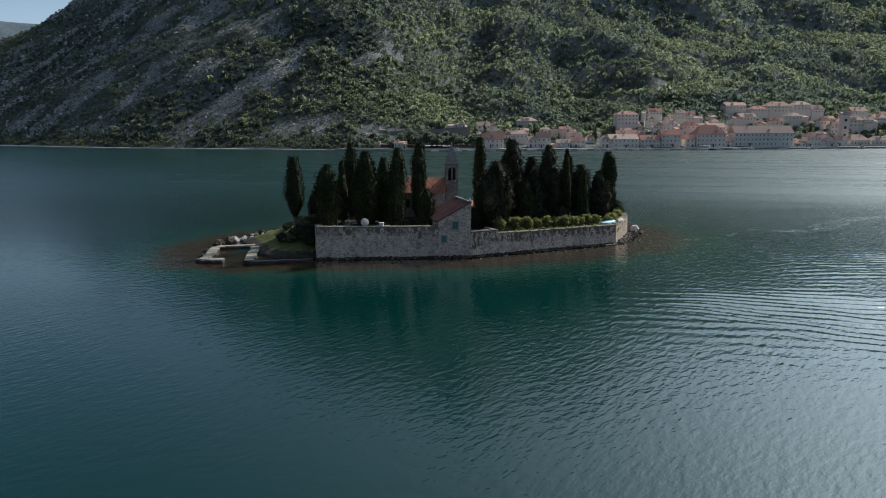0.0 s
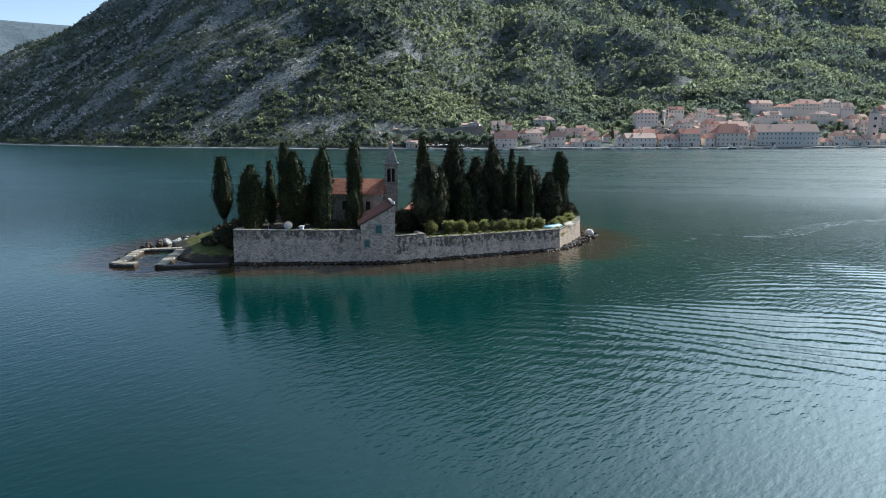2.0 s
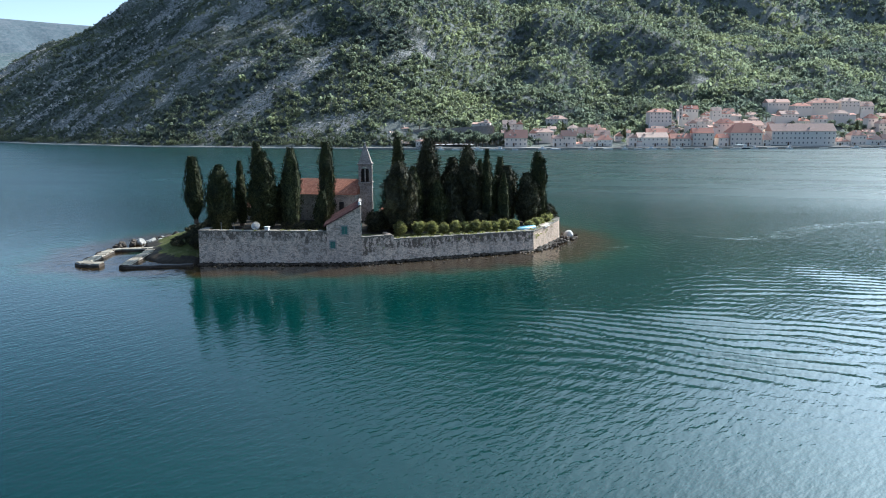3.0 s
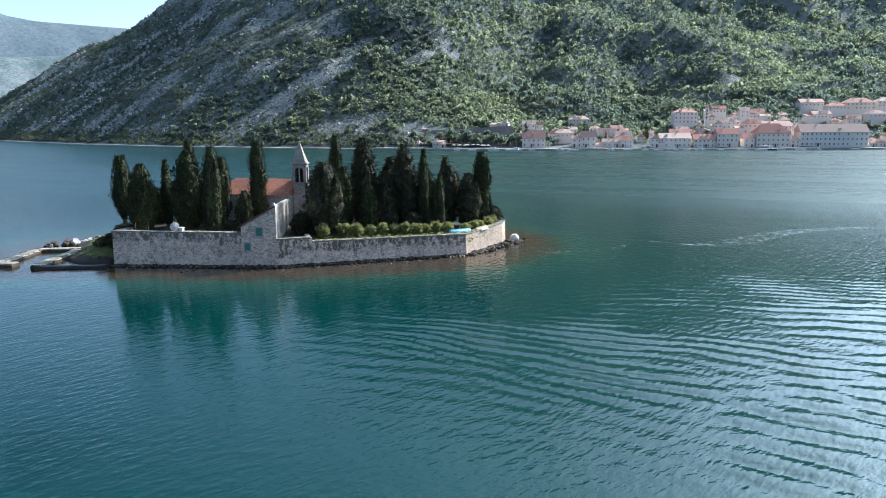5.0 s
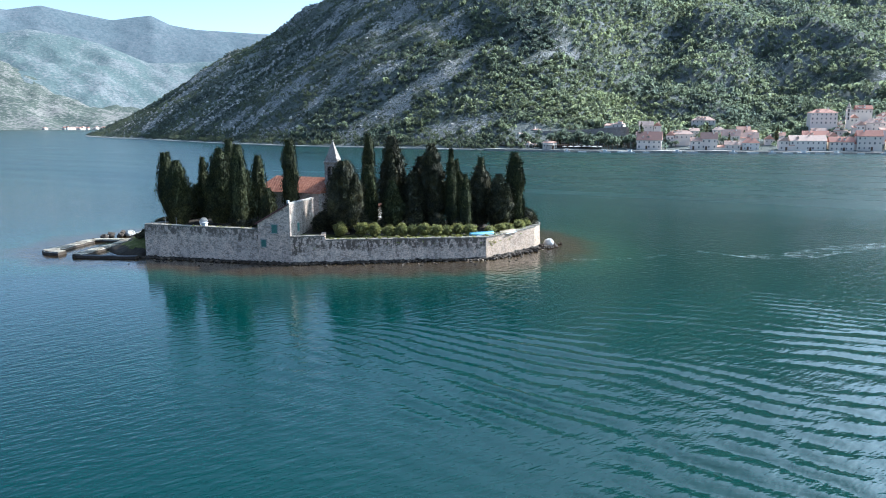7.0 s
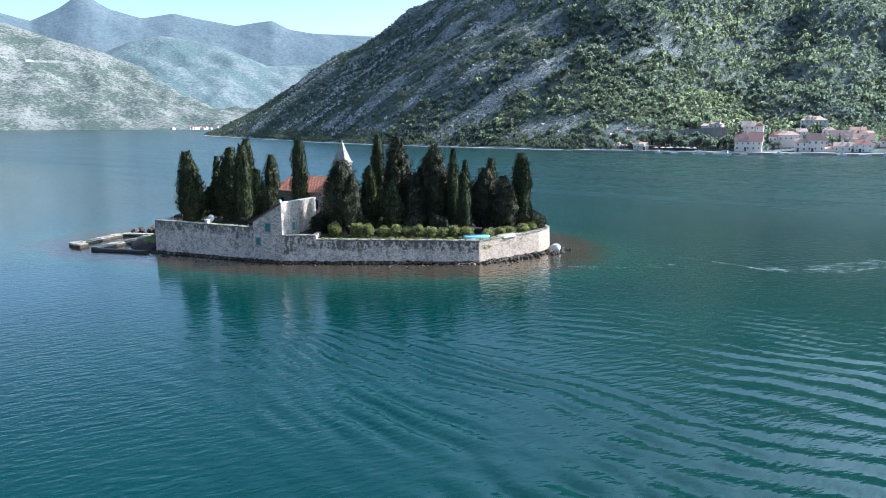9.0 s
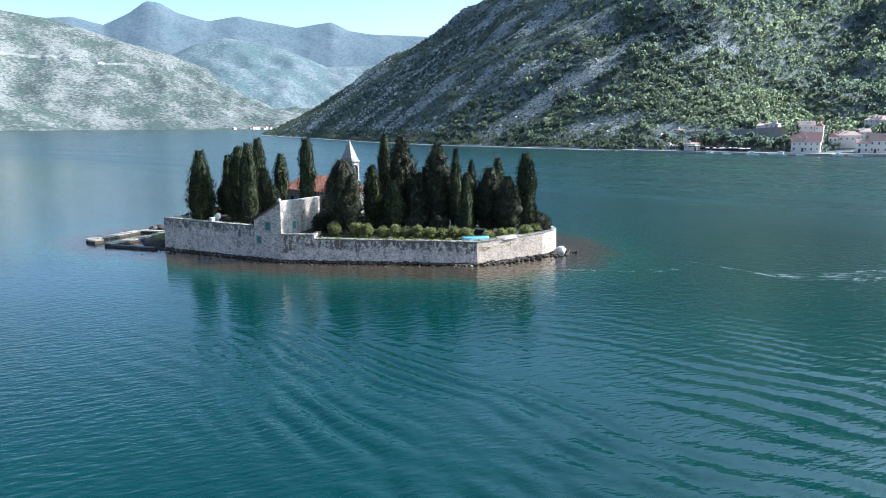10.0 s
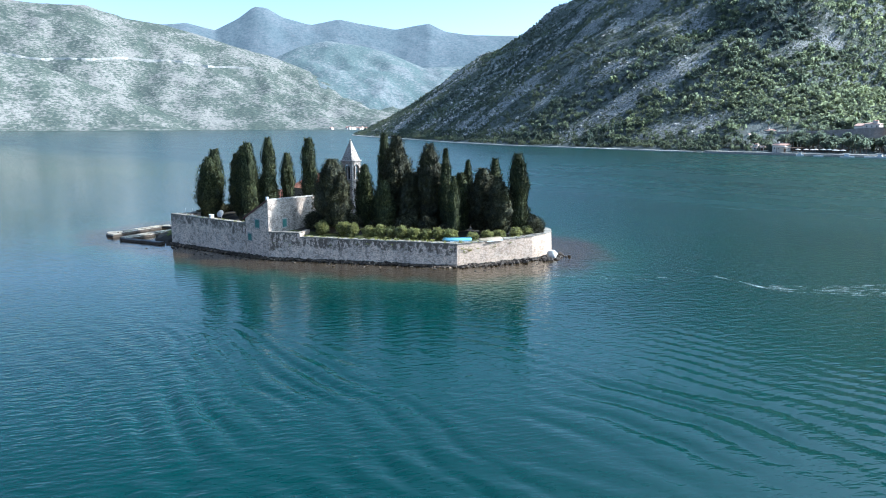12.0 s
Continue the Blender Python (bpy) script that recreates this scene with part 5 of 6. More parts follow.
rng = random.Random(11)
for i in range(34):
    t = i / 33
    x = -47.6 + 3.4 * t + rng.uniform(-0.9, 0.9)
    y = 94.0 + 12.5 * t + rng.uniform(-0.6, 0.6)
    boulder(x, y, 0.12 + rng.uniform(0, 0.3), rng.uniform(0.28, 0.72), "pale_rock" if rng.random() < 0.42 else "dark_rock", "weathered limestone boulder on the island's shore", i, "boulders on the west shore")
for i in range(12):
    t = i / 11
    boulder(-45.4 - 3.0 * t + rng.uniform(-0.4, 0.4), 84.4 + 9.0 * t + rng.uniform(-0.4, 0.4), 0.0, rng.uniform(0.25, 0.55), "dark_rock", "dark wet rock along the outer quay", 90 + i, "rocks along the outer quay")
vs, fs = blob(12, 3, 0.2, 1.5, (0.70, 0.62, 0.66))
white_rock = mesh_object("boulder", vs, fs, M["white_rock"], smooth=True)
white_rock.location = (14.4, 117.9, 0.38)
tagged(white_rock, "big white limestone boulder at the island's end", "boulder")
for i in range(16):
    boulder(14.2 + rng.gauss(0, 1.1), 118.6 + rng.gauss(0, 1.3), rng.uniform(0.0, 0.1), rng.uniform(0.2, 0.45), "dark_rock", "dark wet rock at the island's end", 130 + i, "rocks at the island's end")
for i in range(26):
    t = i / 25
    p = Vector((12.2, 107.5, 0)).lerp(Vector((14.2, 120.2, 0)), t)
    boulder(p.x + rng.uniform(-0.3, 0.9) + 0.5 * t, p.y, 0.02 + rng.uniform(0, 0.12), rng.uniform(0.16, 0.42), "dark_rock", "dark wet rock at the foot of the east wall", 50 + i, "rocks below the east wall")
# a belt of dark weedy stones at the foot of the walls, and loose ones further out on the shelf
n = Nodes("weedy shore stone", 0.7, 0, 0.35)
tint_ = n.ramp(n.island(), (0.0, (0.35, 0.33, 0.30)), (0.75, (1.0, 0.95, 0.9)), (0.93, (1.6, 1.5, 1.4)), (1.0, (4.2, 4.0, 3.7)))
M["shore_stone"] = n.colour(n.mix(1.0, tint_, n.ramp(n.noise(2.5, 6, 0.7), (0.35, (0.035, 0.026, 0.018)), (0.65, (0.085, 0.066, 0.048))), "MULTIPLY"))
n.bump(n.noise(9), 0.6, 0.05)
pl, sz, tn = [], [], []
for a, b, c in ((A, E1, 1.0), (E1, G, 1.0), (G, B, 1.0), (EAST[0], EAST[2], 1.2)):
    d = (b - a).normalized()
    out = Vector((d.y, -d.x, 0))
    for _ in range(int((b - a).length * 22)):
        p = a + d * rng.uniform(0, (b - a).length) + out * (0.1 + rng.uniform(0, 0.95) * c)
        size = rng.uniform(0.10, 0.30)
        pl.append((p.x, p.y, rng.uniform(-0.02, 0.22) * (1 - (p - a).dot(out) / 1.6)))
        sz.append(size)
        tn.append(rng.uniform(0, 6.28))
    for _ in range(int((b - a).length * 5)):
        p = a + d * rng.uniform(0, (b - a).length) + out * (1.0 + abs(rng.gauss(0, 1.3)) * c)
        pl.append((p.x, p.y, rng.uniform(-0.14, 0.0)))
        sz.append(rng.uniform(0.08, 0.24))
        tn.append(rng.uniform(0, 6.28))
v, f = scatter([blob(i, 1, 0.5, 1.2, (1, 0.9, 0.6)) for i in range(5)], np.array(pl), sz, tn)
tagged(mesh_object("shore_stones", v, f, M["shore_stone"]), "dark weedy stones in the shallows along the sea wall", "stones", kind="stuff")

# weeds rooted in the joints and along the crown of the sea wall
pl, sz, tn = [], [], []
for a, b, z0, z1, count in ((STEP, B, 2.86, 2.9, 70), (EAST[0], EAST[2], 2.7, 2.85, 60), (EAST[0], EAST[2], 1.6, 2.4, 14), (G, B, 1.7, 2.4, 10), (A, E1, 4.2, 4.2, 16)):
    d = (b - a).normalized()
    out = Vector((d.y, -d.x, 0))
    for _ in range(count):
        high = rng.uniform(z0, z1)
        c = a + d * rng.uniform(0.2, (b - a).length - 0.2) + out * (0.06 if z1 - z0 > 0.5 else rng.uniform(-0.75, -0.05))
        for _ in range(rng.randrange(4, 10)):
            pl.append((c.x + rng.gauss(0, 0.10), c.y + rng.gauss(0, 0.10), high + rng.gauss(0.02, 0.06)))
            sz.append(rng.uniform(0.08, 0.17))
            tn.append(rng.uniform(0, 6.28))
v, f = scatter(SPRAYS, np.array(pl), sz, tn)
tagged(mesh_object("wall_weeds", v, f, M["shrub"]), "tufts of dry green weeds rooted in the sea wall", "weeds", kind="stuff")


# ---- hillside growth ----
def lump(seed):
    """A ragged clump of foliage: a jagged many-sided shape."""
    rng = random.Random(seed)
    g = (1 + 5 ** 0.5) / 2
    vs = np.array([(0, a, b * g) for a in (-1, 1) for b in (-1, 1)] + [(a, b * g, 0) for a in (-1, 1) for b in (-1, 1)] + [(b * g, 0, a) for a in (-1, 1) for b in (-1, 1)]) / 1.9
    bm = bmesh.new()
    for v in vs:
        bm.verts.new(v)
    bmesh.ops.convex_hull(bm, input=bm.verts[:])
    bm.verts.index_update()
    vs = np.array([v.co[:] for v in bm.verts])
    fs = np.array([[v.index for v in f.verts] for f in bm.faces])
    bm.free()
    k = np.array([rng.uniform(0.5, 1.5) for _ in vs])
    return vs * k[:, None] * np.array((1, 1, 0.95)), fs


SHRUBS = [lump(i) for i in range(12)]


def canopy(seed, count):
    """A far tree top: a dome of ragged leaf sprays turned outwards, with gaps, over a knobbly outline."""
    rng = random.Random(seed)
    vs, fs = [], []
    knobs = [(Vector((rng.uniform(-0.5, 0.5), rng.uniform(-0.5, 0.5), rng.uniform(-0.25, 0.4))), rng.uniform(0.42, 0.66)) for _ in range(4)]
    for i in range(count):
        c, r = knobs[i % 4]
        d = Vector((rng.gauss(0, 1), rng.gauss(0, 1), abs(rng.gauss(0.25, 0.9)) - 0.3)).normalized()
        p = c + d * r * rng.uniform(0.8, 1.05)
        nrm = (d + Vector((rng.gauss(0, 0.3), rng.gauss(0, 0.3), rng.gauss(0, 0.3)))).normalized()
        u = nrm.orthogonal().normalized()
        w = nrm.cross(u)
        k, a0, size = len(vs), rng.uniform(0, 6.28), rng.uniform(0.20, 0.34)
        for m in range(4):
            a = a0 + m * 1.571 + rng.uniform(-0.4, 0.4)
            q = p + (u * math.cos(a) + w * math.sin(a)) * size * rng.uniform(0.6, 1.35)
            vs.append(q[:])
        fs += [(k, k + 1, k + 2), (k, k + 2, k + 3)]
    return np.array(vs), np.array(fs)


def shore_y(x):
    return float(np.interp(x, SH[3:, 0], SH[3:, 1]))


rng = random.Random(21)
# woods behind the village, crown against crown
wood, wsz, wtn, whg = [], [], [], []
for near, far_, gap in ((14, 170, 4.3), (170, 480, 5.3), (480, 980, 8.8)):
    for gx_ in np.arange(-330, 560, gap):
        for d in np.arange(near, far_, gap):
            x, d2 = gx_ + rng.uniform(-0.45, 0.45) * gap, d + rng.uniform(-0.45, 0.45) * gap
            y = shore_y(x) + d2 * 1.06
            z = ground_at(x, y)
            if (x - 40) > 0.78 * (y - 28) or z > 45 + 0.27 * math.hypot(x - 40, y - 28) or z < 0.5:
                continue
            if rng.random() > max(np.interp(x, [-330, -230, -140], [0.12, 0.5, 0.95]), np.interp(d2, [40, 75], [0.75, 0])) * (1 if d2 > 40 or x < -60 else 0.5):
                continue
            if -60 < x < 300 and d2 < (120 if x > 60 else 62) and rng.random() < 0.72:
                continue
            if ground_at(x, y, scree_at) > 0.46 or (-134 < x < -50 and d2 < 42):
                continue
            s = (1.5 if rng.random() < 0.12 else 1) * rng.uniform(0.46, 0.80) * gap * (0.85 if d2 < 60 else 1)
            wood.append((x, y, z + s * 0.55))
            wsz.append(s)
            whg.append(s * rng.uniform(0.8, 1.3))
            wtn.append(rng.uniform(0, 6.28))
near = np.array([p[1] - shore_y(p[0]) < 185 for p in wood])
both_v, both_f, o = [], [], 0
for pick, count in ((near, 36), (~near, 22)):
    v, f = scatter([canopy(i, count) for i in range(14)], np.array(wood)[pick], np.array(wsz)[pick], np.array(wtn)[pick], np.array(whg)[pick])
    both_v.append(v)
    both_f.append(f + o)
    o += len(v)
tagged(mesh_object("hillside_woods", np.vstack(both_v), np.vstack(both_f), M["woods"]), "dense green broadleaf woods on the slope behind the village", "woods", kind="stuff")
pl, sz, tn, hg = [], [], [], []
tries = 0
while len(pl) < 20500 and tries < 300000:
    tries += 1
    x = rng.uniform(-990, -60)
    d = rng.uniform(4, 430)
    y = shore_y(x) + d * 1.06
    far = math.hypot(x - 40, y - 28)
    z = ground_at(x, y)
    if z > 40 + 0.17 * far or z < 0.4:
        continue
    if x > -150 and (rng.random() < 0.6 or (x > -134 and d < 42)):
        continue
    bare = ground_at(x, y, scree_at) + rng.uniform(-0.25, 0.25)
    if bare > 0.5 and rng.random() < 0.6:
        continue
    s = rng.uniform(1.0, 2.3) * (1.5 if rng.random() < 0.2 else 1)
    if bare > 0.45:
        s *= 0.75
    pl.append((x, y, z + s * 0.35))
    sz.append(s)
    hg.append(s * rng.uniform(0.8, 1.35))
    tn.append(rng.uniform(0, 6.28))
# a ragged row of taller trees between the coast road and the water
for _ in range(900):
    x = rng.uniform(-640, -104)
    y = shore_y(x) + rng.uniform(4, 22)
    s = rng.uniform(1.1, 2.6)
    pl.append((x, y, ground_at(x, y) + s * 0.6))
    sz.append(s)
    hg.append(s * rng.uniform(0.9, 1.5))
    tn.append(rng.uniform(0, 6.28))
v, f = scatter([canopy(60 + i, 16) for i in range(16)], np.array(pl), sz, tn, hg)
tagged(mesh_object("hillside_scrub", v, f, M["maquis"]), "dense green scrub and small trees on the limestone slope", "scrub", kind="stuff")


# pale outcrops and blocks lying on the scree
pl, sz, tn, hg = [], [], [], []
while len(pl) < 3600:
    x, d = rng.uniform(-850, -110), rng.uniform(14, 400)
    y = shore_y(x) + d * 1.06
    z = ground_at(x, y)
    if z > 40 + 0.18 * math.hypot(x - 40, y - 28) or ground_at(x, y, scree_at) + rng.uniform(-0.2, 0.2) < 0.46:
        tries += 1
        if tries > 400000:
            break
        continue
    s = (0.35 + 1.3 * rng.random() ** 2.5) * (1.35 if x < -330 else 1)
    pl.append((x, y, z))
    sz.append(s)
    hg.append(s * rng.uniform(0.6, 1.3))
    tn.append(rng.uniform(0, 6.28))
v, f = scatter(SHRUBS, np.array(pl), sz, tn, hg)
tagged(mesh_object("hillside_rocks", v, f, M["pale_rock"]), "pale limestone blocks lying on the scree slope", "rocks", kind="stuff")


# ---- coast road and quays ----
def coast_strip(name, x0, x1, off0, off1, z0, z1, material, label, category, thick=1.5):
    xs = np.arange(x0, x1, 8.0)
    verts, faces = [], []
    for x in xs:
        y = np.interp(x, SH[3:, 0], SH[3:, 1])
        for o, z in ((off0, z0), (off0 + 0.2, z1), (off1, z1 + 0.1), (off1, z0)):
            verts.append((x, y + o, z + (0.25 * noise.noise(Vector((x * 0.05, o, 0))) if z == z1 else 0)))
    for i in range(len(xs) - 1):
        for a in range(4):
            b = (a + 1) % 4
            faces.append((i * 4 + a, (i + 1) * 4 + a, (i + 1) * 4 + b, i * 4 + b))
    return tagged(mesh_object(name, verts, faces, material), label, category, kind="structure")


# road wall takes a dark colour for the plants and shade along it
coast_strip("road_wall", -420, -60, 12, 19, 1.0, 3.3, M["dark_rock"], "stone retaining wall of the coast road, darkened for growth and shade", "road")
coast_strip("pavement_quay", -140, 330, -2.5, 9, -1.0, 1.15, M["concrete"], "stone quay along the village waterfront", "quay")
coast_strip("trim_beach", -900, -140, -1.5, 2.5, -0.6, 0.55, M["pale_rock"], "strip of pale stones along the waterline", "beach")
# the upper road climbs behind the shore on a retaining wall with a low parapet
rv, rf = [], []
xs = np.arange(-142, -56, 4.0)
for x in xs:
    y = float(np.interp(x, SH[3:, 0], SH[3:, 1])) + 34
    top = float(np.interp(x, (-142, -129, -83, -67, -42), (10.0, 10.6, 12.6, 13.8, 15.0)))
    for o, z in ((0, min(top - 4.5, float(ground_at(x, y)) - 1.0)), (0.3, top + 0.7), (0.8, top + 0.7), (0.8, top), (7.0, top + 0.1), (7.0, top - 4.5)):
        rv.append((x, y + o, z + (0 if z < top - 4 else 0.12 * noise.noise(Vector((x * 0.3, o, 0))))))
for i in range(len(xs) - 1):
    rf += [(i * 6 + a, (i + 1) * 6 + a, (i + 1) * 6 + (a + 1) % 6, i * 6 + (a + 1) % 6) for a in range(6)]
tagged(mesh_object("wall_upper_road", rv, rf, M["tower_stone"]), "pale retaining wall of the climbing upper road", "wall", kind="structure")

# ---- the village ----
n = Nodes("village stone walls", 0.9, 0, 0.2)
tone = n.ramp(n.random(), (0.0, (0.78, 0.70, 0.61)), (0.35, (0.86, 0.80, 0.72)), (0.65, (0.86, 0.75, 0.66)), (1.0, (0.90, 0.86, 0.80)))
M["village"] = n.colour(n.mix(n.math("MULTIPLY", n.noise(0.5, 6, 0.7), 0.2), tone, (0.55, 0.52, 0.48)))
n = Nodes("village roof tiles", 0.9, 0, 0.2)
tone = n.ramp(n.random(), (0.0, (0.60, 0.27, 0.20)), (0.5, (0.66, 0.40, 0.31)), (1.0, (0.70, 0.54, 0.45)))
M["village_roof"] = n.colour(n.mix(n.math("MULTIPLY", n.noise(0.8, 6, 0.7), 0.6), tone, (0.28, 0.16, 0.12)))
M["door_wood"] = plain("dark door wood", (0.12, 0.075, 0.05), 0.7, 3)
M["pane"] = plain("dark glass", (0.12, 0.13, 0.14), 0.15, 2, 0.1, 0, 0.5, 0.0)

bm = bmesh.new()
add_box(bm, -0.6, 0.6, -0.05, 0.12, -0.85, -0.7)
add_box(bm, -0.6, 0.6, -0.05, 0.12, 0.7, 0.85)
add_box(bm, -0.6, -0.45, -0.05, 0.12, -0.7, 0.7)
add_box(bm, 0.45, 0.6, -0.05, 0.12, -0.7, 0.7)
WINDOW = bpy.data.meshes.new("window")
bm.to_mesh(WINDOW)
bm.free()
WINDOW.materials.append(M["cut_stone"])
bm = box_bm(-0.45, 0.45, -0.01, 0.03, -0.7, 0.7)
PANE = bpy.data.meshes.new("pane")
bm.to_mesh(PANE)
bm.free()
PANE.materials.append(M["pane"])


def village_house(x, y, z, w, h, rise, seed):
    """A stone house of the waterfront: walls, hipped or gabled tile roof, rows of windows, a door, some chimneys."""
    rng = random.Random(seed * 7 + 1)
    slope = math.degrees(math.atan2(np.interp(x + 5, SH[3:, 0], SH[3:, 1]) - np.interp(x - 5, SH[3:, 0], SH[3:, 1]), 10))
    tone = rng.choice(("pale", "grey", "cream"))
    size = "long three-storey" if w > 30 else "tall" if h > 6.5 else "small"
    root = empty("village_house", Matrix.Translation((x, y, z)) @ pose(0, 0, 0, 0, 0, slope * 0.7 + rng.uniform(-5, 5)), f"{size} {tone} stone house with faded red roof", "house", "village houses")
    dep = min(max(w * 0.75, 6.5), 13)
    part("wall", prism(bmesh.new(), [(-w / 2, 0), (w / 2, 0), (w / 2, dep), (-w / 2, dep)], -5, h), M["village"], root)
    bm = bmesh.new()
    e = 0.35
    hip = w > dep * 0.9 and rng.random() < 0.6
    if w >= dep * 0.85:
        k = dep * 0.4 if hip else -0.05
        pts = [(-w / 2 - e, -e, h - 0.1), (w / 2 + e, -e, h - 0.1), (w / 2 + e, dep + e, h - 0.1), (-w / 2 - e, dep + e, h - 0.1), (-w / 2 - e + k, dep / 2, h + rise), (w / 2 + e - k, dep / 2, h + rise)]
        fs = ((0, 1, 5, 4), (2, 3, 4, 5), (3, 0, 4), (1, 2, 5), (3, 2, 1, 0))
    else:
        pts = [(-w / 2 - e, -e, h - 0.1), (w / 2 + e, -e, h - 0.1), (w / 2 + e, dep + e, h - 0.1), (-w / 2 - e, dep + e, h - 0.1), (0, -e, h + rise), (0, dep + e, h + rise)]
        fs = ((1, 2, 5, 4), (3, 0, 4, 5), (0, 1, 4), (2, 3, 5), (3, 2, 1, 0))
    vs = [bm.verts.new(p) for p in pts]
    for f_ in fs:
        bm.faces.new([vs[i] for i in f_])
    part("roof", bm, M["village_roof"], root, "faded red clay tile roof")
    storeys = max(1, round(h / 2.9))
    cols = max(2, round(w / 2.7))
    for s in range(storeys):
        for c_ in range(cols):
            px = -w / 2 + (c_ + 0.5) * w / cols
            pz = (s + 0.55) * h / storeys
            if rng.random() < 0.06:
                continue
            wn2 = new("window", WINDOW)
            wn2.parent = root
            k = min(1.0, h / storeys / 2.6) * rng.uniform(0.55, 0.78)
            wn2.matrix_local = Matrix.Translation((px, 0, pz)) @ Matrix.Diagonal((k, 1, k, 1))
            pn = new("pane", PANE)
            pn.parent = wn2
    part("cornice", box_bm(-w / 2 - 0.12, w / 2 + 0.12, -0.14, 0.1, h - 0.32, h - 0.12), M["cut_stone"], root)
    door_x = -w / 2 + (rng.randrange(cols) + 0.5) * w / cols + (0.5 * w / cols if cols > 2 else 0)
    if z < 3:
        part("door", box_bm(door_x - 0.55, door_x + 0.55, -0.06, 0.06, 0.0, 2.1), M["door_wood"], root, "dark wooden door")
    if w >= dep * 0.85 and w > 7:
        for k in range(rng.choice((0, 1, 1, 2, 3))):
            dx = rng.uniform(-0.3, 0.3) * w
            bm = box_bm(dx - 0.6, dx + 0.6, dep * 0.14, dep * 0.4, h + rise * 0.2, h + rise * 0.2 + 1.25)
            dm = part("dormer", bm, M["village"], root)
            bm = bmesh.new()
            top_ = h + rise * 0.2 + 1.25
            q = [bm.verts.new(p) for p in ((dx - 0.75, dep * 0.12, top_), (dx + 0.75, dep * 0.12, top_), (dx, dep * 0.12, top_ + 0.55), (dx - 0.75, dep * 0.42, top_), (dx + 0.75, dep * 0.42, top_), (dx, dep * 0.42, top_ + 0.55))]
            for f_ in ((0, 1, 2), (5, 4, 3), (0, 2, 5, 3), (2, 1, 4, 5), (1, 0, 3, 4)):
                bm.faces.new([q[i] for i in f_])
            part("dormer_roof", bm, M["village_roof"], dm)
    if w < 16 and rng.random() < 0.5:
        side_ = rng.choice((-1, 1))
        ww, hh_ = w * rng.uniform(0.35, 0.6), h * rng.uniform(0.45, 0.75)
        x0_ = side_ * w / 2 - (ww if side_ < 0 else 0)
        f0 = rng.uniform(-1.5, 1.5)
        wing_ = part("annex", box_bm(x0_, x0_ + ww, f0, dep * 0.7, -5, hh_), M["village"], root, "lower annex of the house")
        bm = bmesh.new()
        slab(bm, [(x0_ - 0.25, f0 - 0.3, hh_ + 0.1), (x0_ + ww + 0.25, f0 - 0.3, hh_ + 0.1), (x0_ + ww + 0.25, dep * 0.7, hh_ + 1.3), (x0_ - 0.25, dep * 0.7, hh_ + 1.3)], 0.25)
        part("annex_roof", bm, M["village_roof"], wing_)
    bm = box_bm(-0.35, 0.35, -0.3, 0.3, 0, 1.3)
    add_box(bm, -0.45, 0.45, -0.4, 0.4, 1.3, 1.45)
    ch = part("chimney", bm, M["village"], root)
    ch.location = (rng.uniform(-0.3, 0.3) * w, dep * 0.4, h + rise * 0.62)
    return root


village_house(-115.7, 456.5, 1.2, 10.5, 2.4, 0.9, 0)
village_house(-127.4, 474.8, 4.3, 11.1, 4.6, 1.9, 1)
village_house(-39.6, 463.5, 1.7, 14.3, 5.4, 5.1, 2)
village_house(-49.1, 500.0, 7.1, 8.8, 8.6, 2.7, 3)
village_house(-42.4, 502.5, 9.0, 4.6, 6.6, 2.0, 4)
village_house(-21.1, 557.3, 14.1, 15.8, 5.1, 2.6, 5)
village_house(-31.3, 486.5, 5.5, 4.5, 4.2, 2.3, 6)
village_house(-23.4, 489.4, 6.2, 11.3, 4.2, 2.3, 7)
village_house(-13.8, 472.9, 1.5, 6.2, 5.1, 2.2, 8)
village_house(-6.9, 475.5, 1.4, 9.2, 6.6, 3.7, 9)
village_house(3.0, 498.3, 6.4, 10.4, 3.1, 3.8, 10)
village_house(6.1, 479.1, 1.3, 9.3, 3.3, 2.2, 11)
village_house(13.4, 500.3, 5.2, 10.4, 2.7, 3.5, 12)
village_house(15.7, 480.7, 1.3, 9.3, 4.4, 2.6, 13)
village_house(24.5, 502.2, 4.4, 5.4, 3.1, 2.3, 14)
village_house(33.3, 483.8, 1.3, 5.2, 5.6, 2.2, 15)
village_house(45.7, 485.9, 1.2, 18.9, 5.9, 3.0, 16)
village_house(49.4, 506.6, 6.7, 13.9, 2.7, 3.1, 17)
village_house(53.5, 549.3, 15.8, 15.8, 7.9, 2.5, 18)
village_house(62.8, 488.9, 1.2, 12.3, 5.2, 3.0, 19)
village_house(58.7, 508.2, 7.1, 4.6, 2.3, 2.3, 20)
village_house(70.7, 552.3, 16.6, 4.6, 3.7, 2.1, 21)
village_house(77.4, 579.0, 22.6, 9.7, 3.5, 2.6, 22)
village_house(73.6, 530.8, 11.8, 4.8, 4.0, 2.4, 23)
village_house(81.9, 533.3, 12.2, 11.1, 4.8, 2.8, 24)
village_house(76.6, 491.9, 1.6, 12.5, 8.1, 3.3, 25)
village_house(92.7, 558.9, 19.9, 6.5, 4.6, 2.5, 26)
village_house(98.2, 560.7, 18.2, 9.5, 4.2, 2.5, 27)
village_house(93.3, 517.1, 8.9, 10.8, 6.9, 3.1, 28)
village_house(89.6, 495.9, 1.1, 6.5, 5.6, 2.6, 29)
village_house(103.8, 500.6, 1.4, 20.2, 8.5, 6.0, 30)
village_house(109.2, 522.4, 8.9, 17.8, 5.4, 3.1, 31)
village_house(117.2, 505.1, 1.0, 5.9, 4.4, 3.8, 32)
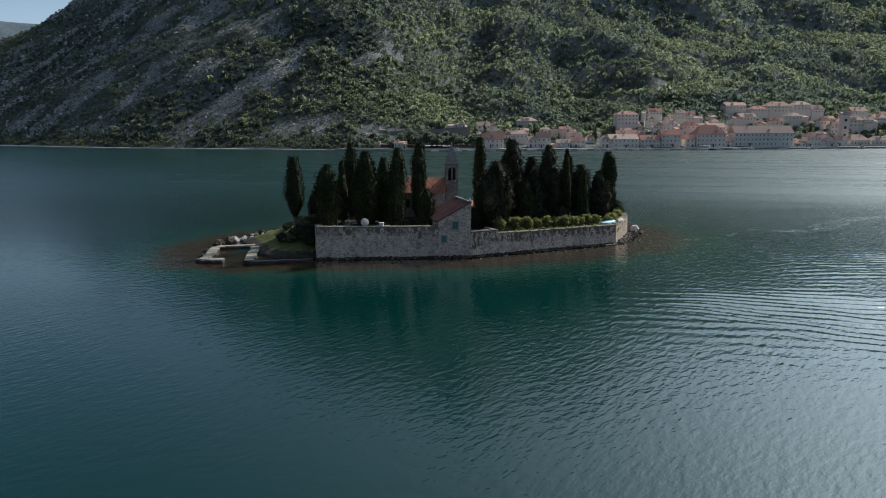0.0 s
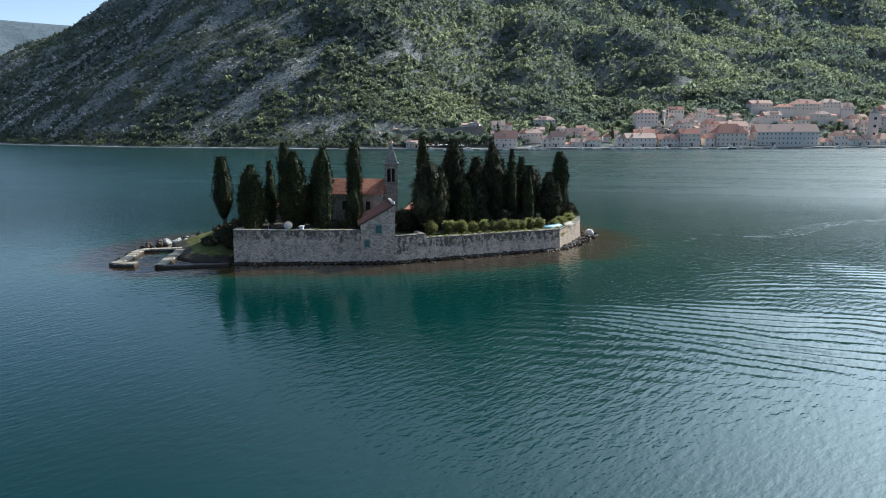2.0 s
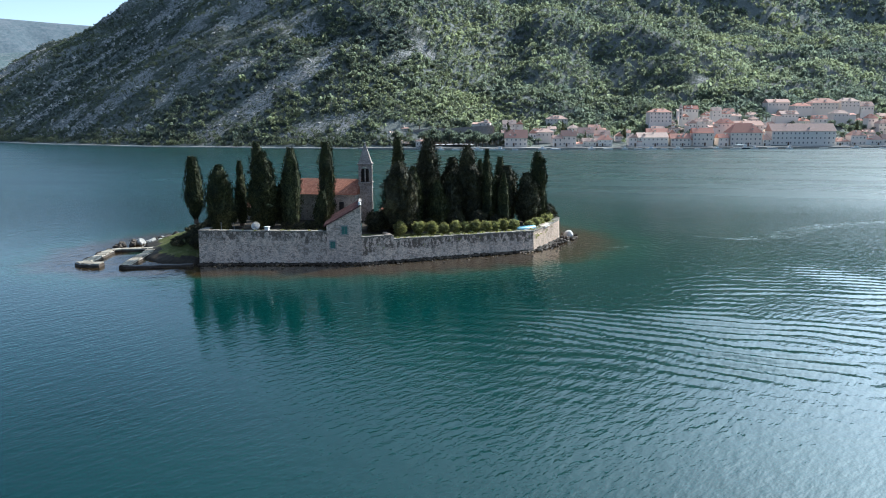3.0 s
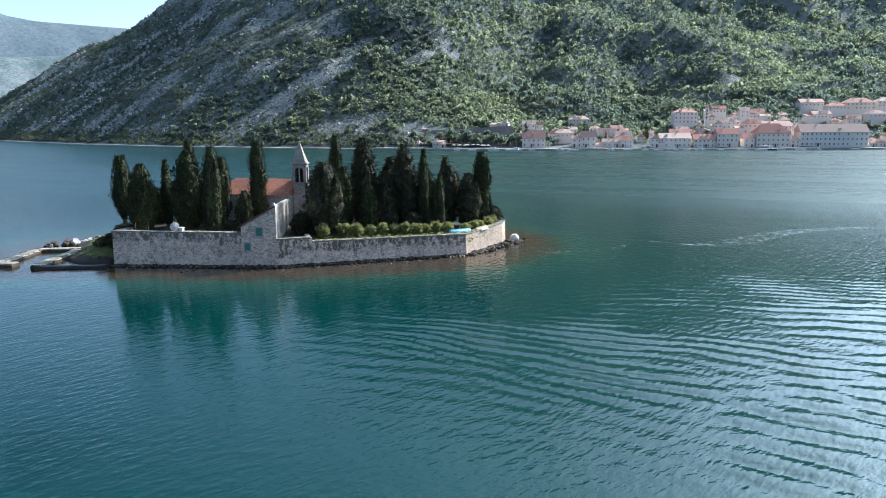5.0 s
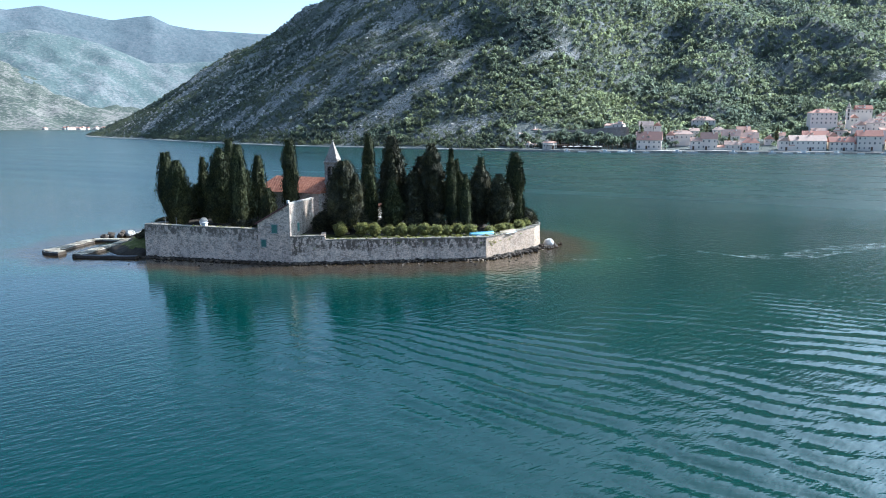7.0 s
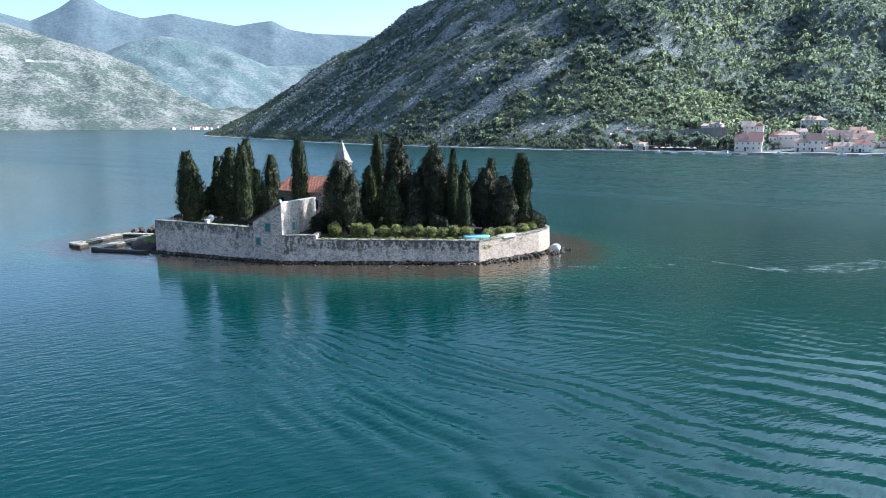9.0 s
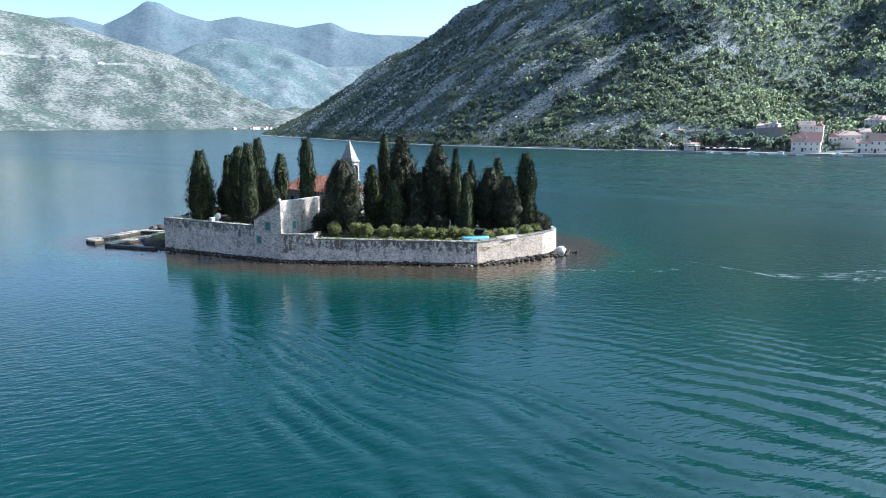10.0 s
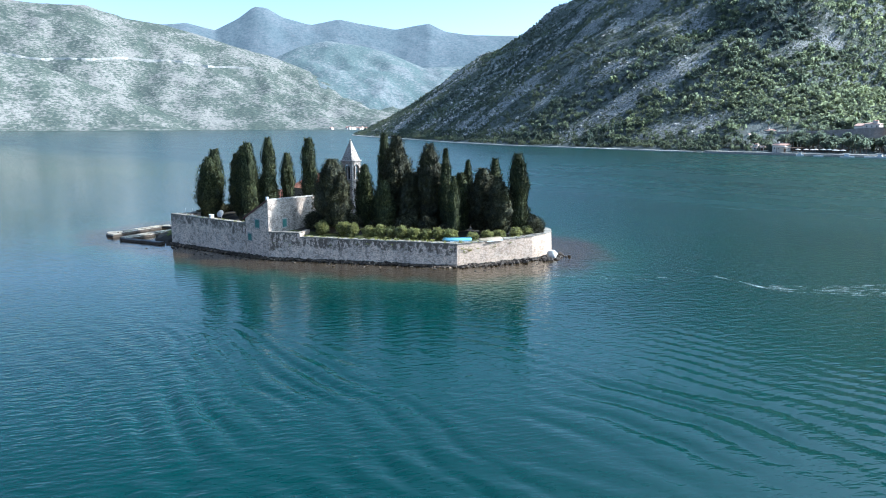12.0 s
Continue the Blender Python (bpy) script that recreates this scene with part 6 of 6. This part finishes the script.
village_house(140.3, 512.3, 1.6, 39.6, 9.0, 4.9, 33)
village_house(147.5, 626.5, 27.4, 16.8, 4.1, 2.7, 34)
village_house(145.0, 575.7, 18.2, 12.4, 3.8, 2.5, 35)
village_house(160.5, 605.5, 25.3, 13.0, 3.1, 2.2, 36)
village_house(176.8, 610.6, 25.3, 19.7, 5.3, 3.5, 37)
village_house(161.3, 558.8, 14.9, 9.0, 3.7, 2.4, 38)
village_house(182.2, 587.2, 19.0, 11.3, 3.4, 2.6, 39)
village_house(195.9, 616.5, 27.1, 14.2, 4.5, 2.7, 40)
village_house(209.0, 620.5, 23.9, 10.5, 4.0, 3.6, 41)
village_house(165.6, 520.1, 1.0, 9.3, 3.0, 2.3, 42)
village_house(175.9, 523.3, 1.0, 9.7, 6.8, 3.1, 43)
village_house(186.3, 526.5, 1.0, 10.2, 4.0, 3.5, 44)
village_house(196.0, 529.5, 1.5, 8.6, 3.8, 3.1, 45)
village_house(209.5, 533.7, 1.0, 14.9, 4.3, 3.9, 46)
village_house(223.1, 537.9, 1.0, 10.8, 4.2, 2.7, 47)
village_house(198.0, 570.1, 14.8, 7.0, 4.1, 2.9, 48)
village_house(203.1, 561.7, 9.5, 8.2, 5.7, 2.8, 49)
village_house(223.1, 577.9, 13.9, 12.0, 5.4, 2.9, 50)
village_house(233.1, 581.4, 15.1, 6.6, 4.2, 2.5, 51)
village_house(245.8, 633.8, 22.6, 13.9, 4.1, 3.2, 52)
village_house(252.3, 611.6, 18.0, 11.0, 3.1, 2.6, 53)
village_house(238.8, 543.8, 1.0, 17.0, 5.3, 3.1, 54)
village_house(258.1, 592.1, 11.3, 9.7, 5.1, 3.0, 55)
village_house(261.0, 553.3, 1.0, 18.4, 5.9, 3.2, 56)


# a hamlet on the far shore
rng = random.Random(8)
for i in range(18):
    a, d = radians(rng.gauss(53.6, 1.0)), rng.uniform(2530, 2600)
    village_house(40 - d * math.sin(a), 28 + d * math.cos(a), 1.0, rng.uniform(8, 15), rng.uniform(4, 7), 3.5, 300 + i)

# smaller houses that fill the lanes between
rng = random.Random(64)
taken = [(o.location.x, o.location.y) for o in scene.objects if o.name.startswith("village_house") and o.location.y < 1000]
tries = 0
while len(taken) < 97 and tries < 900:
    tries += 1
    x = rng.uniform(-50, 285)
    d = rng.uniform(26, 118) if x > 60 else rng.uniform(26, 60)
    y = float(np.interp(x, SH[3:, 0], SH[3:, 1])) + d
    if any(abs(x - a) < 9 and abs(y - b) < 12 for a, b in taken):
        continue
    taken.append((x, y))
    village_house(x, y, float(ground_at(x, y)), rng.uniform(5, 9), rng.uniform(3.2, 6.2), rng.uniform(1.6, 2.6), 100 + tries)


def campanile(x, y, z, w, h, cap, label):
    root = empty("campanile", Matrix.Translation((x, y, z)), label, "bell tower")
    part("shaft", box_bm(-w / 2, w / 2, -w / 2, w / 2, -4, h, bevel=0.05), M["village"], root)
    part("cornice", box_bm(-w / 2 - 0.25, w / 2 + 0.25, -w / 2 - 0.25, w / 2 + 0.25, h, h + 0.4), M["cut_stone"], root)
    for s in (0.35, 0.6, 0.84):
        pn = part("opening", box_bm(-w * 0.16, w * 0.16, -w / 2 - 0.03, -w / 2 + 0.05, h * s - 0.9, h * s + 0.9), M["dark"], root, "dark arched opening")
    bm = bmesh.new()
    bmesh.ops.create_cone(bm, segments=8, radius1=w * 0.5, radius2=0.1, depth=cap, cap_ends=True)
    sp = part("spire", bm, M["cut_stone"], root)
    sp.location = (0, 0, h + 0.4 + cap / 2)


campanile(67.2, 552, 16.5, 2.4, 10.0, 3.2, "slim white bell tower above the village houses")
campanile(202, 545, 1.0, 5.0, 21.5, 4.0, "tall square stone bell tower in the village")


LEAFY = [canopy(300 + i, 26) for i in range(9)]


def street_tree(x, y, z, r, h, seed):
    root = empty("village_tree", Matrix.Translation((x, y, z)), "rounded dark green tree among the village houses", "tree", "village trees")
    bm = bmesh.new()
    bmesh.ops.create_cone(bm, segments=6, radius1=0.3, radius2=0.15, depth=h * 0.7, cap_ends=True)
    t_ = part("trunk", bm, M["bark"], root)
    t_.location = (0, 0, h * 0.3)
    rng = random.Random(seed)
    pl, sz, tn = [], [], []
    for k in range(5):
        a, q = k * 1.26 + rng.uniform(-0.3, 0.3), (0.0 if k == 0 else rng.uniform(0.3, 0.5))
        pl.append((math.cos(a) * r * q, math.sin(a) * r * q, h * (0.72 if k == 0 else rng.uniform(0.45, 0.66))))
        sz.append(r * rng.uniform(0.5, 0.72))
        tn.append(rng.uniform(0, 6.28))
    v, f = scatter(LEAFY[seed % 5:] + LEAFY[:seed % 5], np.array(pl), sz, tn)
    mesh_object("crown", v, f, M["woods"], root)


rng = random.Random(33)
for i in range(320):
    x = rng.uniform(-130, -45) if i <= 40 else rng.uniform(60, 285) if i > 210 else rng.uniform(-115, 280)
    d = rng.choice((20, 22, 24, 26, 40, 44, 60, 64, 66, 84, 88, 90, 108, 115, 118))
    y = np.interp(x, SH[3:, 0], SH[3:, 1]) + d + rng.uniform(-3, 3)
    street_tree(x, y, ground_at(x, y), rng.uniform(1.8, 3.8), rng.uniform(4.0, 7.5), i)


# gardens and trees below the upper road wall
for i in range(50):
    x = -101 + 1.1 * i + rng.uniform(-0.8, 0.8)
    y = shore_y(x) + rng.choice((12, 16, 20, 25, 29)) + rng.uniform(-1.5, 1.5)
    street_tree(x, y, ground_at(x, y), rng.uniform(2.6, 4.6), rng.uniform(5.5, 10.5), 500 + i)
for i, (x, d) in enumerate(((-127, 14), (-122, 20), (-117, 15), (-112, 22), (-109, 13))):
    street_tree(x, shore_y(x) + d, ground_at(x, shore_y(x) + d), rng.uniform(2.4, 3.4), rng.uniform(4.5, 6.5), 560 + i)


def slim_cypress(x, y, z, r, h, seed):
    root = empty("village_cypress", Matrix.Translation((x, y, z)), "slim dark cypress among the village houses", "tree", "village cypresses")
    bm = bmesh.new()
    bmesh.ops.create_cone(bm, segments=6, radius1=0.25, radius2=0.08, depth=h * 0.8, cap_ends=True)
    t_ = part("trunk", bm, M["bark"], root)
    t_.location = (0, 0, h * 0.35)
    rng = random.Random(seed)
    pl, sz, tn = [], [], []
    for i in range(34):
        t = i / 33
        a, k = rng.uniform(0, 6.28), min(1, 0.5 + 2 * t) * (1 - t ** 2.2 * 0.85)
        pl.append((0.45 * r * k * math.cos(a), 0.45 * r * k * math.sin(a), h * (0.06 + 0.9 * t)))
        sz.append(r * k * rng.uniform(0.6, 0.8))
        tn.append(rng.uniform(0, 6.28))
    v, f = scatter(SHRUBS, np.array(pl), sz, tn)
    mesh_object("crown", v, f, M["cypress"], root)


rng = random.Random(58)
for i in range(22):
    x = rng.uniform(-100, 240)
    y = shore_y(x) + rng.choice((12, 18, 38, 42, 62, 66, 90)) + rng.uniform(-2, 2)
    slim_cypress(x, y, ground_at(x, y) - 0.2, rng.uniform(1.0, 1.6), rng.uniform(7, 11), i)


slim_cypress(-45.4, shore_y(-45.4) + 14, 2.0, 2.0, 16.5, 70)
slim_cypress(-76.0, shore_y(-76) + 16, 3.0, 1.3, 9.5, 71)


def parasol(x, y, z, seed):
    """A beach umbrella: a pole on a small foot and a shallow eight-sided canopy with a valance."""
    rng = random.Random(seed)
    root = empty("beach_umbrella", Matrix.Translation((x, y, z)) @ pose(0, 0, 0, 0, 0, rng.uniform(0, 45)), "pale canvas beach umbrella on the bathing quay", "umbrella", "beach umbrellas")
    part("foot", box_bm(-0.25, 0.25, -0.25, 0.25, 0, 0.08, bevel=0.02), M["concrete"], root)
    bm = bmesh.new()
    bmesh.ops.create_cone(bm, segments=6, radius1=0.03, radius2=0.03, depth=2.3, cap_ends=True)
    part("pole", bm, M["grey_metal"], root).location = (0, 0, 1.2)
    bm = bmesh.new()
    tip = bm.verts.new((0, 0, 2.55))
    rim = [bm.verts.new((1.5 * math.cos(a * math.pi / 4), 1.5 * math.sin(a * math.pi / 4), 2.05)) for a in range(8)]
    hem = [bm.verts.new((v.co.x, v.co.y, 1.88)) for v in rim]
    for a in range(8):
        b = (a + 1) % 8
        bm.faces.new((tip, rim[a], rim[b]))
        bm.faces.new((rim[a], hem[a], hem[b], rim[b]))
    part("canopy", bm, M["canvas"], root, "pale canvas canopy")


M["canvas"] = plain("sun-bleached canvas", (0.62, 0.58, 0.52), 0.9, 2, 0.12)
rng = random.Random(91)
for i in range(9):
    x = -87 + 2.6 * i + rng.uniform(-1.3, 1.3)
    parasol(x, shore_y(x) + rng.uniform(1.5, 6.0), 1.3 - 0.35 * rng.random(), i)


def pergola(x, y, w, d, h):
    """An open shelter on the quay: posts, two beams, rafters and a pale flat awning over half of it."""
    root = empty("pergola", Matrix.Translation((x, y, 1.2)), "dark wooden pergola with a pale awning on the quay", "pergola")
    for sx in (-0.5, -0.17, 0.17, 0.5):
        for sy in (-0.5, 0.5):
            part("post", box_bm(sx * w - 0.09, sx * w + 0.09, sy * d - 0.09, sy * d + 0.09, -0.3, h), M["door_wood"], root)
    for sy in (-0.5, 0.5):
        part("beam", box_bm(-w / 2 - 0.3, w / 2 + 0.3, sy * d - 0.08, sy * d + 0.08, h, h + 0.2), M["door_wood"], root)
    for i in range(12):
        rx_ = -w / 2 + (i + 0.5) * w / 12
        part("rafter", box_bm(rx_ - 0.06, rx_ + 0.06, -d / 2 - 0.4, d / 2 + 0.4, h + 0.2, h + 0.34), M["door_wood"], root)
    part("awning", box_bm(-w / 2, -w * 0.1, -d / 2 - 0.3, d / 2 + 0.3, h + 0.36, h + 0.44, bevel=0.02), M["canvas"], root, "pale canvas awning")


pergola(-92.5, shore_y(-92.5) + 3.5, 13, 4.5, 2.6)
village_house(-99.5, shore_y(-99.5) + 5.0, 1.2, 7.0, 4.0, 0.9, 401)
village_house(-64.0, shore_y(-64) + 36.0, 13.6, 7.5, 3.2, 0.8, 402)
village_house(-119.0, shore_y(-119) + 37.5, 10.6, 6.0, 2.4, 0.7, 403)


def moored_boat(x, y, length, seed, cabin):
    rng = random.Random(seed)
    root = empty("moored_boat", Matrix.Translation((x, y, 0)) @ pose(0, 0, 0, 0, 0, rng.uniform(-20, 20)), "small white boat moored by the village quay", "boat", "moored boats")
    bm = bmesh.new()
    rows = []
    for t in np.linspace(0, 1, 9):
        w = length * 0.16 * min(1, (t / 0.5) ** 0.6 + 0.02)
        rows.append([bm.verts.new(((0.5 - t) * length, s * w * k, z)) for s, k, z in ((-1, 1, 0.75), (-1, 0.75, -0.1), (1, 0.75, -0.1), (1, 1, 0.75))])
    for r, s in zip(rows[:-1], rows[1:]):
        for a in range(4):
            b = (a + 1) % 4
            bm.faces.new((r[a], r[b], s[b], s[a]))
    bm.faces.new(rows[-1])
    part("hull", bm, M["white"], root)
    if cabin:
        part("cabin", box_bm(-length * 0.2, length * 0.15, -length * 0.1, length * 0.1, 0.75, 1.7, bevel=0.15), M["white"], root)
        part("canopy", box_bm(-length * 0.35, length * 0.2, -length * 0.13, length * 0.13, 2.0, 2.1), M["white"], root)


for i, x in enumerate((-84, -74, -60, -52, -47, -38, -22, -14, 8, 18, 28, 36, 44, 52, 60, 72, 84, 95, 107, 118, 128, 150, 170, 186, 205, 228)):
    y = np.interp(x, SH[3:, 0], SH[3:, 1]) - 5 - (i % 3) * 1.8
    moored_boat(x, y, 3.8 + (i * 37 % 5) * 0.7, i, i % 2 == 0)

def tour_boat(x, y, length, turn):
    """A broad excursion boat: dark hull with a white rail strake, open deck under a canopy on posts, wheelhouse."""
    root = empty("tour_boat", Matrix.Translation((x, y, 0)) @ pose(0, 0, 0, 0, 0, turn), "dark-hulled excursion boat with a white canopy off the quay", "boat")
    for name, z0, z1, grow, mat, label in (("hull", -0.3, 0.85, 1.0, "blue_hull_dark", ""), ("strake", 0.85, 1.1, 1.04, "white", "white rail strake")):
        bm = bmesh.new()
        rows = []
        for t in np.linspace(0, 1, 11):
            w = length * 0.15 * grow * min(1, (t / 0.42) ** 0.65 + 0.03)
            rows.append([bm.verts.new(((0.5 - t) * length * grow, s * w * k, z)) for s, k, z in ((-1, 1, z1), (-1, 0.8, z0), (1, 0.8, z0), (1, 1, z1))])
        for r, s in zip(rows[:-1], rows[1:]):
            for a in range(4):
                bm.faces.new((r[a], r[(a + 1) % 4], s[(a + 1) % 4], s[a]))
        bm.faces.new(rows[0][::-1])
        bm.faces.new(rows[-1])
        part(name, bm, M[mat], root, label)
    part("wheelhouse", box_bm(length * 0.08, length * 0.24, -0.8, 0.8, 1.1, 2.7, bevel=0.12), M["white"], root)
    part("canopy", box_bm(-length * 0.45, length * 0.08, -length * 0.13, length * 0.13, 2.7, 2.82, bevel=0.04), M["white"], root, "white canopy")
    for px in (-0.43, -0.26, -0.09, 0.06):
        for sy in (-1, 1):
            part("post", box_bm(px * length - 0.04, px * length + 0.04, sy * length * 0.12 - 0.04, sy * length * 0.12 + 0.04, 1.1, 2.7), M["grey_metal"], root)


M["blue_hull_dark"] = plain("dark blue hull", (0.035, 0.05, 0.07), 0.4, 2, 0.2, 0, 0.5)
tour_boat(99.0, 484.5, 10.0, 12)

# ---- ruffled lines left on the water by a passing boat, wave glints laid as white flakes ----
rng = random.Random(77)
pl, sz, tn = [], [], []
WAKE = [(29, 123.6), (35.5, 122.4), (40, 121.2), (45.6, 124.8), (52.3, 135), (58, 141), (65, 144.6), (72, 148.5), (96, 158)]
for i, (count, lines, spread) in enumerate(((16, 1, 0.25), (18, 1, 0.3), (50, 3, 0.6), (110, 4, 0.7), (80, 3, 0.7), (60, 2, 0.5), (50, 2, 0.5), (80, 2, 0.7))):
    (x0, y0), (x1, y1) = WAKE[i], WAKE[i + 1]
    turn = math.atan2(y1 - y0, x1 - x0)
    for _ in range(count):
        t, side = rng.random(), (rng.randrange(lines) - (lines - 1) / 2) * 1.25 + rng.gauss(0, spread * 0.5)
        pl.append((x0 + (x1 - x0) * t - math.sin(turn) * side, y0 + (y1 - y0) * t + math.cos(turn) * side, 0.015))
        sz.append(0.03 + 0.12 * rng.random() ** 2)
        tn.append(turn * 0.8 + rng.uniform(-0.12, 0.12))
for x0, y0 in ((21.5, 110), (23.5, 110.8), (26, 113), (28.5, 115.5), (30.5, 117.5)):
    for _ in range(5):
        pl.append((x0 + rng.gauss(0, 0.7), y0 + rng.gauss(0, 0.35), 0.015))
        sz.append(0.03 + 0.07 * rng.random())
        tn.append(rng.uniform(0.1, 0.5))
flat = [(v * np.array((6.0, 0.12, 0.03)), f) for v, f in (lump(90), lump(91), lump(92))]
v, f = scatter(flat, np.array(pl), sz, tn)
tagged(mesh_object("wake_foam", v, f, M["foam"]), "thin broken white lines that stand for glints on the wake's waves", "foam", kind="stuff")
